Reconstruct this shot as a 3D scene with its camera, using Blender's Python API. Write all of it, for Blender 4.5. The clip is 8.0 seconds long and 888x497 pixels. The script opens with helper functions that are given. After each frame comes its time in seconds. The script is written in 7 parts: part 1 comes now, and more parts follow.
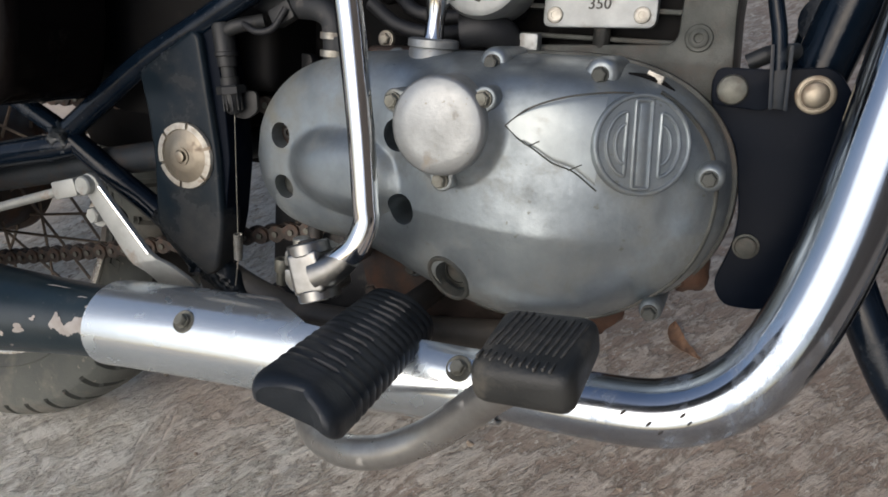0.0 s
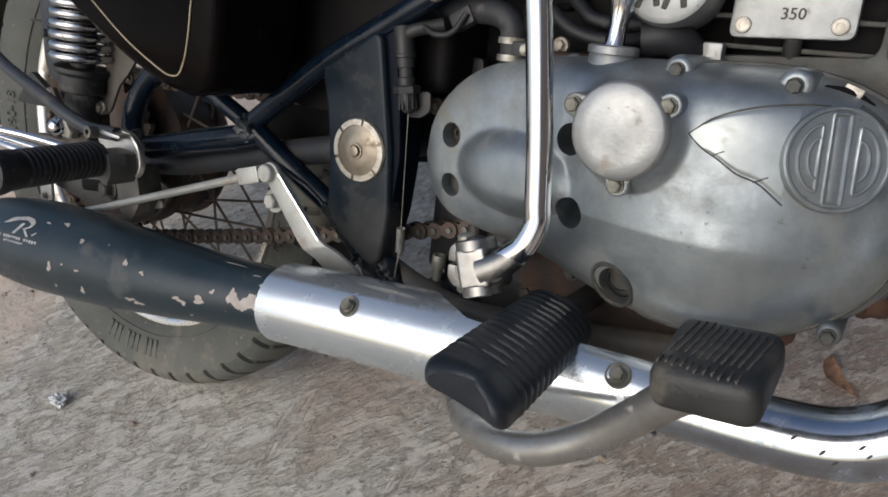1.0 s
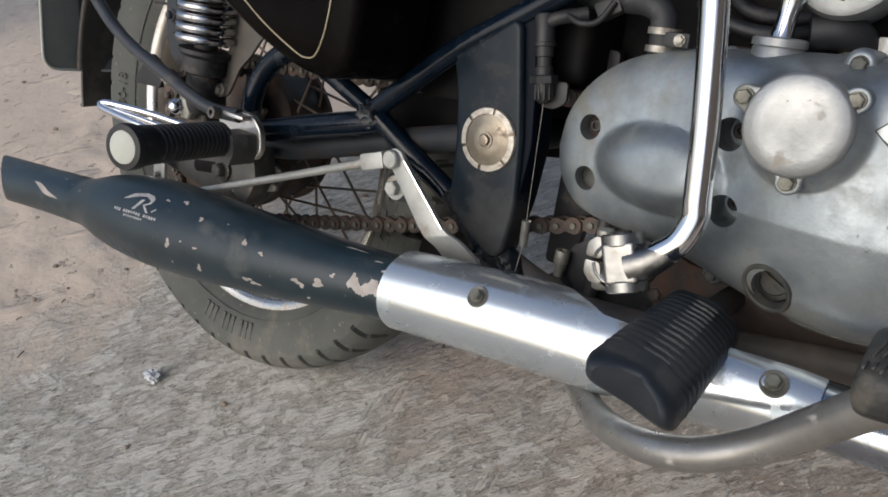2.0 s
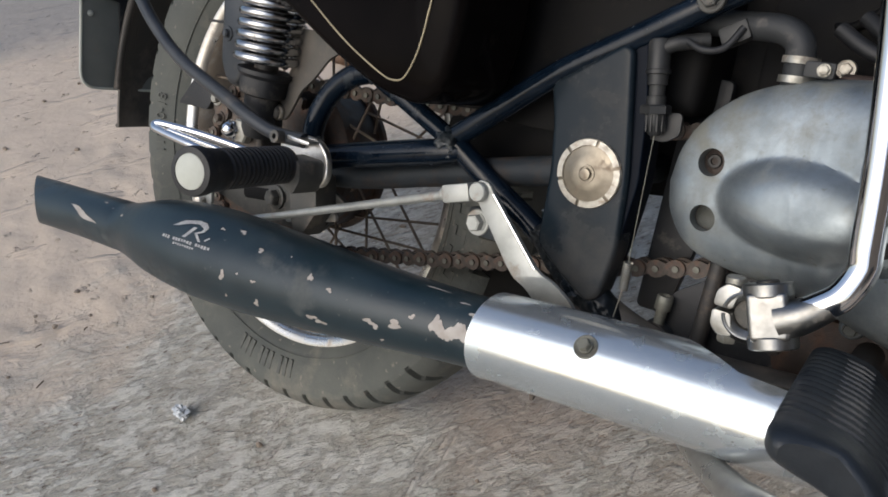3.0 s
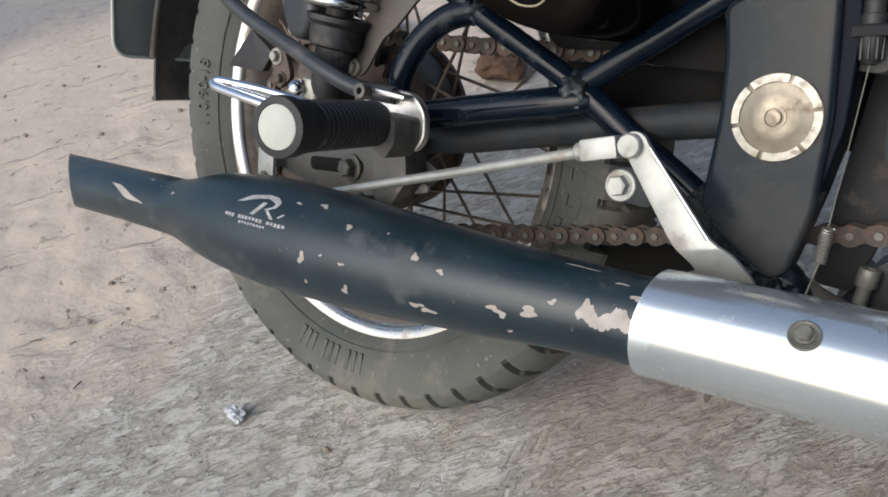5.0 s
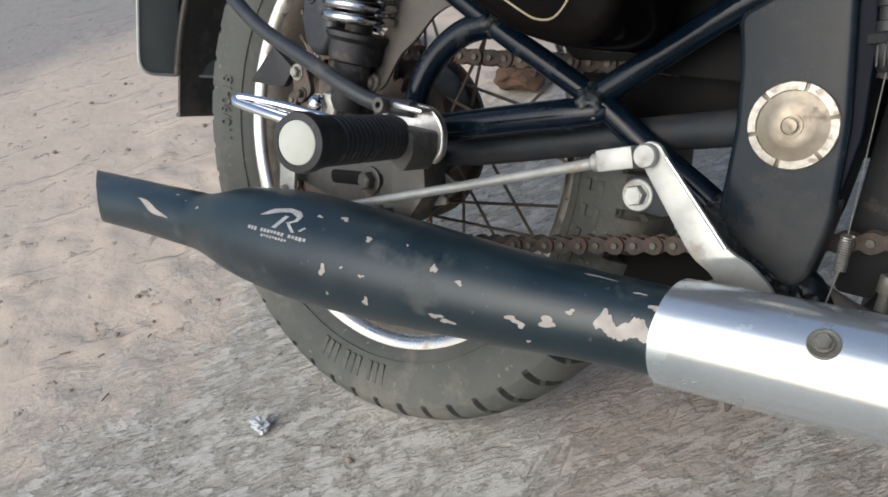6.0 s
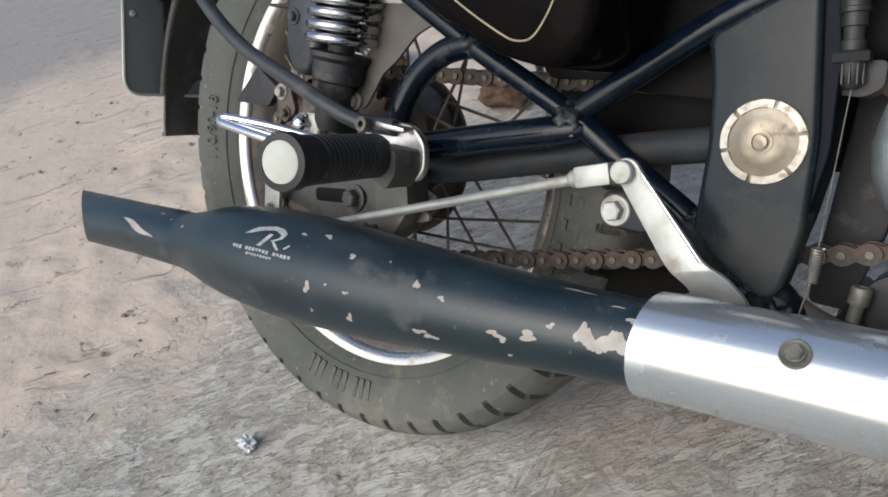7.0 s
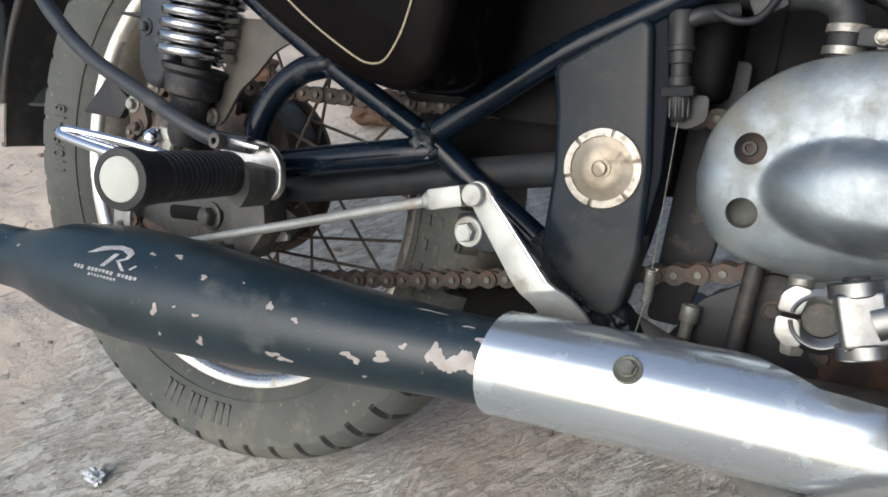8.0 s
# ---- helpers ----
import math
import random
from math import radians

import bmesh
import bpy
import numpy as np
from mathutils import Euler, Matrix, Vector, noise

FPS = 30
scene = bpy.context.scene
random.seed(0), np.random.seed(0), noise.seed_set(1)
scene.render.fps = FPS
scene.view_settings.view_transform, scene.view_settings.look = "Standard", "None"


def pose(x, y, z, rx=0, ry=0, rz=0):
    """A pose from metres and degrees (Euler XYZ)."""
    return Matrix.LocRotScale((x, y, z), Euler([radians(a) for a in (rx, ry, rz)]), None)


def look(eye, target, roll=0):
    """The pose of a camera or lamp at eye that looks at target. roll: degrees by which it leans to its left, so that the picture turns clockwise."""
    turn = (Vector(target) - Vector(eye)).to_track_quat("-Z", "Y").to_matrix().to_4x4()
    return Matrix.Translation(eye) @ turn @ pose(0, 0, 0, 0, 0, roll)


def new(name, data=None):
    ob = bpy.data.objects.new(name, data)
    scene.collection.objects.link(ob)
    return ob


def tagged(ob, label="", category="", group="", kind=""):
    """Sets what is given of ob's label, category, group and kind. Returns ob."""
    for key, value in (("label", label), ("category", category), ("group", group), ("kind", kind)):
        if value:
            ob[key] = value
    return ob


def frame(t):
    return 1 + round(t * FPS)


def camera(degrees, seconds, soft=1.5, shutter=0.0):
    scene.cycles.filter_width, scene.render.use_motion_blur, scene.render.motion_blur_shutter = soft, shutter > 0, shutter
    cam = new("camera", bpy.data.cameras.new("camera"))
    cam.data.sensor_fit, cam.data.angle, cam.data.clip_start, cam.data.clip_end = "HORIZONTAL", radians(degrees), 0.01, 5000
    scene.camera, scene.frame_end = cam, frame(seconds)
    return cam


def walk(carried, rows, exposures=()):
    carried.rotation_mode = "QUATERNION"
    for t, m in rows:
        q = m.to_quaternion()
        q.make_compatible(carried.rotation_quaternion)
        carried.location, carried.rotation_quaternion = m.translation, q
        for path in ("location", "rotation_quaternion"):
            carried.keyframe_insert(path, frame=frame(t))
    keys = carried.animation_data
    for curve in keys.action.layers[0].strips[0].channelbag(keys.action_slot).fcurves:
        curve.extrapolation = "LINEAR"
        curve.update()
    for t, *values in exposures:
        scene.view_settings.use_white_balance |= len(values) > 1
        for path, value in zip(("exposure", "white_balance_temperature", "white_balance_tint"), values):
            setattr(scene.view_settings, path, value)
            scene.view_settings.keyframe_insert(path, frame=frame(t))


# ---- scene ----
from mathutils.bvhtree import BVHTree

cam = camera(62.6, 8.0, soft=1.7)
# ---- the bike's own frame: x forward, y to its left, z up; it leans on its stand, away from the camera
LEAN = 28.74
BIKE = Matrix.Translation((0, 0, 0.018)) @ Matrix.Rotation(radians(-LEAN), 4, "X")
PATH = [
    (0, (0.829, -0.265, 0.702), (0.117, 1.011, -0.664), -10.7),
    (0.5, (0.82, -0.27, 0.704), (-0.025, 0.958, -0.629), -13.0),
    (1, (0.808, -0.288, 0.707), (-0.197, 0.863, -0.582), -14.4),
    (1.5, (0.789, -0.306, 0.706), (-0.321, 0.778, -0.557), -15.7),
    (3, (0.672, -0.328, 0.693), (-0.471, 0.796, -0.503), -12.8),
    (3.5, (0.625, -0.328, 0.669), (-0.58, 0.806, -0.455), -14.1),
    (4, (0.574, -0.312, 0.644), (-0.501, 0.874, -0.556), -12.2),
    (4.5, (0.552, -0.317, 0.635), (-0.548, 0.81, -0.596), -13.7),
    (5, (0.55, -0.324, 0.637), (-0.609, 0.76, -0.58), -14.9),
    (6.5, (0.559, -0.325, 0.642), (-0.659, 0.74, -0.533), -16.7),
    (7, (0.563, -0.326, 0.644), (-0.636, 0.781, -0.512), -16.3),
    (7.5, (0.569, -0.321, 0.643), (-0.485, 0.92, -0.517), -12.1),
    (8, (0.577, -0.315, 0.643), (-0.367, 0.997, -0.536), -9.5),
]
walk(cam, [(t, Matrix.Translation((0, 0, 0.018)) @ look(eye, target, roll)) for t, eye, target, roll in PATH],
     exposures=[(0.0, 0.0, 6500, 10), (0.5, -0.05, 6500, 10), (1.0, 0.04, 6500, 10), (1.5, 0.06, 6500, 10), (3.0, 0.10, 6400, 9), (4.0, 0.32, 6300, 7.5),
                (4.5, 0.38, 6300, 7.5), (5.0, 0.39, 6350, 8), (7.0, 0.38, 6300, 7.5), (8.0, 0.49, 6300, 7.5)])

# ---- light: bright hazy daylight, soft shadows
world = bpy.data.worlds.new("World")
scene.world = world
world.use_nodes = True
sky = world.node_tree.nodes.new("ShaderNodeTexSky")
sky.sky_type, sky.sun_disc = "NISHITA", False
sky.sun_elevation, sky.sun_rotation = radians(40), radians(191)
sky.air_density, sky.dust_density, sky.ozone_density = 1.0, 4.0, 1.6
background = world.node_tree.nodes["Background"]
world.node_tree.links.new(sky.outputs[0], background.inputs["Color"])
background.inputs["Strength"].default_value = 0.143
sun = new("sun", bpy.data.lights.new("sun", "SUN"))
sun.data.energy, sun.data.angle, sun.data.color = 0.85, radians(64), (0.965, 0.995, 1.01)
sun.matrix_world = look((-0.57, -2.95, 2.52), (0.0, 0.0, 0.0))


# ---- materials
def surface(name, one, two=None, rough=0.5, rough2=None, metal=0.0, scale=30.0, bump=0.0, bump_scale=200.0, dirt=None,
            dirt_amount=0.0, dirt_scale=12.0, coat=0.0, stretch=(1, 1, 1), dirt_rough=0.8, detail=6.0, spots=0.0, spot_scale=90.0, shine=0.5, spot_rough=0.7, spot_soft=0.03):
    """A procedural surface: two tones by noise, roughness that wanders with them, patches of dirt or of painted sheen,
    fine relief.
    """
    m = bpy.data.materials.new(name)
    m.use_nodes = True
    nt = m.node_tree
    b = nt.nodes["Principled BSDF"]
    link = nt.links.new

    def node(kind, **values):
        n = nt.nodes.new(kind)
        for k, v in values.items():
            n.inputs[k].default_value = v
        return n

    co = node("ShaderNodeTexCoord")
    mp = node("ShaderNodeMapping", Scale=stretch)
    link(co.outputs["Object"], mp.inputs["Vector"])

    def noise_tex(s, d=detail, rough_=0.6):
        n = node("ShaderNodeTexNoise", Scale=s, Detail=d, Roughness=rough_)
        link(mp.outputs[0], n.inputs["Vector"])
        return n

    def ramp(src, lo, hi):
        r = node("ShaderNodeMapRange")
        r.clamp = True
        r.inputs["From Min"].default_value, r.inputs["From Max"].default_value = lo, hi
        link(src, r.inputs["Value"])
        return r

    def mix(fac, a, c):
        x = nt.nodes.new("ShaderNodeMix")
        x.data_type = "RGBA"
        link(fac, x.inputs["Factor"])
        for v, s in ((a, x.inputs["A"]), (c, x.inputs["B"])):
            if isinstance(v, tuple):
                s.default_value = (*v, 1)
            else:
                link(v, s)
        return x.outputs["Result"]

    def mixf(fac, a, c):
        x = nt.nodes.new("ShaderNodeMix")
        link(fac, x.inputs["Factor"])
        for v, s in ((a, x.inputs["A"]), (c, x.inputs["B"])):
            if isinstance(v, float):
                s.default_value = v
            else:
                link(v, s)
        return x.outputs["Result"]

    tone = ramp(noise_tex(scale).outputs["Fac"], 0.35, 0.65).outputs[0]
    colour = mix(tone, one, two or one)
    rgh = mixf(tone, float(rough), float(rough if rough2 is None else rough2))
    met = float(metal)
    if dirt_amount:
        d = ramp(noise_tex(dirt_scale, 8.0, 0.68).outputs["Fac"], 0.66 - dirt_amount * 0.4, 0.78 - dirt_amount * 0.3).outputs[0]
        colour = mix(d, colour, dirt)
        rgh = mixf(d, rgh, float(dirt_rough))
        met = mixf(d, met, 0.0)
    if spots:
        s = ramp(noise_tex(spot_scale, 3.0, 0.5).outputs["Fac"], 0.72 - spots * 0.2, 0.72 + spot_soft - spots * 0.2).outputs[0]
        colour = mix(s, colour, dirt)
        rgh = mixf(s, rgh, float(spot_rough))
    link(colour, b.inputs["Base Color"])
    link(rgh, b.inputs["Roughness"])
    if isinstance(met, float):
        b.inputs["Metallic"].default_value = met
    else:
        link(met, b.inputs["Metallic"])
    b.inputs["Coat Weight"].default_value = coat
    b.inputs["Specular IOR Level"].default_value = shine
    b.inputs["Coat Roughness"].default_value = 0.08
    if bump:
        fine = noise_tex(bump_scale, 5.0, 0.6)
        bp = node("ShaderNodeBump", Strength=bump, Distance=0.002)
        link(fine.outputs["Fac"], bp.inputs["Height"])
        link(bp.outputs[0], b.inputs["Normal"])
    return m


RUST = (0.12, 0.06, 0.035)
M_CAST = surface("worn_cast_aluminium", (0.345, 0.385, 0.405), (0.22, 0.25, 0.265), 0.32, 0.52, 0.8, 26, 0.12, 240, (0.165, 0.168, 0.148), 0.46, 15, dirt_rough=0.5, spots=0.12, spot_scale=140, spot_rough=0.55, spot_soft=0.08)
M_POLISH = surface("polished_aluminium", (0.36, 0.375, 0.375), (0.28, 0.292, 0.288), 0.4, 0.52, 0.7, 45, 0.12, 500, (0.3, 0.27, 0.22), 0.2, 55, spots=0.08, spot_scale=300)
M_CASE = surface("grey_engine_casting", (0.088, 0.092, 0.084), (0.048, 0.052, 0.046), 0.5, 0.65, 0.4, 40, 0.25, 700, (0.09, 0.075, 0.06), 0.45, 25)
M_OILY = surface("oily_brown_engine_casting", (0.032, 0.024, 0.02), (0.058, 0.039, 0.03), 0.45, 0.7, 0.2, 40, 0.3, 300, RUST, 0.4, 20)
M_RUSTY = surface("rusted_oily_casting", (0.10, 0.05, 0.03), (0.055, 0.032, 0.022), 0.6, 0.8, 0.1, 60, 0.4, 260, (0.04, 0.03, 0.025), 0.35, 40)
M_CHROME = surface("chrome_plate", (0.83, 0.84, 0.85), (0.76, 0.77, 0.78), 0.07, 0.14, 1.0, 14, 0.0, 1, (0.42, 0.38, 0.33), 0.06, 30, dirt_rough=0.4)
M_COIL = surface("dulled_chrome_coil", (0.52, 0.53, 0.54), (0.40, 0.40, 0.40), 0.12, 0.22, 1.0, 30, 0.0, 1, (0.10, 0.085, 0.07), 0.25, 60, dirt_rough=0.5)
M_PIPE = surface("worn_blued_chrome", (0.44, 0.485, 0.54), (0.37, 0.41, 0.46), 0.08, 0.17, 1.0, 18, 0.02, 160, (0.10, 0.155, 0.235), 0.34, 16, dirt_rough=0.16, stretch=(1, 1, 0.5))
M_SHIELD = surface("smeared_chrome_plate", (0.635, 0.685, 0.715), (0.565, 0.615, 0.645), 0.14, 0.22, 0.8, 16, 0.03, 120, (0.54, 0.60, 0.63), spots=0.66, spot_scale=60, spot_rough=0.34, spot_soft=0.08)
M_STEEL = surface("zinc_plated_steel", (0.40, 0.39, 0.35), (0.27, 0.26, 0.225), 0.4, 0.55, 0.85, 120, 0.15, 600, (0.16, 0.13, 0.1), 0.3, 80)
M_DULLBOLT = surface("dull_greyed_bolt_steel", (0.22, 0.22, 0.19), (0.15, 0.15, 0.125), 0.5, 0.65, 0.6, 110, 0.15, 600, (0.1, 0.085, 0.065), 0.35, 70)
M_PIPEDULL = surface("heat_dulled_dusty_pipe", (0.14, 0.13, 0.115), (0.19, 0.17, 0.145), 0.42, 0.6, 0.5, 30, 0.1, 300, (0.16, 0.13, 0.1), 0.35, 18)
M_RAILDUST = surface("dust_coated_dark_tube", (0.06, 0.056, 0.05), (0.10, 0.09, 0.076), 0.5, 0.7, 0.0, 28, 0.15, 300, (0.15, 0.125, 0.1), 0.35, 15)
M_RIM = surface("dust_hazed_chrome_rim", (0.70, 0.69, 0.66), (0.58, 0.55, 0.5), 0.2, 0.38, 1.0, 30, 0.05, 200, (0.36, 0.30, 0.235), 0.26, 20, dirt_rough=0.65)
M_BARREL = surface("dust_caked_rim_well", (0.26, 0.215, 0.165), (0.34, 0.285, 0.225), 0.6, 0.8, 0.15, 24, 0.15, 160, (0.42, 0.38, 0.32), 0.3, 30)
M_KICK = surface("satin_worn_chrome", (0.30, 0.30, 0.29), (0.21, 0.21, 0.20), 0.26, 0.42, 1.0, 60, 0.06, 300, (0.3, 0.28, 0.24), 0.22, 60, dirt_rough=0.5)
# Near-black with little gloss: the shade between inner parts, put into the colour.
M_VOID = surface("shade_black_inner_parts", (0.005, 0.005, 0.0055), (0.008, 0.0075, 0.007), 0.55, 0.7, 0.0, 30, 0.1, 200, (0.02, 0.017, 0.014), 0.2, 20, shine=0.12)
M_BLUE = surface("dark_blue_plastic", (0.01, 0.03, 0.11), (0.015, 0.04, 0.14), 0.4, 0.5, 0.0, 50, 0.05, 300, (0.06, 0.06, 0.07), 0.2, 40)
M_FEATHER = surface("brighter_polished_casting", (0.36, 0.395, 0.40), (0.28, 0.31, 0.315), 0.35, 0.48, 0.68, 30, 0.08, 420, (0.25, 0.25, 0.22), 0.18, 25, dirt_rough=0.5)
M_PALE = surface("dull_silver_painted_steel", (0.42, 0.43, 0.41), (0.325, 0.335, 0.315), 0.42, 0.55, 0.5, 50, 0.05, 400, (0.25, 0.2, 0.15), 0.3, 40)
M_LEVER = surface("worn_grey_lever_tube", (0.36, 0.355, 0.335), (0.26, 0.255, 0.24), 0.26, 0.42, 0.75, 40, 0.08, 400, (0.46, 0.44, 0.40), 0.13, 55)
M_BLACK = surface("gloss_black_frame_paint", (0.0025, 0.006, 0.012), (0.005, 0.010, 0.018), 0.07, 0.17, 0.0, 45, 0.10, 180, (0.045, 0.052, 0.058), 0.2, 24, spots=0.1, spot_scale=260, shine=0.24)
M_WELD = surface("dusty_painted_weld", (0.008, 0.013, 0.018), (0.014, 0.02, 0.026), 0.28, 0.42, 0.0, 60, 0.25, 260, (0.07, 0.075, 0.075), 0.34, 45)
# The grey patches are dust and also a painted sky sheen.
M_PLATE = surface("dusty_sheened_black_plate_paint", (0.006, 0.011, 0.016), (0.010, 0.016, 0.022), 0.14, 0.24, 0.0, 12, 0.04, 300, (0.036, 0.037, 0.037), 0.45, 11, shine=0.16, dirt_rough=0.42)
# The brown patches paint brownish reflections; real gloss is nearly off.
M_PANEL = surface("gloss_black_panel_brown_sheen", (0.004, 0.0035, 0.0035), (0.006, 0.005, 0.0048), 0.05, 0.10, 0.0, 20, 0.0, 1, (0.035, 0.028, 0.024), 0.12, 11, dirt_rough=0.35, shine=0.02)
M_MUFF = surface("satin_black_heat_paint", (0.0065, 0.017, 0.024), (0.0125, 0.026, 0.034), 0.30, 0.40, 0.0, 22, 0.07, 380, (0.07, 0.078, 0.078), 0.19, 16, spots=0.12, spot_scale=190)
M_BARE = surface("bare_chipped_steel", (0.40, 0.375, 0.35), (0.31, 0.28, 0.25), 0.55, 0.7, 0.15, 80, 0.1, 300)
M_DARK = surface("dusty_dark_steel", (0.03, 0.03, 0.03), (0.05, 0.045, 0.04), 0.45, 0.65, 0.2, 40, 0.2, 300, (0.16, 0.12, 0.09), 0.35, 20)
M_SWING = surface("dusty_rusted_black_tube", (0.016, 0.021, 0.026), (0.028, 0.033, 0.038), 0.42, 0.6, 0.0, 30, 0.2, 300, (0.06, 0.043, 0.032), 0.32, 16, shine=0.22)
M_RUBBER = surface("black_rubber", (0.009, 0.010, 0.012), (0.015, 0.016, 0.018), 0.5, 0.62, 0.0, 40, 0.15, 500, (0.11, 0.1, 0.085), 0.2, 40)
M_PADRUB = surface("dusty_worn_rubber", (0.016, 0.018, 0.018), (0.03, 0.031, 0.029), 0.45, 0.62, 0.0, 40, 0.2, 500, (0.11, 0.10, 0.08), 0.42, 28)
M_PEGRUB = surface("scuffed_black_rubber", (0.012, 0.016, 0.021), (0.022, 0.027, 0.033), 0.34, 0.5, 0.0, 50, 0.15, 500, (0.06, 0.06, 0.055), 0.25, 40)
M_TYRE = surface("dusty_tyre_rubber", (0.062, 0.068, 0.064), (0.108, 0.113, 0.10), 0.72, 0.85, 0.0, 9, 0.3, 300, (0.165, 0.155, 0.13), 0.34, 12, spots=0.2, spot_scale=120)
M_TYREMARK = surface("tyre_raised_marking", (0.07, 0.075, 0.07), (0.11, 0.112, 0.10), 0.8, None, 0.0, 60)
M_CHAIN = surface("rusty_chain_steel", (0.06, 0.05, 0.043), (0.13, 0.105, 0.088), 0.5, 0.75, 0.4, 200, 0.2, 700, RUST, 0.35, 90)
M_SPOKE = surface("rusty_spoke_steel", (0.13, 0.10, 0.08), (0.22, 0.18, 0.14), 0.5, 0.7, 0.5, 90)
M_ZINC = surface("yellowed_zinc_washer", (0.265, 0.238, 0.19), (0.20, 0.175, 0.138), 0.34, 0.48, 0.85, 70, 0.05, 500, (0.2, 0.14, 0.09), 0.3, 60)
M_WASHRIM = surface("worn_bright_zinc", (0.47, 0.45, 0.40), (0.32, 0.30, 0.26), 0.38, 0.52, 0.7, 160, 0.1, 600, (0.3, 0.24, 0.18), 0.3, 120)
M_PADRIB = surface("scuffed_rubber_ribs", (0.022, 0.024, 0.024), (0.085, 0.082, 0.076), 0.6, 0.75, 0.0, 160, 0.1, 500)
M_ALLOY = surface("bright_alloy_pressing", (0.78, 0.77, 0.73), (0.62, 0.60, 0.56), 0.3, 0.42, 1.0, 60, 0.05, 400, (0.35, 0.3, 0.24), 0.2, 60)
M_WHITE = surface("cream_plastic", (0.50, 0.52, 0.47), (0.43, 0.45, 0.40), 0.45, 0.55, 0.0, 40)
M_GOLD = surface("gold_pinstripe", (0.36, 0.31, 0.20), (0.28, 0.235, 0.15), 0.45, None, 0.1, 60)
M_PRINT = surface("silver_print", (0.42, 0.42, 0.41), (0.24, 0.245, 0.245), 0.5, None, 0.0, 300)
M_HOSE = surface("grey_black_rubber_hose", (0.014, 0.016, 0.018), (0.024, 0.026, 0.028), 0.5, 0.65, 0.0, 40, 0.1, 400, (0.12, 0.11, 0.1), 0.2, 30)
M_RAIL = surface("worn_satin_black_tube", (0.022, 0.026, 0.031), (0.036, 0.040, 0.045), 0.3, 0.45, 0.0, 40, 0.08, 300, (0.09, 0.085, 0.08), 0.22, 24)
M_PLASTIC = surface("dark_grey_plastic", (0.013, 0.014, 0.015), (0.022, 0.023, 0.023), 0.45, 0.6, 0.0, 60, 0.05, 400, (0.06, 0.056, 0.05), 0.2, 40)
M_FENDER = surface("dusty_brown_black_mudguard", (0.035, 0.033, 0.03), (0.06, 0.053, 0.046), 0.45, 0.65, 0.0, 14, 0.1, 200, (0.14, 0.12, 0.1), 0.4, 9)
M_NUMBER = surface("grey_painted_plate", (0.13, 0.145, 0.135), (0.17, 0.18, 0.17), 0.5, 0.65, 0.0, 18, 0.05, 200, (0.2, 0.18, 0.15), 0.2, 30)
M_WALL = surface("brown_stucco", (0.17, 0.14, 0.115), (0.22, 0.185, 0.155), 0.9, None, 0.0, 2.5, 0.3, 30)
M_DUSTY = surface("grey_dusty_steel", (0.05, 0.051, 0.048), (0.09, 0.088, 0.08), 0.55, 0.7, 0.2, 35, 0.15, 300, (0.2, 0.17, 0.14), 0.3, 25)
M_NAVY = surface("blue_black_flat_paint", (0.002, 0.004, 0.009), (0.004, 0.0065, 0.012), 0.3, 0.42, 0.0, 25, 0.05, 300, (0.016, 0.018, 0.022), 0.15, 30, shine=0.06)
M_STONE = surface("brown_stone", (0.055, 0.03, 0.018), (0.12, 0.07, 0.042), 0.85, None, 0.0, 30, 0.6, 60, (0.1, 0.06, 0.04), 0.35, 40)
M_PEBBLE = surface("tan_pebble", (0.32, 0.26, 0.2), (0.22, 0.17, 0.13), 0.85, None, 0.0, 60, 0.4, 200)
M_AMBER = surface("dusty_amber_lens", (0.16, 0.085, 0.035), (0.20, 0.12, 0.06), 0.3, 0.5, 0.0, 30, 0.05, 200, (0.22, 0.17, 0.12), 0.4, 30)
M_LEAF = surface("dry_brown_leaf", (0.20, 0.105, 0.055), (0.30, 0.18, 0.11), 0.7, 0.85, 0.0, 60, 0.3, 200, (0.12, 0.065, 0.04), 0.3, 90)
M_FOIL = surface("crumpled_silver_foil", (0.62, 0.64, 0.66), (0.45, 0.48, 0.5), 0.35, 0.5, 0.25, 120)
M_TWIG = surface("dark_dry_twig", (0.10, 0.075, 0.055), (0.16, 0.12, 0.09), 0.8, None, 0.0, 90, 0.2, 300)
M_CLOD = surface("dark_earth", (0.18, 0.145, 0.115), (0.27, 0.22, 0.175), 0.9, None, 0.0, 120, 0.5, 300)


# ---- building tools
def link_mesh(name, bm, material, parent=None, label="", smooth=38.0):
    bmesh.ops.recalc_face_normals(bm, faces=bm.faces)
    data = bpy.data.meshes.new(name)
    bm.to_mesh(data)
    bm.free()
    for p in data.polygons:
        p.use_smooth = True
    data.set_sharp_from_angle(angle=radians(smooth))
    data.materials.append(material)
    ob = new(name, data)
    if parent:
        ob.parent = parent
    if label:
        tagged(ob, label)
    return ob


def part(name, bm, material, parent, label="", smooth=38.0):
    return link_mesh(name, bm, material, parent, label, smooth)


def again(ob, m=None):
    """The same piece once more, on the same mesh, moved by m."""
    o = ob.copy()
    scene.collection.objects.link(o)
    if m is not None:
        o.matrix_basis = m @ ob.matrix_basis
    return o


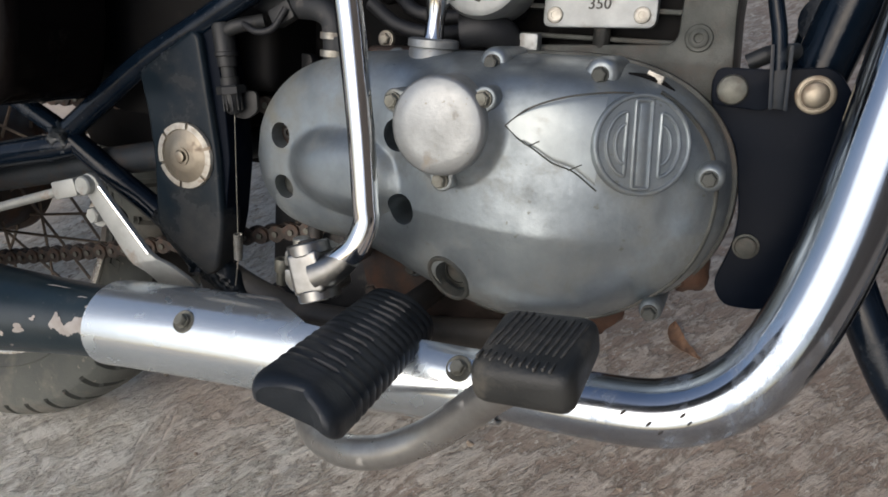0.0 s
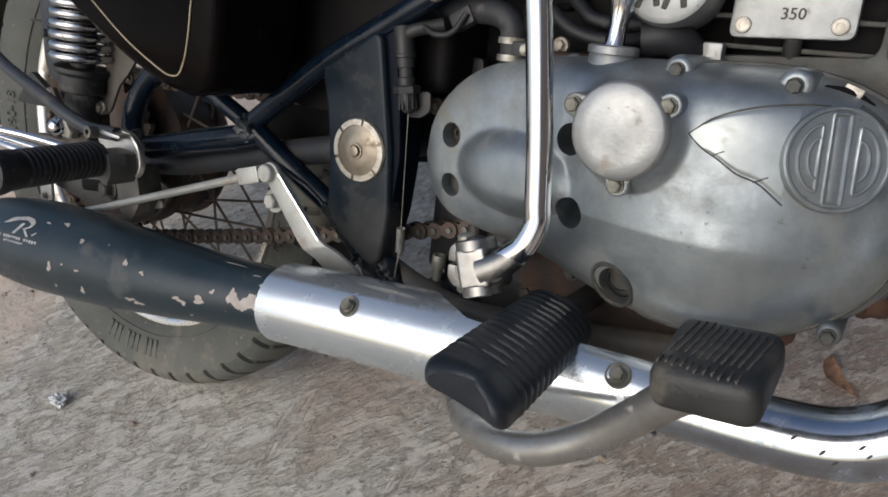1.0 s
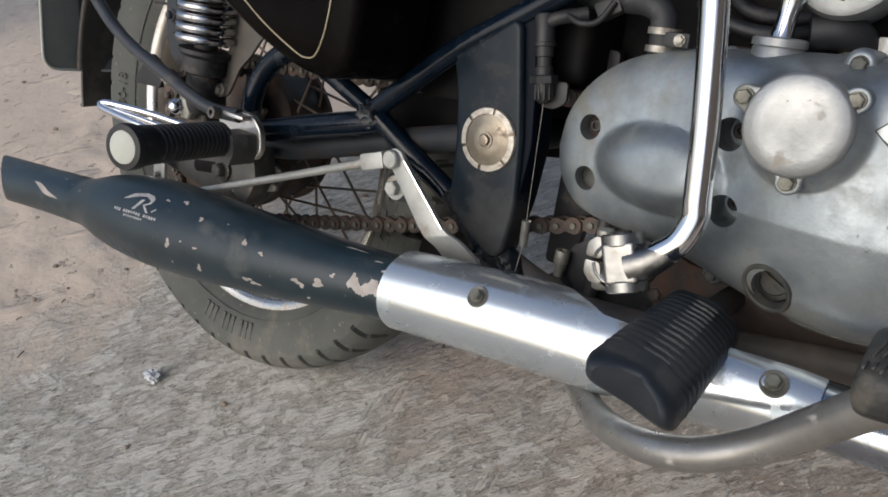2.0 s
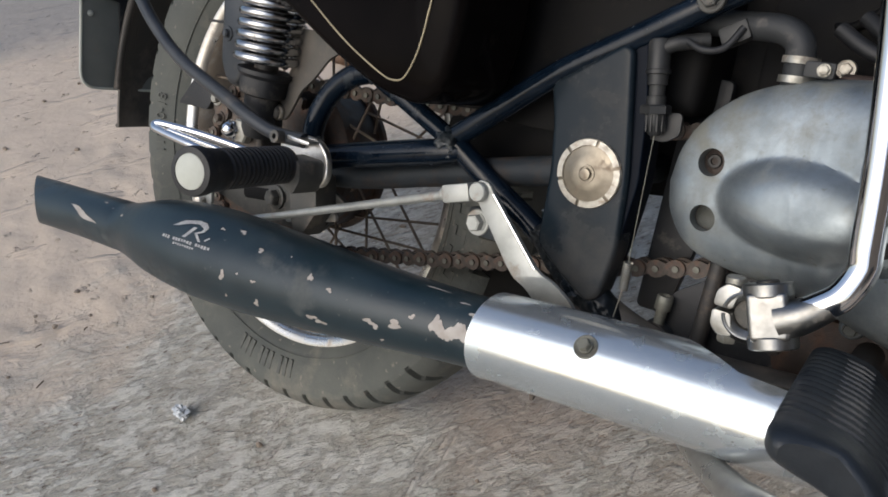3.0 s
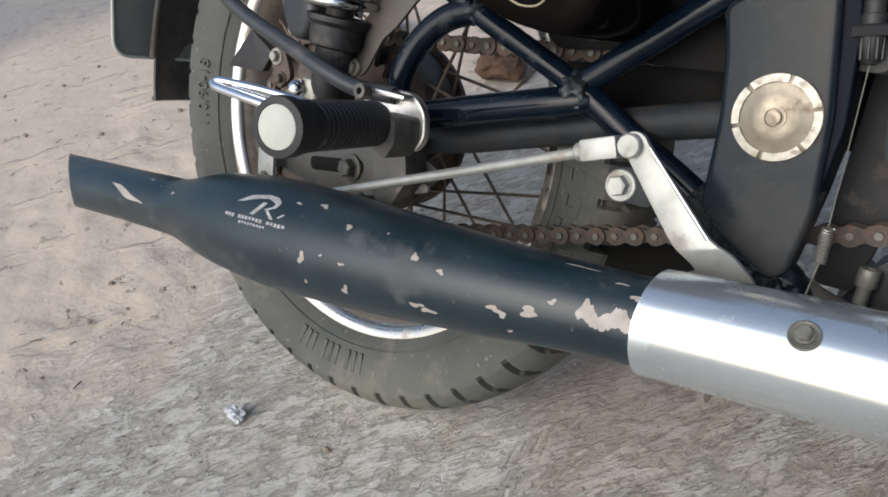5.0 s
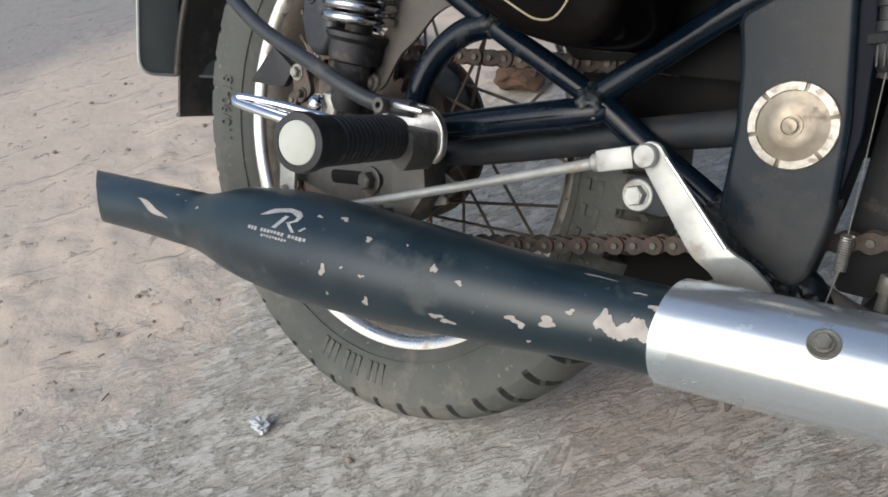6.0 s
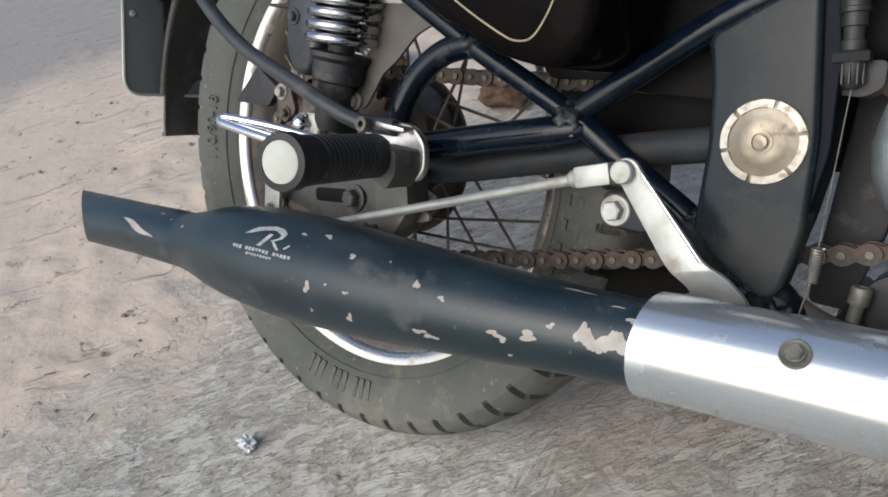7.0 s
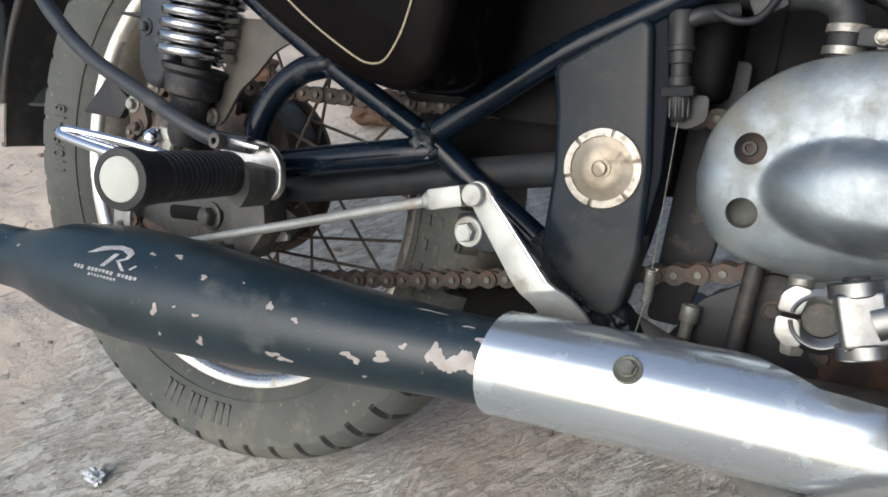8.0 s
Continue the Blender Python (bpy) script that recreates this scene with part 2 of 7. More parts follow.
def bend(points, steps=8):
    """A smooth line through points, with any further values carried along."""
    p = np.array(points, float)
    p = np.vstack([2 * p[0] - p[1], p, 2 * p[-1] - p[-2]])
    out = []
    for i in range(1, len(p) - 2):
        a, b, c, d = p[i - 1 : i + 3]
        for u in np.linspace(0, 1, steps, endpoint=False):
            out.append(0.5 * (2 * b + (c - a) * u + (2 * a - 5 * b + 4 * c - d) * u**2 + (3 * b - a - 3 * c + d) * u**3))
    out.append(p[-2])
    return np.array(out)


def sweep(bm, line, radius=None, seg=16, caps=True, closed=False, section=None, up=None):
    """A tube, or any section, along a line of points."""
    line = np.asarray(line, float)
    n = len(line)
    rad = [radius] * n if np.isscalar(radius) else (line[:, 3] if radius is None and line.shape[1] > 3 else radius)
    rad = [None if r is None else float(r) for r in rad] if rad is not None else None
    pts = [Vector(q[:3]) for q in line]
    rings, side = [], None
    for i, q in enumerate(pts):
        ahead = pts[(i + 1) % n] if closed or i < n - 1 else q
        behind = pts[i - 1] if closed or i > 0 else q
        t = (ahead - behind).normalized()
        if side is None:
            side = t.cross(Vector(up) if up else (Vector((0, 0, 1)) if abs(t.z) < 0.9 else Vector((1, 0, 0)))).normalized()
        side = (side - t * side.dot(t)).normalized()
        top = side.cross(t)
        if section is None:
            ring = [q + rad[i] * (math.cos(a) * side + math.sin(a) * top) for a in (2 * math.pi * k / seg for k in range(seg))]
        else:
            ring = [q + (rad[i] if rad is not None and rad[i] is not None else 1.0) * (u * side + v * top) for u, v in section]
        rings.append([bm.verts.new(v) for v in ring])
    m = len(rings[0])
    for i in range(n if closed else n - 1):
        a, b = rings[i], rings[(i + 1) % n]
        for k in range(m):
            bm.faces.new((a[k], a[(k + 1) % m], b[(k + 1) % m], b[k]))
    if caps and not closed:
        bm.faces.new(rings[0][::-1])
        bm.faces.new(rings[-1])
    return bm


def toward(origin, axis):
    """Places local z along axis at origin."""
    return Matrix.Translation(origin) @ Vector(axis).to_track_quat("Z", "Y").to_matrix().to_4x4()


def lathe(bm, profile, origin=(0, 0, 0), axis=(0, -1, 0), seg=32, caps=True, lobes=None):
    """A turned body: profile of (height along the axis, radius)."""
    m = toward(origin, axis)
    rings = []
    for h, r in profile:
        rings.append([bm.verts.new(m @ Vector((r * (lobes(a) if lobes else 1) * math.cos(a), r * (lobes(a) if lobes else 1) * math.sin(a), h)))
                      for a in (2 * math.pi * k / seg for k in range(seg))])
    for a, b in zip(rings, rings[1:]):
        for k in range(seg):
            bm.faces.new((a[k], a[(k + 1) % seg], b[(k + 1) % seg], b[k]))
    if caps:
        bm.faces.new(rings[0][::-1])
        bm.faces.new(rings[-1])
    return bm


def ring_of(bm, profile, origin=(0, 0, 0), axis=(0, -1, 0), seg=64, wave=None):
    """A ring: closed profile of (height, radius); wave(angle, k, h, r) may change a radius."""
    m = toward(origin, axis)
    rings = []
    for s in range(seg):
        a = 2 * math.pi * s / seg
        rings.append([bm.verts.new(m @ Vector(((wave(a, h, r) if wave else r) * math.cos(a), (wave(a, h, r) if wave else r) * math.sin(a), h)))
                      for h, r in profile])
    n = len(profile)
    for s in range(seg):
        a, b = rings[s], rings[(s + 1) % seg]
        for k in range(n):
            bm.faces.new((a[k], b[k], b[(k + 1) % n], a[(k + 1) % n]))
    return bm


def soften(bm, width, seg=2, angle=30):
    edges = [e for e in bm.edges if len(e.link_faces) == 2 and e.calc_face_angle(0) > radians(angle)]
    if width:
        bmesh.ops.bevel(bm, geom=edges, offset=width, segments=seg, affect="EDGES", profile=0.6, clamp_overlap=True)
    return bm


def plate(outline, y0, y1, bevel=0.0015, seg=2, bm=None):
    """A sheet or slab in the bike's upright plane: outline of (x, z), from y0 to y1."""
    own = bmesh.new()
    front = [own.verts.new((x, y0, z)) for x, z in outline]
    back = [own.verts.new((x, y1, z)) for x, z in outline]
    own.faces.new(front)
    own.faces.new(back[::-1])
    n = len(outline)
    for k in range(n):
        own.faces.new((front[k], back[k], back[(k + 1) % n], front[(k + 1) % n]))
    bmesh.ops.recalc_face_normals(own, faces=own.faces)
    soften(own, bevel, seg)
    return merge(bm, own)


def merge(bm, other, m=None):
    if m is not None:
        bmesh.ops.transform(other, matrix=m, verts=other.verts)
    if bm is None:
        return other
    keep = bpy.data.meshes.new("joined")
    other.to_mesh(keep)
    other.free()
    bm.from_mesh(keep)
    bpy.data.meshes.remove(keep)
    return bm


def block(size, m=None, bevel=0.002, seg=2, bm=None):
    own = bmesh.new()
    bmesh.ops.create_cube(own, size=1.0, matrix=Matrix.Diagonal((*size, 1)))
    soften(own, bevel, seg)
    return merge(bm, own, m)


def rounded(points, r=0.006, steps=4):
    """An outline with its corners rounded."""
    out = []
    n = len(points)
    for i in range(n):
        p, a, b = Vector(points[i]), Vector(points[i - 1]), Vector(points[(i + 1) % n])
        u, v = (a - p), (b - p)
        d = min(r, u.length * 0.45, v.length * 0.45)
        s, e = p + u.normalized() * d, p + v.normalized() * d
        for k in range(steps + 1):
            w = k / steps
            q = s * (1 - w) ** 2 + p * 2 * w * (1 - w) + e * w**2
            out.append((q.x, q.y))
    return out


def hexagon(bm, origin, axis, r, h, chamfer=0.25, turn=0.0):
    own = bmesh.new()
    lathe(own, [(0, r), (h * 0.8, r), (h, r * (1 - chamfer * 0.5))], seg=6, origin=(0, 0, 0), axis=(0, 0, 1))
    return merge(bm, own, toward(origin, axis) @ Matrix.Rotation(turn, 4, "Z"))


def bolt(parent, at, r=0.0065, h=0.005, axis=(0, -1, 0), washer=1.5, material=None, name="bolt", socket=False, label="", turn=0.3):
    bm = bmesh.new()
    a = Vector(axis).normalized()
    at = Vector(at)
    if washer:
        lathe(bm, [(-0.002, r * washer), (0.001, r * washer), (0.0016, r * washer * 0.93)], at, a, 28)
    if socket:
        lathe(bm, [(0, r), (h * 0.9, r), (h, r * 0.9), (h, r * 0.5), (h * 0.45, r * 0.45)], at, a, 24)
    else:
        lathe(bm, [(0.001, r * 1.12), (0.0022, r * 1.12)], at, a, 24)
        hexagon(bm, at + a * 0.002, a, r, h, turn=turn)
        lathe(bm, [(h, r * 0.75), (h + 0.0026, r * 0.68)], at, a, 20)
    return part(name, bm, material or M_STEEL, parent, label)


# ---- ground: one sheet of worn, brushed concrete with sand lying over it and a paved way beyond
def ground_material():
    m = bpy.data.materials.new("concrete_and_sand")
    m.use_nodes = True
    nt = m.node_tree
    b = nt.nodes["Principled BSDF"]
    link = nt.links.new

    def noise_node(vec, s, d=6.0, r=0.6):
        n = nt.nodes.new("ShaderNodeTexNoise")
        n.inputs["Scale"].default_value, n.inputs["Detail"].default_value, n.inputs["Roughness"].default_value = s, d, r
        link(vec, n.inputs["Vector"])
        return n.outputs["Fac"]

    def ramp(src, lo, hi, a=0.0, c=1.0):
        r = nt.nodes.new("ShaderNodeMapRange")
        for k, v in (("From Min", lo), ("From Max", hi), ("To Min", a), ("To Max", c)):
            r.inputs[k].default_value = v
        link(src, r.inputs["Value"])
        return r.outputs[0]

    def mix(fac, a, c):
        x = nt.nodes.new("ShaderNodeMix")
        x.data_type = "RGBA"
        link(fac, x.inputs["Factor"])
        for v, s in ((a, x.inputs["A"]), (c, x.inputs["B"])):
            if isinstance(v, tuple):
                s.default_value = (*v, 1)
            else:
                link(v, s)
        return x.outputs["Result"]

    def math_node(op, a, c):
        n = nt.nodes.new("ShaderNodeMath")
        n.operation = op
        for v, s in ((a, n.inputs[0]), (c, n.inputs[1])):
            if isinstance(v, (int, float)):
                s.default_value = v
            else:
                link(v, s)
        return n.outputs[0]

    co = nt.nodes.new("ShaderNodeTexCoord").outputs["Object"]
    axes = nt.nodes.new("ShaderNodeSeparateXYZ")
    link(co, axes.inputs[0])
    ca, sa = math.cos(radians(52)), math.sin(radians(52))
    lengthwise = math_node("ADD", math_node("MULTIPLY", axes.outputs["X"], ca), math_node("MULTIPLY", axes.outputs["Y"], sa))
    across = math_node("ADD", math_node("MULTIPLY", axes.outputs["X"], -sa), math_node("MULTIPLY", axes.outputs["Y"], ca))
    wobble = math_node("MULTIPLY", noise_node(co, 7, 3, 0.5), 0.02)
    drawn = nt.nodes.new("ShaderNodeCombineXYZ")
    link(math_node("MULTIPLY", lengthwise, 0.2), drawn.inputs["X"])
    link(math_node("ADD", across, wobble), drawn.inputs["Y"])
    short = nt.nodes.new("ShaderNodeCombineXYZ")
    link(math_node("MULTIPLY", lengthwise, 0.5), short.inputs["X"])
    link(across, short.inputs["Y"])
    strokes = noise_node(drawn.outputs[0], 125, 7, 0.74)
    groove = noise_node(drawn.outputs[0], 22, 4, 0.55)
    broad = noise_node(co, 3.2, 6, 0.6)
    patch = noise_node(co, 17, 9, 0.7)
    flakes = noise_node(co, 75, 5, 0.65)
    grain = noise_node(co, 420, 4, 0.6)
    torn = nt.nodes.new("ShaderNodeCombineXYZ")
    link(math_node("MULTIPLY", lengthwise, 0.42), torn.inputs["X"])
    link(math_node("ADD", across, wobble), torn.inputs["Y"])
    skin = math_node("ADD", math_node("MULTIPLY", noise_node(torn.outputs[0], 64, 9, 0.7), 0.62), math_node("MULTIPLY", patch, 0.38))
    flaky = ramp(math_node("ADD", skin, math_node("MULTIPLY", ramp(broad, 0.35, 0.65, -1, 1), 0.022)), 0.475, 0.515)
    red = ramp(math_node("ADD", axes.outputs["X"], math_node("MULTIPLY", ramp(broad, 0.3, 0.7, -1, 1), 0.25)), 0.44, 0.72)
    pits = mix(red, mix(ramp(patch, 0.38, 0.62), (0.40, 0.375, 0.32), (0.48, 0.455, 0.39)), mix(ramp(patch, 0.38, 0.62), (0.28, 0.205, 0.16), (0.38, 0.30, 0.24)))
    crust = mix(red, mix(ramp(flakes, 0.38, 0.62), (0.53, 0.515, 0.455), (0.60, 0.585, 0.525)), mix(ramp(flakes, 0.38, 0.62), (0.475, 0.405, 0.34), (0.57, 0.505, 0.435)))
    concrete = mix(flaky, pits, crust)
    concrete = mix(math_node("MULTIPLY", ramp(strokes, 0.575, 0.62), ramp(red, 0.0, 1.0, 0.3, 0.55)), concrete, (0.70, 0.665, 0.60))
    concrete = mix(math_node("MULTIPLY", ramp(strokes, 0.425, 0.385), ramp(red, 0.0, 1.0, 0.45, 0.6)), concrete, (0.22, 0.175, 0.14))
    line = math_node("MULTIPLY", ramp(math_node("ABSOLUTE", math_node("SUBTRACT", groove, 0.5), 0), 0.016, 0.006), ramp(flakes, 0.42, 0.55))
    concrete = mix(math_node("MULTIPLY", line, 0.5), concrete, (0.26, 0.215, 0.17))
    speck = noise_node(short.outputs[0], 120, 6, 0.7)
    concrete = mix(ramp(speck, 0.59, 0.63), concrete, (0.68, 0.65, 0.59))
    concrete = mix(ramp(speck, 0.415, 0.38), concrete, (0.23, 0.19, 0.155))
    concrete = mix(ramp(flakes, 0.63, 0.66), concrete, (0.62, 0.58, 0.52))
    reach = math_node("ADD", axes.outputs["X"], math_node("MULTIPLY", ramp(broad, 0.3, 0.7, -1, 1), 0.25))
    concrete = mix(math_node("MULTIPLY", ramp(reach, 0.45, 0.8), 0.25), concrete, (0.52, 0.45, 0.375))
    coarse = noise_node(drawn.outputs[0], 66, 8, 0.72)
    concrete = mix(math_node("MULTIPLY", ramp(coarse, 0.43, 0.36), 0.35), concrete, (0.27, 0.215, 0.175))
    concrete = mix(math_node("MULTIPLY", ramp(coarse, 0.57, 0.61), 0.4), concrete, (0.66, 0.635, 0.575))
    stain = math_node("MULTIPLY", ramp(noise_node(short.outputs[0], 13, 8, 0.7), 0.53, 0.62), ramp(reach, -0.05, 0.25))
    concrete = mix(math_node("MULTIPLY", stain, 0.3), concrete, (0.33, 0.275, 0.225))
    scored = nt.nodes.new("ShaderNodeCombineXYZ")
    link(math_node("ADD", axes.outputs["X"], math_node("ADD", wobble, math_node("MULTIPLY", axes.outputs["Y"], 0.08))), scored.inputs["X"])
    link(math_node("MULTIPLY", axes.outputs["Y"], 0.16), scored.inputs["Y"])
    score = noise_node(scored.outputs[0], 17, 3, 0.5)
    score = math_node("MULTIPLY", ramp(math_node("ABSOLUTE", math_node("SUBTRACT", score, 0.5), 0), 0.03, 0.004), ramp(noise_node(co, 7, 4, 0.6), 0.47, 0.62))
    score = math_node("MULTIPLY", score, math_node("MULTIPLY", ramp(reach, 0.10, 0.2), ramp(axes.outputs["X"], 0.62, 0.42)))
    concrete = mix(math_node("MULTIPLY", score, 0.42), concrete, (0.29, 0.225, 0.18))
    off = nt.nodes.new("ShaderNodeVectorMath")
    off.operation = "DISTANCE"
    link(co, off.inputs[0])
    off.inputs[1].default_value = (0.12, -0.05, 0.0)
    spread = math_node("ADD", off.outputs["Value"], math_node("MULTIPLY", ramp(noise_node(co, 5.5, 5, 0.6), 0.3, 0.7, -1, 1), 0.16))
    lime = math_node("MULTIPLY", ramp(spread, 0.34, 0.05), ramp(patch, 0.35, 0.6))
    concrete = mix(math_node("MULTIPLY", lime, 0.5), concrete, (0.66, 0.655, 0.615))
    earth = nt.nodes.new("ShaderNodeVectorMath")
    earth.operation = "DISTANCE"
    link(co, earth.inputs[0])
    earth.inputs[1].default_value = (0.27, 0.16, 0.0)
    soil = math_node("ADD", earth.outputs["Value"], math_node("MULTIPLY", ramp(noise_node(co, 8, 6, 0.65), 0.3, 0.7, -1, 1), 0.09))
    concrete = mix(math_node("MULTIPLY", ramp(soil, 0.19, 0.06), 0.5), concrete, (0.40, 0.30, 0.235))
    sand = mix(ramp(noise_node(co, 6, 7, 0.6), 0.38, 0.64), (0.54, 0.45, 0.36), (0.475, 0.395, 0.315))
    sand = mix(ramp(grain, 0.45, 0.75), sand, (0.54, 0.465, 0.385))
    sep = nt.nodes.new("ShaderNodeSeparateXYZ")
    link(co, sep.inputs[0])
    edge = math_node("ADD", sep.outputs["X"], math_node("MULTIPLY", ramp(noise_node(co, 4.5, 6, 0.65), 0.3, 0.7, -1, 1), 0.16))
    edge = math_node("ADD", edge, math_node("MULTIPLY", sep.outputs["Y"], -0.12))
    sandy = ramp(edge, -0.26, -0.46)
    colour = mix(sandy, concrete, sand)
    paved = ramp(math_node("ADD", edge, math_node("MULTIPLY", sep.outputs["Y"], -0.5)), -2.15, -2.6)
    colour = mix(paved, colour, mix(ramp(patch, 0.3, 0.7), (0.27, 0.25, 0.225), (0.31, 0.285, 0.26)))
    link(colour, b.inputs["Base Color"])
    b.inputs["Roughness"].default_value = 0.92
    calm = ramp(edge, -0.46, -0.26, 0.0, 1.0)
    height = math_node("ADD", math_node("MULTIPLY", strokes, 0.9), math_node("ADD", math_node("MULTIPLY", flaky, 0.55), math_node("MULTIPLY", speck, 0.4)))
    height = math_node("MULTIPLY", math_node("SUBTRACT", math_node("SUBTRACT", height, math_node("MULTIPLY", line, 0.3)), math_node("MULTIPLY", score, 0.7)), calm)
    height = math_node("ADD", height, math_node("MULTIPLY", grain, ramp(sandy, 0.0, 1.0, 0.3, 0.1)))
    height = math_node("ADD", height, math_node("MULTIPLY", math_node("MULTIPLY", coarse, calm), 1.2))
    lumps = math_node("MULTIPLY", math_node("MULTIPLY", noise_node(co, 26, 4, 0.5), sandy), 0.7)
    height = math_node("ADD", height, lumps)
    drift = nt.nodes.new("ShaderNodeCombineXYZ")
    link(math_node("MULTIPLY", lengthwise, 0.35), drift.inputs["X"])
    link(math_node("ADD", across, math_node("MULTIPLY", wobble, 2.0)), drift.inputs["Y"])
    ripple = ramp(noise_node(drift.outputs[0], 11, 4, 0.5), 0.57, 0.66)
    height = math_node("ADD", height, math_node("MULTIPLY", math_node("MULTIPLY", ripple, sandy), 1.4))
    clods = math_node("MULTIPLY", ramp(noise_node(co, 22, 6, 0.62), 0.62, 0.68), sandy)
    height = math_node("ADD", height, math_node("MULTIPLY", clods, 1.5))
    height = math_node("ADD", height, math_node("MULTIPLY", math_node("ADD", patch, math_node("MULTIPLY", flakes, 0.4)), 0.9))
    bump = nt.nodes.new("ShaderNodeBump")
    bump.inputs["Strength"].default_value, bump.inputs["Distance"].default_value = 0.8, 0.006
    link(height, bump.inputs["Height"])
    link(bump.outputs[0], b.inputs["Normal"])
    return m


def ground_sheet():
    near = np.arange(-1.3, 1.7, 0.0125)
    far = np.geomspace(1.72, 400, 34)
    xs = np.concatenate([-far[::-1], near, far])
    ys = xs.copy()
    grid = []
    bm = bmesh.new()
    for x in xs:
        row = []
        for y in ys:
            z = 0.0
            if -1.35 < x < 1.75 and -1.35 < y < 1.75:
                sandy = min(1.0, max(0.0, (-0.28 - x) / 0.2))
                z = 0.0016 * noise.noise((x * 9, y * 9, 0.3)) + 0.001 * noise.noise((x * 31, y * 31, 4.0))
                d = x * math.cos(radians(52)) + y * math.sin(radians(52))
                e = y * math.cos(radians(52)) - x * math.sin(radians(52))
                z += (1 - sandy) * 0.0012 * noise.noise((d * 12, e * 55, 2.0))
                z += sandy * (0.011 * noise.noise((x * 5, y * 7, 7.0)) + 0.011 * abs(noise.noise((x * 9, y * 15, 1.0))) ** 1.2 + 0.0022 * noise.noise((x * 27, y * 37, 3.0)))
                keep = min(1.0, math.hypot(x, (y - 0.145) / 0.6) / 0.25)
                z *= keep
                z = min(z, 0.016) * min(1.0, max(0.0, min(x + 1.3, 1.7 - x, y + 1.3, 1.7 - y) / 0.4))
            row.append(bm.verts.new((x, y, z)))
        grid.append(row)
    for i in range(len(xs) - 1):
        for j in range(len(ys) - 1):
            bm.faces.new((grid[i][j], grid[i + 1][j], grid[i + 1][j + 1], grid[i][j + 1]))
    ob = link_mesh("ground", bm, ground_material(), smooth=180)
    tagged(ob, "worn brushed concrete ground with drifted tan sand", "ground", kind="structure")
    return ob


ground_sheet()


def added_wall(name, size, at, label):
    bm = block(size, Matrix.Translation(at), 0.0)
    ob = link_mesh(name, bm, M_WALL)
    tagged(ob, label, "wall", kind="structure")


# Unseen wall, added only to darken what the chrome pipe reflects.
added_wall("added_wall_east", (0.2, 9.0, 3.0), (3.6, 0.4, 1.5), "plain brown wall, unseen, added beyond the motorcycle's front for dark reflections")

bike = new("motorcycle")
bike.matrix_world = BIKE
tagged(bike, "black motorcycle with aluminium engine and black silencer, leaning on its stand", "motorcycle")


# ---- rear wheel
HUB = Vector((0.0, 0.008, 0.309))


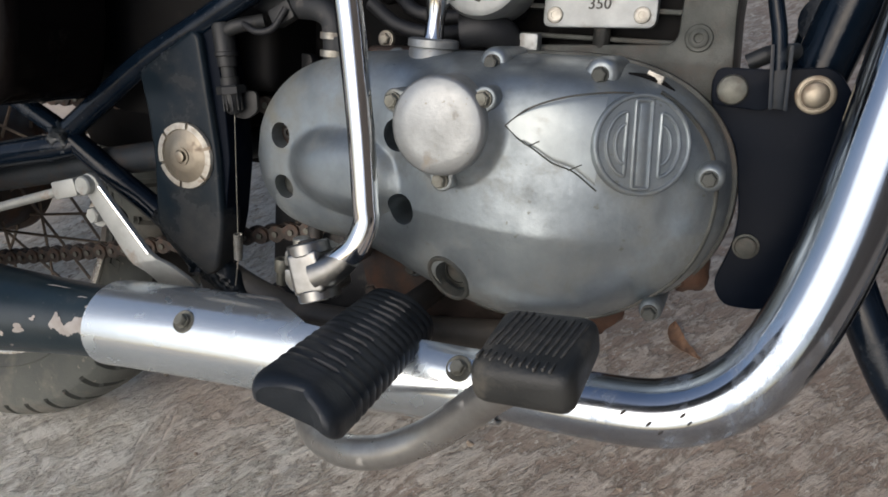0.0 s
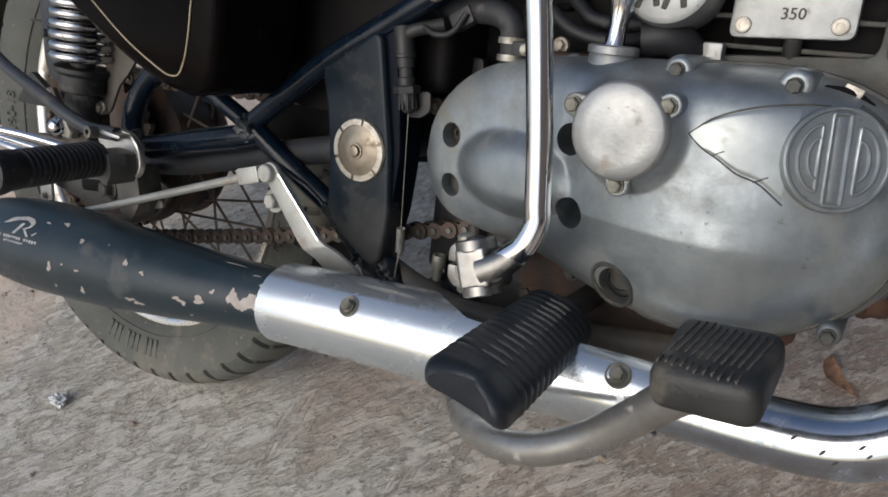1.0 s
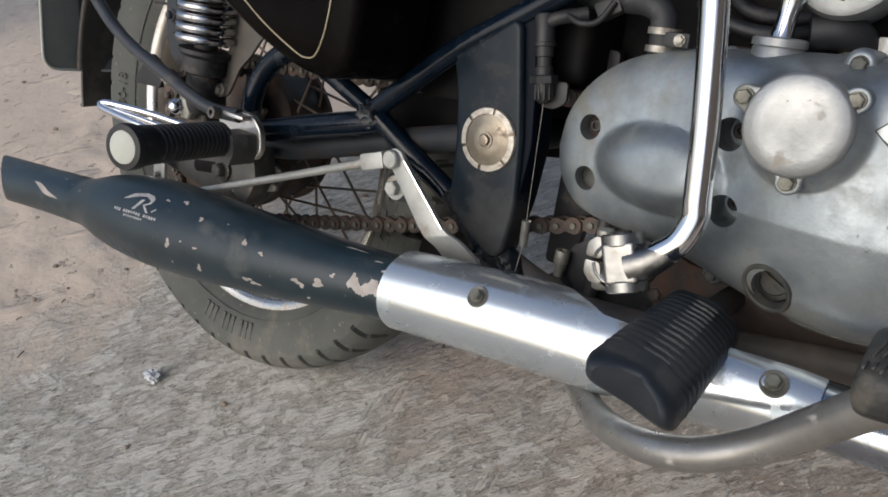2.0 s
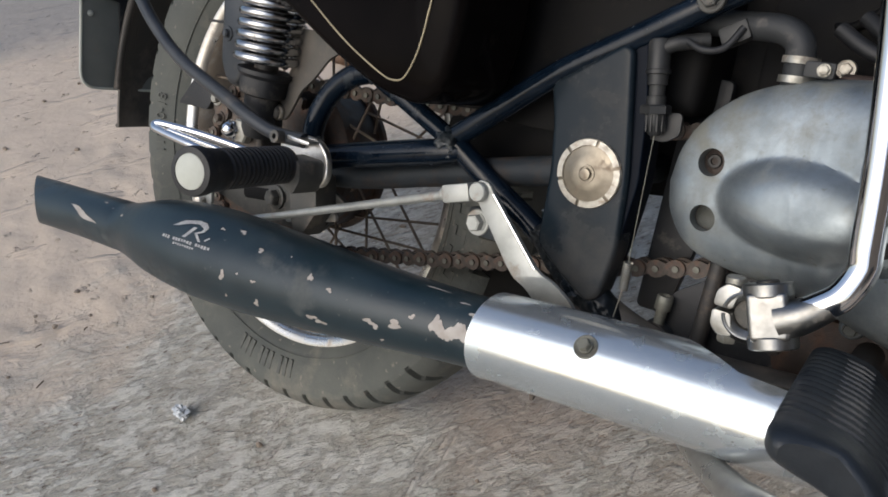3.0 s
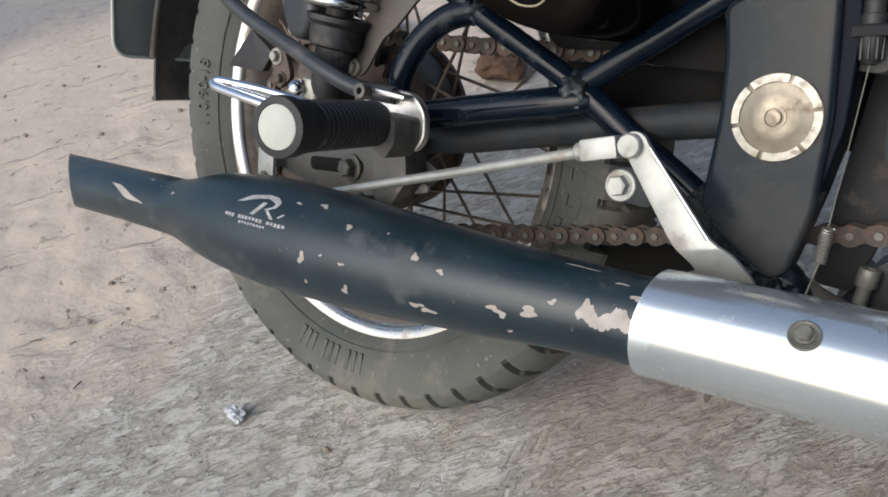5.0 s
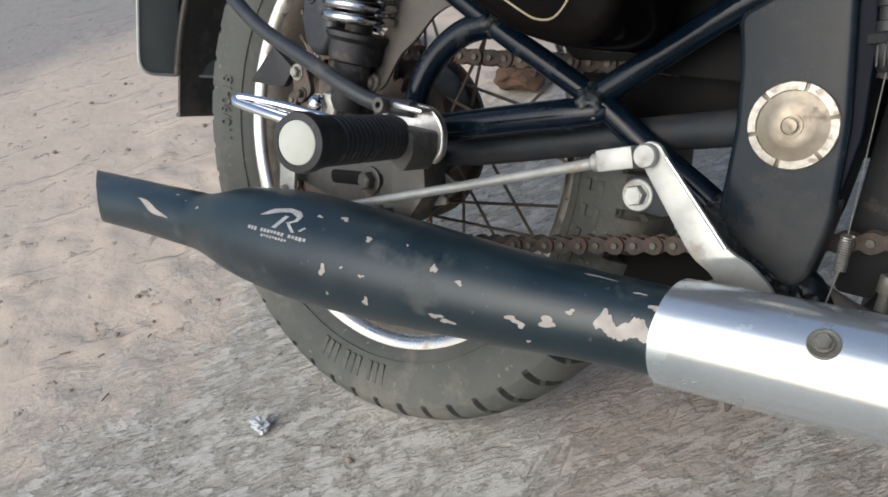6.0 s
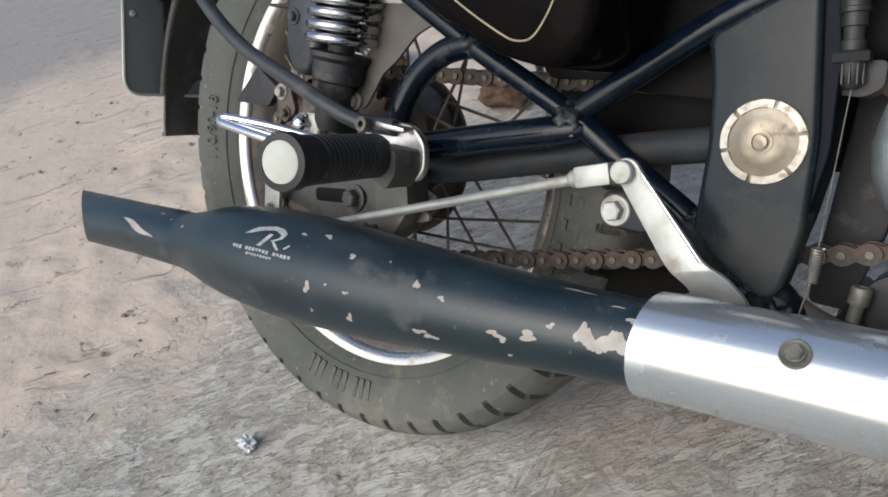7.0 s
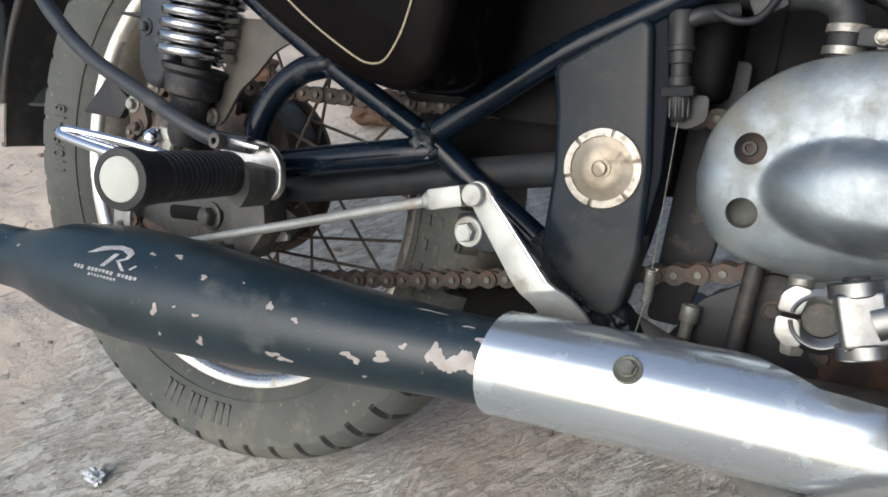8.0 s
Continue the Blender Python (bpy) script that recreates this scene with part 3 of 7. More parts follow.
def rear_wheel():
    rim = bmesh.new()
    ring_of(rim, [(-0.033, 0.2415), (-0.030, 0.2425), (-0.027, 0.2395), (-0.022, 0.231), (-0.012, 0.224), (0.012, 0.224), (0.022, 0.231), (0.027, 0.2395),
                  (0.030, 0.2425), (0.033, 0.2415), (0.0338, 0.2375), (0.0335, 0.233), (0.032, 0.2275), (0.0285, 0.2235), (0.024, 0.2215), (0.014, 0.2185), (-0.014, 0.2185), (-0.024, 0.2215),
                  (-0.0285, 0.2235), (-0.032, 0.2275), (-0.0335, 0.233), (-0.0338, 0.2375)], HUB, (0, -1, 0), 128)
    wheel = part("rear_wheel", rim, M_RIM, bike, "spoked rear wheel with a chrome rim and a dusty tyre", 50)
    wheel.data.materials.append(M_BARREL)
    for f in wheel.data.polygons:
        if abs(f.center.y - HUB.y) < 0.0245:
            f.material_index = 1
    # tyre: sidewalls, shoulders and cut tread blocks
    prof = [(-0.0345, 0.236), (-0.041, 0.2435), (-0.0475, 0.254), (-0.052, 0.266), (-0.0545, 0.278), (-0.055, 0.287), (-0.0548, 0.2915), (-0.0543, 0.2945), (-0.0538, 0.296), (-0.0533, 0.2967),
            (-0.0515, 0.2998), (-0.048, 0.3045), (-0.0445, 0.3076), (-0.041, 0.310), (-0.0365, 0.3124), (-0.032, 0.3140), (-0.0265, 0.3157), (-0.021, 0.3168), (-0.0105, 0.3178), (0.0, 0.318)]
    prof = prof + [(-h, r) for h, r in prof[-2::-1]] + [(0.03, 0.232), (-0.03, 0.232)]

    body = bmesh.new()
    m = toward(HUB, (0, -1, 0))
    count = 50 * 18
    rings = []
    for k in range(count):
        a = 2 * math.pi * k / count
        ring = []
        for h, r in prof:
            if r > 0.2915 and abs(h) > 0.016:
                u = (a * 50 / (2 * math.pi) + 3.0 * abs(h) + (0.5 if h > 0 else 0.0)) % 1.0
                if u < 0.17:
                    away = Vector((h, r - 0.268)).normalized() * (0.0085 if r > 0.2962 else 0.004)
                    h, r = h - away.x, r - away.y
            ring.append(body.verts.new(m @ Vector((r * math.cos(a), r * math.sin(a), h))))
        rings.append(ring)
    n = len(prof)
    for k in range(count):
        u, v = rings[k], rings[(k + 1) % count]
        for j in range(n):
            body.faces.new((u[j], v[j], v[(j + 1) % n], u[(j + 1) % n]))
    part("tyre", body, M_TYRE, wheel, "dusty black rubber tyre with cut shoulder blocks", 20)
    # thin moulded ribs on the sidewall
    for r in (0.2475,):
        y = -0.0445 if r < 0.26 else -0.0553
        ringb = ring_of(bmesh.new(), [(0.0008 * math.cos(k), 0.0008 * math.sin(k) + r) for k in np.linspace(0, 6.283, 7)[:-1]], HUB + Vector((0, y, 0)), (0, -1, 0), 128)
        part("sidewall_rib", ringb, M_TYRE, wheel)
    # moulded marks: maker's marks as plain bars, the size as figures

    def on_wall(a, r, lift=0.0):
        y = -0.0545 + (0.0028 if r > 0.288 else 0.0) + max(0.0, 0.27 - r) * 0.30
        return HUB + Vector((r * math.cos(a), y - lift, r * math.sin(a)))

    def mark(a0, a1, r0, r1):
        bm = bmesh.new()
        n = max(2, int(abs(a1 - a0) / 0.02))
        top, low = [], []
        for k in range(n + 1):
            a = a0 + (a1 - a0) * k / n
            for r, row in ((r0, low), (r1, top)):
                row.append((bm.verts.new(on_wall(a, r, 0.00022)), bm.verts.new(on_wall(a, r, -0.002))))
        for k in range(n):
            bm.faces.new((low[k][0], low[k + 1][0], top[k + 1][0], top[k][0]))
            bm.faces.new((low[k][0], low[k][1], low[k + 1][1], low[k + 1][0]))
            bm.faces.new((top[k][0], top[k + 1][0], top[k + 1][1], top[k][1]))
        for k in (0, n):
            bm.faces.new((low[k][0], top[k][0], top[k][1], low[k][1]))
        part("moulded_mark", bm, M_TYREMARK, wheel)

    for base in (-1.80, 1.2):
        for k in range(3):
            a = base + k * 0.145
            mark(a, a + 0.020, 0.253, 0.275)
            mark(a + 0.038, a + 0.058, 0.253, 0.275)
            mark(a + 0.076, a + 0.096, 0.253, 0.275)
    for base in (-0.30,):
        for k in range(6):
            a = base + k * 0.085
            mark(a, a + 0.02, 0.258, 0.277)
            mark(a + 0.02, a + 0.055, 0.258, 0.263)
            mark(a + 0.02, a + 0.055, 0.272, 0.277)
    font_bits("110/90-18", 0.021, wheel, M_TYREMARK, "tyre_size_mark",
              lambda u, v: on_wall(math.pi + 0.17 - u / 0.27, 0.259 + v, 0.0008))
    # hub with full-width drum and sprocket
    hub = bmesh.new()
    lathe(hub, [(-0.045, 0.03), (-0.043, 0.078), (-0.03, 0.088), (-0.026, 0.094), (-0.02, 0.094), (-0.018, 0.088), (0.03, 0.09), (0.032, 0.096), (0.044, 0.097),
                (0.05, 0.09), (0.056, 0.06), (0.06, 0.03), (0.075, 0.028)], HUB, (0, -1, 0), 64)
    part("wheel_hub", hub, M_OILY, wheel, "brown-stained brake drum hub")
    for k in range(40):
        side = 1 if k % 2 else -1
        a = 2 * math.pi * k / 40
        b = a + (0.62 if (k // 2) % 2 else -0.62)
        s = HUB + Vector((0.09 * math.cos(a), 0.022 * side - 0.012, 0.09 * math.sin(a)))
        e = HUB + Vector((0.2235 * math.cos(b), 0.006 * side, 0.2235 * math.sin(b)))
        bm = sweep(bmesh.new(), [s, s.lerp(e, 0.93)], 0.00165, 8)
        sweep(bm, [s.lerp(e, 0.92), e], 0.0029, 6)
        part("spoke", bm, M_SPOKE, wheel)
    return wheel


def font_bits(text, size, parent, material, name, place, thick=0.0006, align="LEFT"):
    """Raised figures: the built-in font's outlines, laid by place(u, v) on a surface."""
    curve = bpy.data.curves.new("lettering", "FONT")
    curve.body, curve.size, curve.align_x, curve.extrude, curve.resolution_u = text, size, align, thick, 3
    ob = bpy.data.objects.new("lettering", curve)
    scene.collection.objects.link(ob)
    data = bpy.data.meshes.new_from_object(ob.evaluated_get(bpy.context.evaluated_depsgraph_get()))
    bpy.data.objects.remove(ob)
    bpy.data.curves.remove(curve)
    bm = bmesh.new()
    bm.from_mesh(data)
    bpy.data.meshes.remove(data)
    for v in bm.verts:
        p = place(v.co.x, v.co.y)
        v.co = Vector(p) + Vector((0, -v.co.z, 0))
    return part(name, bm, material, parent)


rear_wheel()


# ---- chain and sprockets
def drive_chain():
    y = -0.07
    front, rear, rf, rr = Vector((0.545, y, 0.378)), Vector((0.0, y, 0.3)), 0.0465, 0.098
    d = front - rear
    base = math.atan2(d.z, d.x)
    off = math.acos((rr - rf) / d.length)
    up, down = base + off, base - off
    P = lambda c, r, a: c + Vector((r * math.cos(a), 0, r * math.sin(a)))
    line = [P(rear, rr, a) for a in np.linspace(up, down + 2 * math.pi, 40)]
    a0, a1 = line[-1], P(front, rf, down)
    line += [a0.lerp(a1, u) - Vector((0, 0, 0.004 * math.sin(math.pi * u))) for u in np.linspace(0.02, 0.98, 30)]
    line += [P(front, rf, a) for a in np.linspace(down, up, 20)]
    b0, b1 = line[-1], line[0]
    line += [b0.lerp(b1, u) - Vector((0, 0, 0.006 * math.sin(math.pi * u))) for u in np.linspace(0.02, 0.98, 30)]
    pts = line + [line[0]]
    seg = [(q - p).length for p, q in zip(pts, pts[1:])]
    total = sum(seg)
    n = 2 * round(total / 0.01588 / 2)
    pitch = total / n

    def at(s):
        s %= total
        for p, q, l in zip(pts, pts[1:], seg):
            if s <= l:
                return p.lerp(q, s / l)
            s -= l
        return pts[-1]

    pins = [at(k * pitch) for k in range(n)]
    # sprockets
    bm = bmesh.new()
    teeth = 38
    prof = [(rr - 0.006 + 0.006 * (1 if (k % 4) in (0, 1) else -0.4)) for k in range(teeth * 4)]
    out = [(rear.x + r * math.cos(2 * math.pi * k / len(prof)), rear.z + r * math.sin(2 * math.pi * k / len(prof))) for k, r in enumerate(prof)]
    plate(out, y - 0.003, y + 0.003, 0.0, bm=bm)
    chain = part("drive_chain", bm, M_CHAIN, bike, "rusty roller chain on its rear sprocket")

    def link(wide):
        own = bmesh.new()
        h, w = 0.0072, 0.0053
        out = []
        for c, s in ((pitch / 2, 1), (-pitch / 2, -1)):
            for a in np.linspace(-2.0, 2.0, 9):
                out.append((c + s * h * math.cos(a), h * math.sin(a) * s))
            out.append((0.0, 0.0042 * s))
        for s in (-1, 1):
            yy = s * (0.0085 if wide else 0.0058)
            plate(out, yy - 0.0011, yy + 0.0011, 0.0, bm=own)
        for c in (-pitch / 2, pitch / 2):
            if wide:
                lathe(own, [(-0.0115, 0.0026), (0.0115, 0.0026)], (c, 0, 0), (0, 1, 0), 10)
            else:
                lathe(own, [(-0.0046, 0.005), (0.0046, 0.005)], (c, 0, 0), (0, 1, 0), 10)
        return own

    masters = {}
    for k in range(n):
        p, q = pins[k], pins[(k + 1) % n]
        m = Matrix.Translation((p + q) / 2) @ Matrix.Rotation(-math.atan2((q - p).z, (q - p).x), 4, "Y")
        wide = k % 2 == 0
        if wide not in masters:
            masters[wide] = part("outer_link" if wide else "inner_link", link(wide), M_CHAIN, chain)
            masters[wide].matrix_basis = m
            mesh = masters[wide].data
            mesh.materials.append(M_DULLBOLT)
            for p in mesh.polygons:
                if abs(p.center.y) > 0.0105:
                    p.material_index = 1
        else:
            o = again(masters[wide])
            o.matrix_basis = m


drive_chain()


# ---- frame
def tube(parent, pts, r, material, name="tube", steps=8, seg=18, label="", caps=True):
    return part(name, sweep(bmesh.new(), bend(pts, steps), r, seg, caps), material, parent, label)


def frame_parts():
    main = sweep(bmesh.new(), bend([(0.297, -0.119, 0.382), (0.345, -0.119, 0.417), (0.392, -0.119, 0.450), (0.445, -0.118, 0.479), (0.495, -0.116, 0.508), (0.58, -0.10, 0.56)]), 0.0097, 18)
    fr = part("frame", main, M_BLACK, bike, "welded tubular steel frame in gloss black paint")
    tube(fr, [(0.297, -0.119, 0.381), (0.25, -0.122, 0.404), (0.205, -0.125, 0.426), (0.12, -0.13, 0.474), (0.02, -0.13, 0.54)], 0.0086, M_BLACK, "upper_stay")
    stay_line = bend([(0.312, -0.120, 0.3745), (0.296, -0.122, 0.371), (0.24, -0.126, 0.359), (0.165, -0.13, 0.342)])
    part("rear_stay", sweep(bmesh.new(), stay_line, list(np.interp(np.arange(len(stay_line)), [0, 8, 11], [0.0075, 0.0108, 0.0120])), 20), M_BLACK, fr)
    tube(fr, [(0.295, -0.12, 0.384), (0.345, -0.115, 0.350), (0.392, -0.112, 0.322), (0.43, -0.11, 0.292)], 0.0098, M_BLACK, "lower_rail")
    tube(fr, [(0.43, -0.11, 0.293), (0.458, -0.107, 0.278), (0.483, -0.105, 0.268), (0.51, -0.104, 0.261), (0.54, -0.104, 0.259), (0.62, -0.102, 0.266), (0.74, -0.09, 0.280)], 0.0118, M_RAILDUST, "cradle_tube", label="dust-coated cradle tube")
    tube(fr, [(0.204, -0.125, 0.427), (0.178, -0.127, 0.419), (0.155, -0.129, 0.400), (0.141, -0.131, 0.374), (0.137, -0.132, 0.345)], 0.0104, M_BLACK, "bowed_stay")
    tube(fr, [(0.172, -0.172, 0.3585), (0.135, -0.176, 0.3595), (0.10, -0.178, 0.3685), (0.067, -0.178, 0.380), (0.025, -0.178, 0.394), (-0.015, -0.178, 0.4085), (-0.055, -0.177, 0.430), (-0.10, -0.174, 0.462), (-0.19, -0.165, 0.54)], 0.0068, M_RAIL, "rear_rail")
    flank = rounded([(0.446, 0.485), (0.4555, 0.482), (0.4655, 0.43), (0.4695, 0.380), (0.464, 0.333), (0.452, 0.284), (0.438, 0.288), (0.446, 0.33), (0.452, 0.40)], 0.006)
    part("gusset_flank", plate(flank, -0.1225, -0.093, 0.003, 3), M_NAVY, fr)
    # weld beads at the joint
    for c, r in (((0.299, -0.1210, 0.379), 0.0130), ((0.204, -0.126, 0.426), 0.0098), ((0.432, -0.112, 0.290), 0.0135), ((0.139, -0.132, 0.347), 0.0125)):
        bm = bmesh.new()
        bmesh.ops.create_icosphere(bm, subdivisions=4, radius=r, matrix=Matrix.Translation(c))
        for v in bm.verts:
            v.co += (v.co - Vector(c)) * (0.34 * noise.noise(v.co * 170) + 0.16 * noise.noise(v.co * 420))
        part("weld", bm, M_WELD, fr)
    # gusset with its pivot washer
    out = rounded([(0.389, 0.441), (0.396, 0.412), (0.400, 0.375), (0.3995, 0.318), (0.424, 0.299), (0.449, 0.284), (0.459, 0.291), (0.4655, 0.33), (0.463, 0.385), (0.456, 0.430), (0.4495, 0.471), (0.442, 0.475)], 0.007)
    part("gusset_plate", plate(out, -0.1285, -0.104, 0.004, 3), M_PLATE, fr, "dusty black steel gusset plate")
    # rough weld along the gusset's upper edge, and the lumpy painted mass at its foot
    p, q = Vector((0.392, -0.121, 0.440)), Vector((0.444, -0.121, 0.474))
    line = [p.lerp(q, u) + Vector((0, 0.0012 * noise.noise(Vector((u * 14, 20, 0))), 0.0014 * noise.noise(Vector((u * 17, 5, 13))))) for u in np.linspace(0, 1, 60)]
    part("weld_seam", sweep(bmesh.new(), line, [0.0054 + 0.0014 * math.sin(u * 75) + 0.0008 * noise.noise(Vector((u * 30, 1, 1))) for u in np.linspace(0, 1, 60)], 12), M_BLACK, fr)
    p, q = Vector((0.392, 0, 0.3265)), Vector((0.474, 0, 0.2665))
    way, side = (q - p).normalized(), Vector((0.59, 0, 0.81))
    own = bmesh.new()
    rows_ = []
    for u in np.linspace(0, 1, 70):
        wide = 0.007 + 0.0105 * math.sin(math.pi * min(1.0, u * 0.85 + 0.1)) + 0.002 * noise.noise(Vector((u * 12, 0, 8)))
        row = []
        for v in np.linspace(-1, 1, 26):
            c = p + way * ((q - p).length * u) + side * (wide * v)
            lump = 0.0022 * noise.noise(Vector((u * 16, v * 4, 2))) + 0.0016 * noise.noise(Vector((u * 40, v * 9, 5)))
            row.append(own.verts.new((c.x, -0.1115 - (0.0135 + lump) * math.sqrt(max(0.0, 1 - v * v)), c.z)))
        rows_.append(row)
    for u, v in zip(rows_, rows_[1:]):
        for j in range(25):
            own.faces.new((u[j], v[j], v[j + 1], u[j + 1]))
    bmesh.ops.solidify(own, geom=list(own.faces), thickness=0.004)
    part("weld_mass", own, M_WELD, fr, "lumpy painted weld at the gusset's foot", 60)
    part("foot_plate", plate(rounded([(0.425, 0.296), (0.462, 0.288), (0.486, 0.262), (0.478, 0.248), (0.44, 0.262)], 0.006), -0.1205, -0.108, 0.002), M_RAILDUST, fr)
    pivot = Vector((0.4335, -0.1285, 0.3805))
    bm = lathe(bmesh.new(), [(0, 0.0255), (0.0012, 0.0255), (0.0018, 0.0245), (0.0022, 0.0205), (0.0045, 0.014), (0.0055, 0.009), (0.0055, 0.0)], pivot, (0, -1, 0), 64, False)
    washer = part("pivot_washer", bm, M_ZINC, fr, "domed yellowish zinc washer with a notched bright rim")
    for k in range(6):
        a0, a1 = 2 * math.pi * k / 6 + 0.35 + 0.055, 2 * math.pi * (k + 1) / 6 + 0.35 - 0.055
        seg = bmesh.new()
        vs = []
        for a in np.linspace(a0, a1, 14):
            c, s = math.cos(a), math.sin(a)
            vs.append([seg.verts.new(pivot + Vector((r * c, -h, r * s))) for h, r in ((0.0015, 0.0205), (0.0036, 0.0207), (0.0031, 0.0252), (0.0005, 0.0259))])
        for u, v in zip(vs, vs[1:]):
            for j in range(3):
                seg.faces.new((u[j], v[j], v[j + 1], u[j + 1]))
        seg.faces.new(vs[0])
        seg.faces.new(vs[-1][::-1])
        part("rim_segment", seg, M_WASHRIM, washer)
    bm = lathe(bmesh.new(), [(0.004, 0.0068), (0.0065, 0.0068), (0.0066, 0.0054), (0.0058, 0.005), (0.0058, 0.0044), (0.0085, 0.0042), (0.0088, 0.003)], pivot, (0, -1, 0), 28)
    part("pivot_bolt", bm, M_ZINC, washer)
    # swingarm
    bm = sweep(bmesh.new(), bend([(0.428, -0.098, 0.3795), (0.39, -0.099, 0.3725), (0.27, -0.101, 0.346), (0.16, -0.103, 0.3215), (0.03, -0.105, 0.312), (-0.06, -0.106, 0.306)]), 0.0125, 18)
    arm = part("swingarm", bm, M_SWING, bike, "dusty rust-stained black swingarm tube")
    lathe(bm2 := bmesh.new(), [(-0.01, 0.0135), (0.2, 0.0135)], (0.4335, -0.10, 0.3805), (0, 1, 0), 28)
    part("pivot_sleeve", bm2, M_SWING, arm)
    # slotted axle plate with nut
    out = rounded([(-0.06, 0.325), (0.10, 0.318), (0.17, 0.306), (0.188, 0.297), (0.152, 0.262), (0.06, 0.253), (-0.055, 0.272)], 0.008)
    axle_plate = part("axle_plate", plate(out, -0.124, -0.118, 0.001), M_DUSTY, arm, "dusty slotted axle plate")
    slot = rounded([(0.028, 0.2845), (0.098, 0.2925), (0.099, 0.2795), (0.030, 0.2715)], 0.006)
    # No opening is cut: a black sheet paints the slot's dark inside.
    part("slot_shade", plate(slot, -0.1246, -0.121, 0.0005), M_VOID, axle_plate)
    part("slot_guide", plate(rounded([(0.10, 0.272), (0.175, 0.288), (0.178, 0.280), (0.105, 0.262)], 0.004), -0.128, -0.124, 0.001), M_PALE, axle_plate)
    bm = plate(rounded([(0.128, 0.319), (0.166, 0.325), (0.172, 0.29), (0.152, 0.259), (0.138, 0.268)], 0.006), -0.150, -0.122, 0.002)
    part("stay_lug", bm, M_DUSTY, axle_plate)
    bolt(axle_plate, (0.084, -0.1255, 0.2835), 0.0085, 0.0075, washer=1.5, name="anchor_nut", material=M_DUSTY)
    # damper lower mounting: hexagon and domed chrome nut
    at = Vector((0.040, -0.147, 0.347))
    bm = block((0.05, 0.03, 0.05), Matrix.Translation((0.045, -0.125, 0.345)), 0.006, 3)
    lug = part("damper_lug", bm, M_DARK, arm)
    bm = hexagon(bmesh.new(), at + Vector((0.01, 0.004, 0.0)), (0, -1, 0), 0.0135, 0.009)
    part("hexagon_nut", bm, M_STEEL, lug)
    bm = hexagon(bmesh.new(), at, (0, -1, 0), 0.0105, 0.008)
    lathe(bm, [(0.007, 0.0088), (0.012, 0.0078), (0.0155, 0.005), (0.017, 0.0)], at, (0, -1, 0), 24, False)
    part("domed_nut", bm, M_CHROME, lug)
    # small adjuster links above the axle
    bm = plate(rounded([(-0.043, 0.376), (-0.022, 0.382), (-0.008, 0.352), (-0.028, 0.338)], 0.008), -0.122, -0.116, 0.001)
    adj = part("adjuster_link", bm, M_CHAIN, arm)
    bolt(adj, (-0.030, -0.122, 0.370), 0.0055, 0.004, name="adjuster_bolt")
    bolt(adj, (-0.022, -0.122, 0.350), 0.0045, 0.004, name="adjuster_bolt", material=M_CHAIN)
    bm = plate(rounded([(-0.030, 0.285), (-0.007, 0.287), (-0.007, 0.235), (-0.030, 0.235)], 0.004), -0.140, -0.136, 0.001)
    strap = part("adjuster_strap", bm, M_PALE, arm)
    bolt(strap, (-0.019, -0.14, 0.258), 0.0035, 0.003, name="strap_rivet", washer=0)
    return fr


frame_parts()


# ---- exhaust
EXH = bend([(-0.292, -0.197, 0.2015, 0.0270), (-0.20, -0.195, 0.208, 0.0277), (-0.105, -0.193, 0.2145, 0.0286), (-0.075, -0.192, 0.216, 0.0292), (-0.045, -0.191, 0.2185, 0.0345),
            (-0.010, -0.191, 0.222, 0.0415), (0.03, -0.190, 0.225, 0.0458), (0.07, -0.189, 0.2275, 0.0476), (0.115, -0.188, 0.2302, 0.0466), (0.16, -0.187, 0.2328, 0.0443), (0.21, -0.1858, 0.2363, 0.0408),
            (0.286, -0.184, 0.242, 0.0348), (0.34, -0.182, 0.2468, 0.0307), (0.385, -0.180, 0.2508, 0.0282), (0.43, -0.178, 0.2548, 0.0272)], 6)
PIPE = [(0.39, -0.180, 0.253), (0.5, -0.173, 0.2605), (0.6, -0.169, 0.2665), (0.7, -0.166, 0.2705), (0.77, -0.166, 0.2735), (0.815, -0.166, 0.281), (0.848, -0.164, 0.303), (0.8685, -0.161, 0.338),
        (0.883, -0.156, 0.39), (0.8925, -0.15, 0.455), (0.901, -0.142, 0.52), (0.909, -0.134, 0.58)]


def along(line, x):
    """Centre and radius of a swept line where it passes x."""
    line = np.asarray(line)
    return [float(np.interp(x, line[:, 0], line[:, k])) for k in range(1, line.shape[1])]


def on_muffler(x, a, lift=0.0):
    """A place on the silencer: a = 0 faces the bike's right, 90 up."""
    y, z, r = along(EXH, x)
    return Vector((x, y - (r + lift) * math.cos(radians(a)), z + (r + lift) * math.sin(radians(a))))


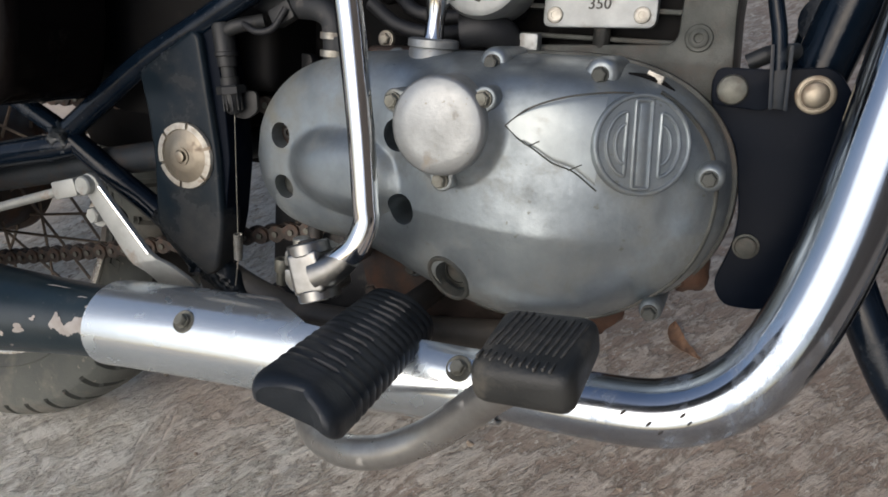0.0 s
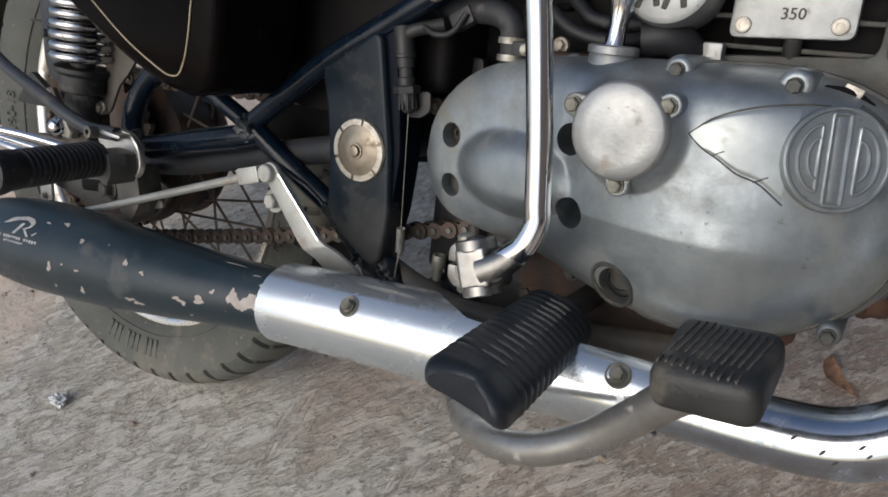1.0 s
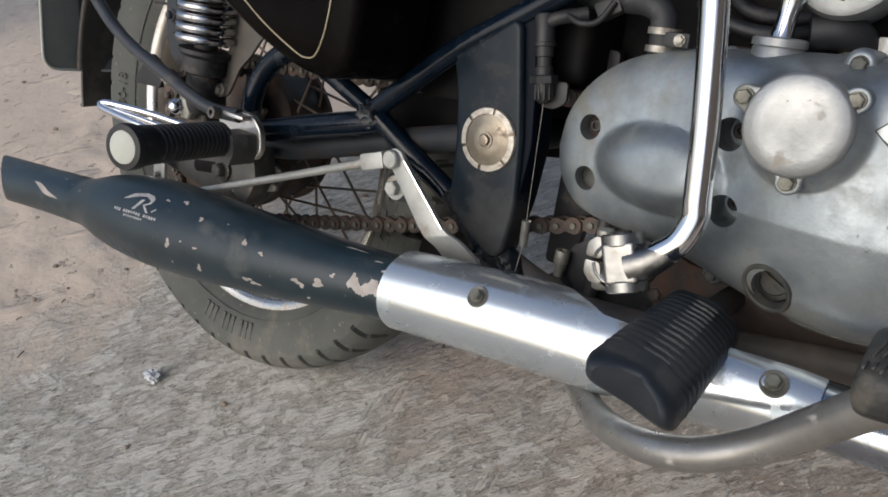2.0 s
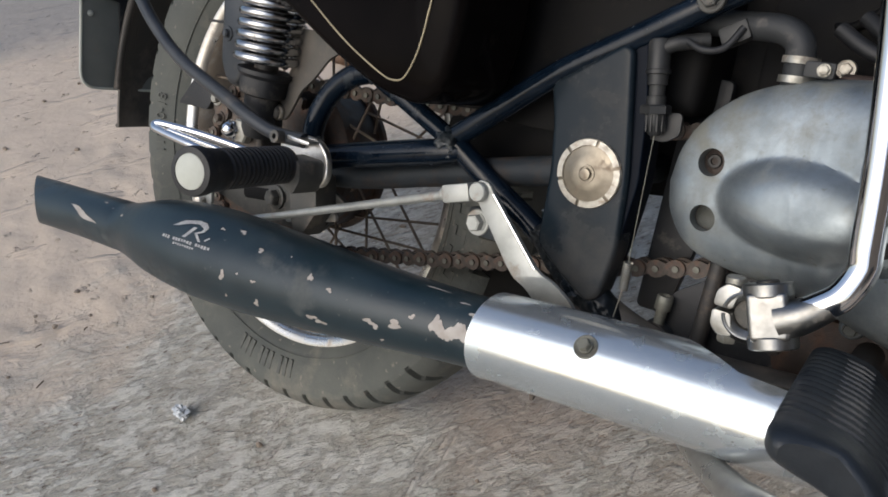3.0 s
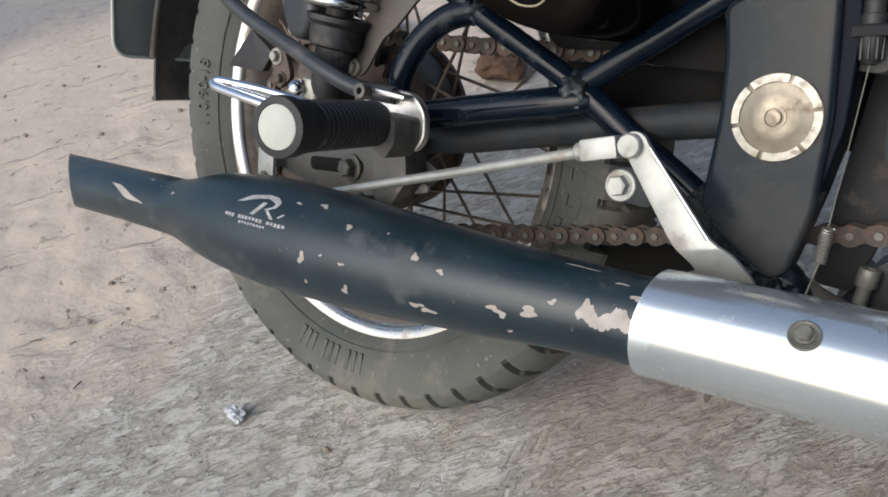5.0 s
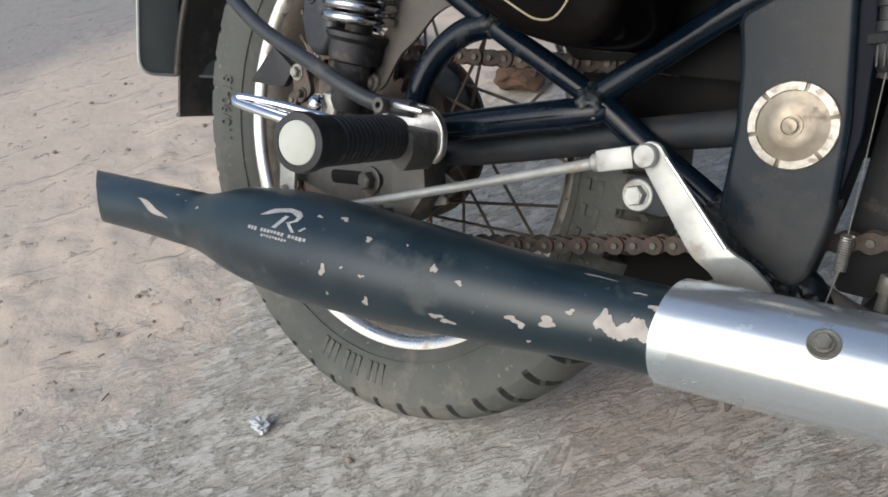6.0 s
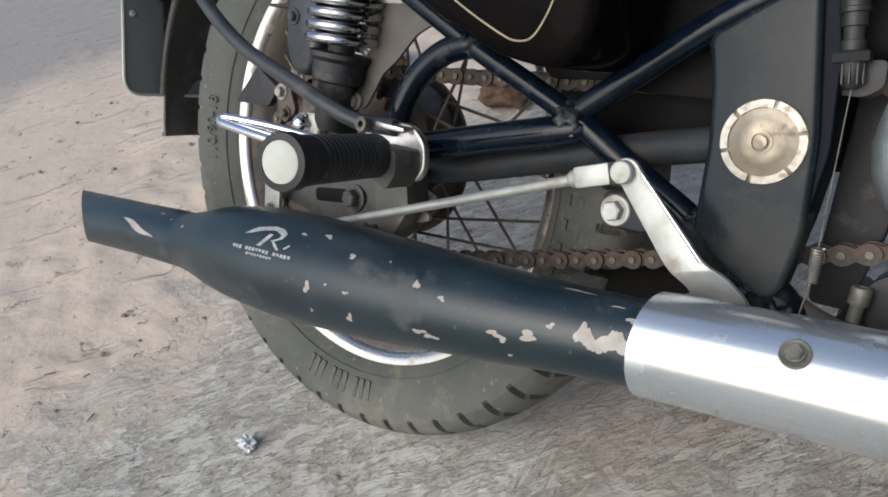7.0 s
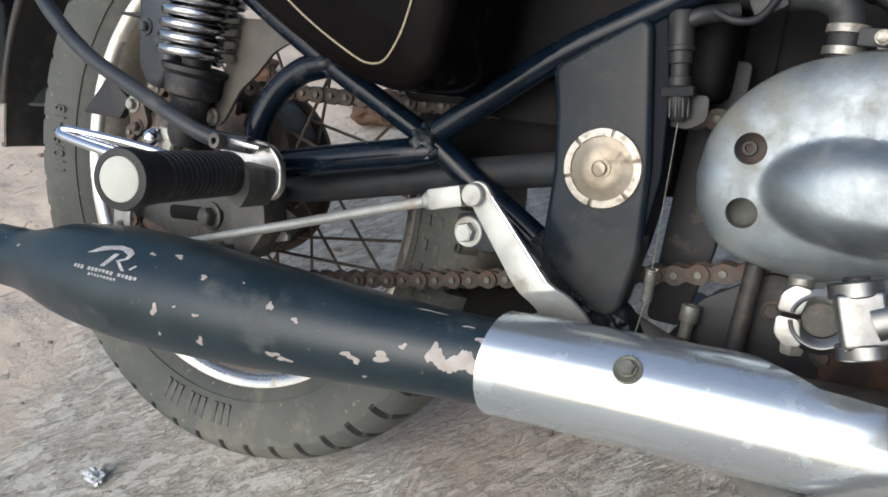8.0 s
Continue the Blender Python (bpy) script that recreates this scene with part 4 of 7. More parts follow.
def exhaust():
    bm = sweep(bmesh.new(), EXH, None, 56, False)
    inner = [(q[0] + 0.001, q[1], q[2], q[3] - 0.0015) for q in EXH[:14]]
    sweep(bm, inner, None, 56, False)
    ends = [v for v in bm.verts if v.co.x < -0.29]
    for v in bm.verts:
        if v.co.x < -0.16:
            w = min(1.0, (-0.16 - v.co.x) / 0.137)
            v.co.x -= w * ((v.co.y + 0.197) * 1.9 + (v.co.z - 0.206) * 0.28 + 0.0012 * noise.noise(Vector((v.co.z * 260, v.co.y * 260, 3))))
    bmesh.ops.bridge_loops(bm, edges=[e for e in bm.edges if e.is_boundary and all(v in ends for v in e.verts)])
    muf = part("silencer", bm, M_MUFF, bike, "satin black silencer with chipped paint")
    def chip(x, a, wx, wa, seed, ragged=0.45, name="paint_chip", material=None):
        random.seed(seed)
        own = bmesh.new()
        n = 22
        c = own.verts.new(on_muffler(x, a, 0.0005))
        ring = []
        for k in range(n):
            t = 2 * math.pi * k / n
            s = 1 + ragged * (0.5 * math.sin(2 * t + seed) + 0.45 * math.sin(3 * t + 2.1 * seed) + 0.35 * (random.random() - 0.5))
            ring.append(own.verts.new(on_muffler(x + s * wx * math.cos(t), a + s * wa * math.sin(t), 0.0004)))
        for k in range(n):
            own.faces.new((c, ring[k], ring[(k + 1) % n]))
        part(name, own, material or M_BARE, muf)

    # a long slanting scrape near the open end
    own = bmesh.new()
    random.seed(9)
    edges_ = []
    for k in range(15):
        u = k / 14
        w = 0.0034 * math.sin(math.pi * min(1.0, u * 0.9 + 0.08)) ** 0.6
        x, a = -0.164 + 0.064 * u, 34 - 29 * u + 2.5 * math.sin(8 * u)
        edges_.append([own.verts.new(on_muffler(x - s * w + 0.001 * random.random(), a - s * 5 * math.sin(math.pi * u), 0.0005)) for s in (-1, 1)])
    for u, v in zip(edges_, edges_[1:]):
        own.faces.new((u[0], u[1], v[1], v[0]))
    part("paint_chip", own, M_BARE, muf)
    for k, (x, a, wx, wa) in enumerate(CHIPS):
        chip(x, a, wx * 0.85, wa * 0.8, 40 + k, 0.6)
    # the large flaked patch by the heat shield, in ragged tongues
    own = bmesh.new()
    random.seed(5)
    cols = 30
    rows_ = []
    for k in range(cols + 1):
        u = k / cols
        x = 0.3665 + 0.0385 * u
        top = 21 + 9 * math.sin(11 * u + 0.4) * (1 - 0.4 * u) + 5 * (random.random() - 0.5) if k > 2 else 12 + 4 * k
        low = 1 + 4 * math.sin(9 * u + 1.0) + 4 * (random.random() - 0.5) - 5 * u * u if k > 2 else 9 - 3 * k
        rows_.append([own.verts.new(on_muffler(x, top + (low - top) * j / 8, 0.0005)) for j in range(9)])
    for u, v in zip(rows_, rows_[1:]):
        for j in range(8):
            own.faces.new((u[j], u[j + 1], v[j + 1], v[j]))
    part("flaked_patch", own, M_BARE, muf, "bare steel where the paint has flaked off")
    # maker's print as plain shapes

    def printed(pts, name="printed_mark"):
        own = bmesh.new()
        vs = [own.verts.new(on_muffler(x, a, 0.0005)) for x, a in pts]
        own.faces.new(vs)
        bmesh.ops.triangulate(own, faces=own.faces)
        part(name, own, M_PRINT, muf)

    X, A = 0.0825, 40.0
    printed([(X - 0.026, A - 1), (X - 0.014, A + 9), (X + 0.004, A + 14), (X + 0.016, A + 13), (X + 0.023, A + 8), (X + 0.018, A + 5), (X + 0.008, A + 9), (X - 0.002, A + 7), (X - 0.010, A + 4), (X - 0.018, A + 0.5)])
    printed([(X - 0.004, A - 11), (X + 0.001, A - 11), (X + 0.009, A + 4), (X + 0.004, A + 4)])
    printed([(X + 0.018, A + 6), (X + 0.023, A + 7), (X + 0.021, A + 1), (X + 0.014, A - 3), (X + 0.009, A - 3), (X + 0.017, A + 1)])
    printed([(X + 0.010, A - 3), (X + 0.0135, A - 2.5), (X + 0.024, A - 11), (X + 0.020, A - 11.5)])
    printed([(X + 0.027, A - 8), (X + 0.032, A - 3), (X + 0.034, A - 4), (X + 0.029, A - 9)])
    random.seed(17)
    for k in range(17):
        u, h = X - 0.033 + 0.0043 * k, 2.6 + 1.2 * random.random()
        if k not in (3, 11):
            printed([(u, A - 13.8), (u + 0.0032, A - 14.0), (u + 0.0032, A - 14.0 - h), (u, A - 13.8 - h)], "printed_bar")
    for k in range(9):
        u, h = X - 0.013 + 0.0036 * k, 1.8 + 0.9 * random.random()
        printed([(u, A - 19.4), (u + 0.0025, A - 19.5), (u + 0.0025, A - 19.5 - h), (u, A - 19.4 - h)], "printed_bar")
    # header pipe
    head = part("exhaust_pipe", sweep(bmesh.new(), bend(PIPE[3:], 10), 0.0204, 40), M_PIPE, bike, "bright chrome exhaust pipe bending up in front of the engine")
    part("covered_pipe", sweep(bmesh.new(), bend(PIPE[:4], 10), 0.0202, 40), M_PIPEDULL, head, "heat-dulled dusty pipe behind the shield")
    for k, (x, a) in enumerate(((0.79, 20), (0.805, 5), (0.812, -8), (0.822, 14), (0.826, -4))):
        own = bmesh.new()
        y, z = along(PIPE, x)
        c = Vector((x, y - 0.0203 * math.cos(radians(a)), z + 0.0203 * math.sin(radians(a))))
        bmesh.ops.create_icosphere(own, subdivisions=2, radius=0.0012, matrix=Matrix.Translation(c) @ Matrix.Rotation(0.6, 4, "Y") @ Matrix.Diagonal((0.7, 0.5, 2.0, 1)))
        part("dried_splash", own, M_DARK, head)
    # heat shield: a chrome half shell, notched along its top
    axis_line = bend(PIPE, 10)
    xs = np.linspace(0.4025, 0.715, 66)
    own = bmesh.new()
    grid = []
    for x in xs:
        y, z = along(axis_line, x)
        r = float(np.interp(x, [0.39, 0.60, 0.66, 0.70, 0.72], [0.0335, 0.0335, 0.030, 0.0265, 0.0232]))
        hi = float(np.interp(x, [0.39, 0.50, 0.535, 0.555, 0.58, 0.62, 0.65, 0.72], [128, 122, 112, 82, 58, 52, 66, 80]))
        lo = -95.0
        row = []
        for a in np.linspace(lo, hi, 40):
            row.append(own.verts.new((x + (0.004 * (1 - math.cos(radians(a - 20))) if x < 0.411 else 0), y - r * math.cos(radians(a)), z + r * math.sin(radians(a)))))
        grid.append(row)
    for u, v in zip(grid, grid[1:]):
        for j in range(39):
            own.faces.new((u[j], v[j], v[j + 1], u[j + 1]))
    bmesh.ops.recalc_face_normals(own, faces=own.faces)
    bmesh.ops.solidify(own, geom=list(own.faces), thickness=0.0014)
    shield = part("heat_shield", own, M_SHIELD, bike, "smeared chrome heat shield with two hexagon bolts", 40)
    for x, a in ((0.4885, 37), (0.690, 40)):
        y, z = along(axis_line, x)
        r = 0.0338 if x < 0.6 else 0.0278
        n = Vector((0, -math.cos(radians(a)), math.sin(radians(a))))
        c = Vector((x, y, z)) + n * (r - 0.002)
        own = lathe(bmesh.new(), [(0.000, 0.0084), (0.0020, 0.0082), (0.0025, 0.0076), (0.0018, 0.0064), (0.0014, 0.0)], c, n, 32, False)
        ring = part("dished_washer", own, M_DULLBOLT, shield)
        bolt(shield, c + n * 0.0018, 0.0046, 0.0036, n, 0, name="shield_bolt", material=M_DULLBOLT)
    own = plate(rounded([(0.436, 0.232), (0.447, 0.231), (0.4425, 0.2125), (0.4405, 0.2125)], 0.001), -0.172, -0.169, 0.0005)
    part("clamp_tab", own, M_DARK, shield)


CHIPS = [(0.1212, 53, 0.003, 2), (0.1458, 58, 0.0045, 3), (0.1802, 42.5, 0.004, 3), (0.1457, 1, 0.004, 6), (0.1646, 8, 0.0016, 1.6), (0.1849, 4.3, 0.003, 2.2), (0.2451, 29.6, 0.0028, 6),
         (0.2683, 21.4, 0.003, 3.5), (0.2148, 47, 0.0014, 1.3), (0.1486, -24, 0.002, 2.2), (0.1879, -23, 0.0033, 6), (0.252, -22, 0.006, 4), (0.261, -26.5, 0.006, 4.5), (0.312, -5, 0.0045, 5),
         (0.3185, -10, 0.004, 5), (0.337, -1, 0.0075, 7), (0.3505, 16.7, 0.003, 4), (0.3232, -33, 0.002, 3), (0.356, 74, 0.010, 2.2), (-0.1057, 62, 0.0035, 2.2), (-0.0255, 48, 0.002, 1.6),
         (-0.0545, 39, 0.0035, 2.4), (-0.085, 52, 0.0016, 1.4), (-0.068, 60, 0.0016, 1.3), (0.386, 60, 0.004, 2), (0.398, 44, 0.003, 5)]
exhaust()


# ---- rear mudguard, number plate, damper, side panel
def rear_body():
    # mudguard arc with rolled edges
    def sect(w, r):
        pts = []
        for u in np.linspace(-1, 1, 15):
            pts.append((u * w, r - 0.016 * u * u))
        return pts

    bm = bmesh.new()
    rows_ = []
    for a in np.linspace(radians(40), radians(183.5), 40):
        w = 0.068
        row = []
        for h, r in sect(w, 0.372):
            row.append(bm.verts.new(HUB + Vector((r * math.cos(a), h, r * math.sin(a)))))
        rows_.append(row)
    for u, v in zip(rows_, rows_[1:]):
        for j in range(len(u) - 1):
            bm.faces.new((u[j], u[j + 1], v[j + 1], v[j]))
    bmesh.ops.recalc_face_normals(bm, faces=bm.faces)
    bmesh.ops.solidify(bm, geom=list(bm.faces), thickness=0.003)
    guard = part("rear_mudguard", bm, M_FENDER, bike, "dusty black rear mudguard with a ribbed flap")
    last = radians(183.5)
    bead = [HUB + Vector((r * math.cos(last), h, r * math.sin(last))) for h, r in sect(0.068, 0.372)]
    part("rolled_edge", sweep(bmesh.new(), bead, 0.0032, 10), M_FENDER, guard)
    for h in (-0.066, -0.047):
        line = [HUB + Vector(((0.372 - 0.016 * (h / 0.068) ** 2) * math.cos(a), h - 0.002, (0.372 - 0.016 * (h / 0.068) ** 2) * math.sin(a))) for a in np.linspace(radians(60), radians(175), 40)]
        part("pressed_rib", sweep(bmesh.new(), line, 0.0055 if h < -0.06 else 0.004, 10), M_FENDER, guard)
    # number plate, seen from its back
    bm = bmesh.new()
    out = rounded([(-0.1085, 0.3385), (0.10, 0.3385), (0.10, 0.53), (-0.1085, 0.53)], 0.024, 6)
    front = plate(out, 0.0, 0.0016, 0.0004)
    bmesh.ops.transform(front, matrix=Matrix.Translation((-0.365, 0, 0)) @ Matrix.Rotation(radians(90), 4, "Z"), verts=front.verts)
    np_ = part("number_plate", front, M_NUMBER, bike, "plain grey back of a plate with a white rim")
    loop = [(-0.366, y, z) for y, z in out]
    part("white_rim", sweep(bmesh.new(), loop, 0.0022, 8, closed=True), M_WHITE, np_)
    own = lathe(bmesh.new(), [(0.0, 0.0042), (0.0014, 0.0040), (0.0022, 0.0028), (0.0024, 0.0)], (-0.3645, -0.0965, 0.4397), (1, 0, 0), 20, False)
    part("plate_screw", own, M_WHITE, np_)
    hood = plate(rounded([(-0.111, 0.468), (-0.058, 0.459), (-0.054, 0.335), (-0.046, 0.335), (-0.046, 0.54), (-0.111, 0.54)], 0.003), 0.0, 0.004, 0.001)
    bmesh.ops.transform(hood, matrix=Matrix.Translation((-0.3585, 0, 0)) @ Matrix.Rotation(radians(90), 4, "Z"), verts=hood.verts)
    part("plate_bracket", hood, M_RUBBER, np_, "black bracket over the plate")
    # turn signal that hangs beside the plate
    own = bmesh.new()
    bmesh.ops.create_uvsphere(own, u_segments=32, v_segments=18, radius=1.0)
    for v in own.verts:
        v.co = Vector((-0.372 + 0.030 * v.co.x, -0.158 + 0.041 * v.co.y, 0.497 + 0.034 * math.copysign(abs(v.co.z) ** 0.85, v.co.z)))
    lamp = part("turn_signal", own, M_AMBER, bike, "dusty brown turn signal lens")
    part("lamp_stem", sweep(bmesh.new(), [(-0.366, -0.125, 0.50), (-0.352, -0.06, 0.51)], 0.008, 16), M_RUBBER, lamp)
    # damper
    low, top = Vector((0.066, -0.142, 0.352)), Vector((0.092, -0.138, 0.58))
    d = (top - low).normalized()
    at = lambda s: low + d * s
    bm = lathe(bmesh.new(), [(-0.008, 0.012), (0.0, 0.0155), (0.012, 0.0168), (0.04, 0.0168), (0.044, 0.0155)], low, d, 36)
    damper = part("rear_damper", bm, M_RUBBER, bike, "rear shock absorber with a bright chrome coil spring")
    bm = lathe(bmesh.new(), [(0.034, 0.0175), (0.036, 0.0225), (0.044, 0.0235), (0.052, 0.0235), (0.056, 0.0275), (0.060, 0.0275), (0.061, 0.020)], low, d, 40,
               lobes=lambda a: 1.0 + (0.03 if math.sin(5 * a) > 0.6 else 0.0))
    part("spring_seat", bm, M_RUBBER, damper)
    m = toward(low, d)
    helix = [m @ Vector((0.0292 * math.cos(a), 0.0292 * math.sin(a), 0.066 + 0.0105 * a / (2 * math.pi))) for a in np.linspace(0, 2 * math.pi * 14, 448)]
    part("coil_spring", sweep(bmesh.new(), helix, 0.0046, 12), M_COIL, damper, "chrome coil spring")
    part("damper_rod", lathe(bmesh.new(), [(0.05, 0.012), (0.23, 0.012)], low, d, 24), M_DARK, damper)
    own = bmesh.new()
    strip = [[own.verts.new(m @ Vector((0.0247 * math.cos(a), 0.0247 * math.sin(a), h + 0.002 * math.sin(9 * a)))) for h in (0.041, 0.053)] for a in np.linspace(radians(-1), radians(52), 12)]
    for u, v in zip(strip, strip[1:]):
        own.faces.new((u[0], v[0], v[1], u[1]))
    part("torn_sticker", own, M_FOIL, damper)
    # bracket beside the damper
    bm = plate(rounded([(-0.014, 0.60), (0.036, 0.60), (0.034, 0.41), (0.022, 0.388), (0.002, 0.390), (-0.01, 0.41)], 0.012), -0.137, -0.105, 0.008, 3)
    stay = part("mudguard_bracket", bm, M_RAIL, bike, "dusty dark bracket with a bolt beside the damper")
    bolt(stay, (0.003, -0.137, 0.441), 0.0045, 0.003, name="bracket_bolt", material=M_RAIL, washer=1.7)
    bm = plate(rounded([(-0.127, 0.352), (-0.07, 0.352), (-0.055, 0.372), (-0.09, 0.392)], 0.004), -0.108, -0.10, 0.001)
    part("dark_flap", bm, M_RUBBER, stay)
    # chain guard: bracket and long strip
    out = rounded([(0.0735, 0.370), (0.079, 0.364), (0.088, 0.364), (0.095, 0.370), (0.111, 0.397), (0.127, 0.410), (0.146, 0.431), (0.161, 0.439), (0.31, 0.441), (0.31, 0.456), (0.09, 0.456), (0.0885, 0.440), (0.100, 0.430), (0.086, 0.403), (0.079, 0.385)], 0.005)
    cg = part("chain_guard", plate(out, -0.127, -0.1235, 0.001), M_RAILDUST, bike, "dark pressed chain guard held by one bolt")
    bolt(cg, (0.0815, -0.1295, 0.3715), 0.0068, 0.005, name="guard_bolt", washer=1.2, material=M_WASHRIM)
    part("guard_strip", block((0.36, 0.055, 0.003), Matrix.Translation((0.13, -0.098, 0.452)), 0.001), M_DARK, cg)
    # side panel with pinstripe
    out = rounded([(0.06, 0.62), (0.075, 0.545), (0.17, 0.478), (0.245, 0.436), (0.285, 0.418), (0.324, 0.411), (0.346, 0.426), (0.356, 0.47), (0.360, 0.62)], 0.012, 6)
    bm = plate(out, -0.207, -0.12, 0.011, 4)
    for k in range(14):
        bmesh.ops.bisect_plane(bm, geom=list(bm.verts) + list(bm.edges) + list(bm.faces), plane_co=(0, 0, 0.418 + 0.0065 * k), plane_no=(0, 0, 1))
    for k in range(8):
        bmesh.ops.bisect_plane(bm, geom=list(bm.verts) + list(bm.edges) + list(bm.faces), plane_co=(0.318 + 0.005 * k, 0, 0), plane_no=(1, 0, 0))
    for v in bm.verts:
        if v.co.y < -0.15:
            v.co.y += 2.4 * max(0.0, 0.475 - v.co.z) ** 2 + 7.0 * max(0.0, v.co.x - 0.322) ** 2 - 0.006
    sp = part("side_panel", bm, M_PANEL, bike, "gloss black side panel with a gold pinstripe")
    skin = BVHTree.FromPolygons([v.co.copy() for v in sp.data.vertices], [tuple(p.vertices) for p in sp.data.polygons])

    def panel_y(x, z):
        hit = skin.ray_cast(Vector((x, -0.5, z)), Vector((0, 1, 0)))[0]
        return hit.y if hit else -0.2

    stripe = [(x, panel_y(x, z) - 0.0006, z) for x, z in bend([(0.14, 0.526), (0.17, 0.5055), (0.2116, 0.4778), (0.2531, 0.4499), (0.288, 0.4312), (0.301, 0.4272), (0.3125, 0.4300), (0.3230, 0.4440), (0.3290, 0.460), (0.332, 0.4762), (0.335, 0.50), (0.336, 0.54)], 8)]
    part("pinstripe", sweep(bmesh.new(), bend(stripe[::3], 3), 0.0007, 8), M_GOLD, sp, "thin gold pinstripe")
    # air box; unseen seat and tank, added to darken light and reflections from above
    bm = block((0.27, 0.19, 0.17), Matrix.Translation((0.355, 0.0, 0.515)), 0.012, 3)
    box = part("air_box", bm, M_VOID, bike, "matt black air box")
    bm = block((0.66, 0.25, 0.09), Matrix.Translation((0.13, 0.0, 0.70)), 0.035, 4)
    for v in bm.verts:
        v.co.z += 0.05 * max(0.0, (-0.02 - v.co.x) / 0.2) ** 2 if v.co.z > 0.69 else 0.0
        v.co.y *= 1.0 - 0.25 * max(0.0, (v.co.x - 0.2) / 0.26)
    part("seat", bm, M_RUBBER, bike, "long black seat, added out of view")
    bm = bmesh.new()
    bmesh.ops.create_uvsphere(bm, u_segments=40, v_segments=24, radius=1.0)
    for v in bm.verts:
        x, y, z = v.co
        flat = 0.62 if z < 0 else 1.0
        taper = 0.80 + 0.20 * math.sin(1.5 * (x + 0.2))
        v.co = Vector((0.70 + 0.27 * math.copysign(abs(x) ** 0.85, x), 0.135 * taper * math.copysign(abs(y) ** 0.7, y), 0.79 + 0.12 * flat * math.copysign(abs(z) ** 0.8, z) + 0.03 * x))
    part("fuel_tank", bm, M_PANEL, bike, "gloss black fuel tank, added out of view")
    # Added plate that keeps far-side light out of the cavity.
    part("far_side_light_block", plate(rounded([(0.10, 0.64), (0.16, 0.47), (0.30, 0.43), (0.50, 0.43), (0.56, 0.64)], 0.02), 0.13, 0.15, 0.004), M_VOID, bike, "black panel added on the far side to block light")
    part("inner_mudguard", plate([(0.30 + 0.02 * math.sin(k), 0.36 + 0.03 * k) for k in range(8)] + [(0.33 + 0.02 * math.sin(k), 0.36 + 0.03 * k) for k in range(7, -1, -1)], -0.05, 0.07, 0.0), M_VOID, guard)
    # Three added near-black sheets stand in for the shade by tyre and chain.
    part("inner_shade_panel", plate(rounded([(0.335, 0.352), (0.40, 0.352), (0.47, 0.36), (0.47, 0.52), (0.31, 0.52), (0.318, 0.42)], 0.008), 0.0, 0.006, 0.001), M_VOID, guard)
    part("lower_shade_sheet", plate(rounded([(0.216, 0.446), (0.258, 0.4065), (0.303, 0.4085), (0.335, 0.402), (0.402, 0.402), (0.402, 0.52), (0.20, 0.52)], 0.004), -0.091, -0.085, 0.001), M_VOID, box, "near-black sheet for the shaded gap under the air box")
    part("inner_shade_sheet", plate(rounded([(0.246, 0.388), (0.258, 0.412), (0.285, 0.44), (0.402, 0.44), (0.402, 0.366), (0.31, 0.358), (0.26, 0.362)], 0.004), -0.0605, -0.0565, 0.001), M_VOID, box, "near-black sheet for the shaded gap beside the chain")
    part("blue_connector", block((0.034, 0.02, 0.03), Matrix.Translation((0.531, -0.03, 0.527)) @ Matrix.Rotation(-0.1, 4, "Y"), 0.003), M_BLUE, box, "small blue plastic connector")
    part("connector_cable", sweep(bmesh.new(), bend([(0.545, -0.035, 0.512), (0.56, -0.045, 0.504), (0.575, -0.05, 0.51), (0.595, -0.05, 0.53)]), 0.0032, 10), M_VOID, box)


rear_body()


# ---- engine
COVER = bend([(0.487, 0.386), (0.491, 0.411), (0.504, 0.434), (0.527, 0.453), (0.560, 0.465), (0.60, 0.470), (0.645, 0.473), (0.69, 0.474), (0.735, 0.475), (0.768, 0.470), (0.795, 0.458),
              (0.815, 0.438), (0.825, 0.412), (0.825, 0.382), (0.815, 0.354), (0.795, 0.332), (0.765, 0.3145), (0.72, 0.306), (0.675, 0.3085), (0.63, 0.318), (0.585, 0.3295), (0.535, 0.335), (0.508, 0.344), (0.492, 0.364), (0.487, 0.386)], 6)[:-1]
MID = np.array((0.665, 0.395))


def cover_depth(x, z):
    """How far the side cover stands out (y) over x, z."""
    d = np.array((x, z)) - MID
    a = math.atan2(d[1], d[0])
    rel = COVER - MID
    ang = np.arctan2(rel[:, 1], rel[:, 0])
    order = np.argsort(ang)
    edge = np.interp(a, ang[order], np.hypot(*rel.T)[order], period=2 * math.pi)
    s = min(1.0, float(np.hypot(*d) / edge))
    crown = 0.126 + 0.050 * math.exp(-(((x - 0.715) / 0.115) ** 2)) - 0.012 * max(0.0, (0.375 - z) / 0.06)
    y = -0.108 - (crown - 0.108) * (1 - s**7) ** 0.5
    q = ((x - 0.578) / 0.047) ** 2 + ((z - 0.387) / 0.0285) ** 2
    t = max(0.0, 1 - q / 1.2)
    y -= 0.015 * (t * t * (3 - 2 * t)) ** 0.62
    # swelling under the inspection cap
    t = max(0.0, 1 - ((x - 0.668) / 0.0385) ** 2 - ((z - 0.4325) / 0.0385) ** 2)
    y -= 0.022 * t * t * (3 - 2 * t)
    # shallow step where the gear cover meets the main cover
    y += 0.0014 * math.exp(-(((x - 0.622 - 0.10 * (z - 0.4)) / 0.006) ** 2))
    return y


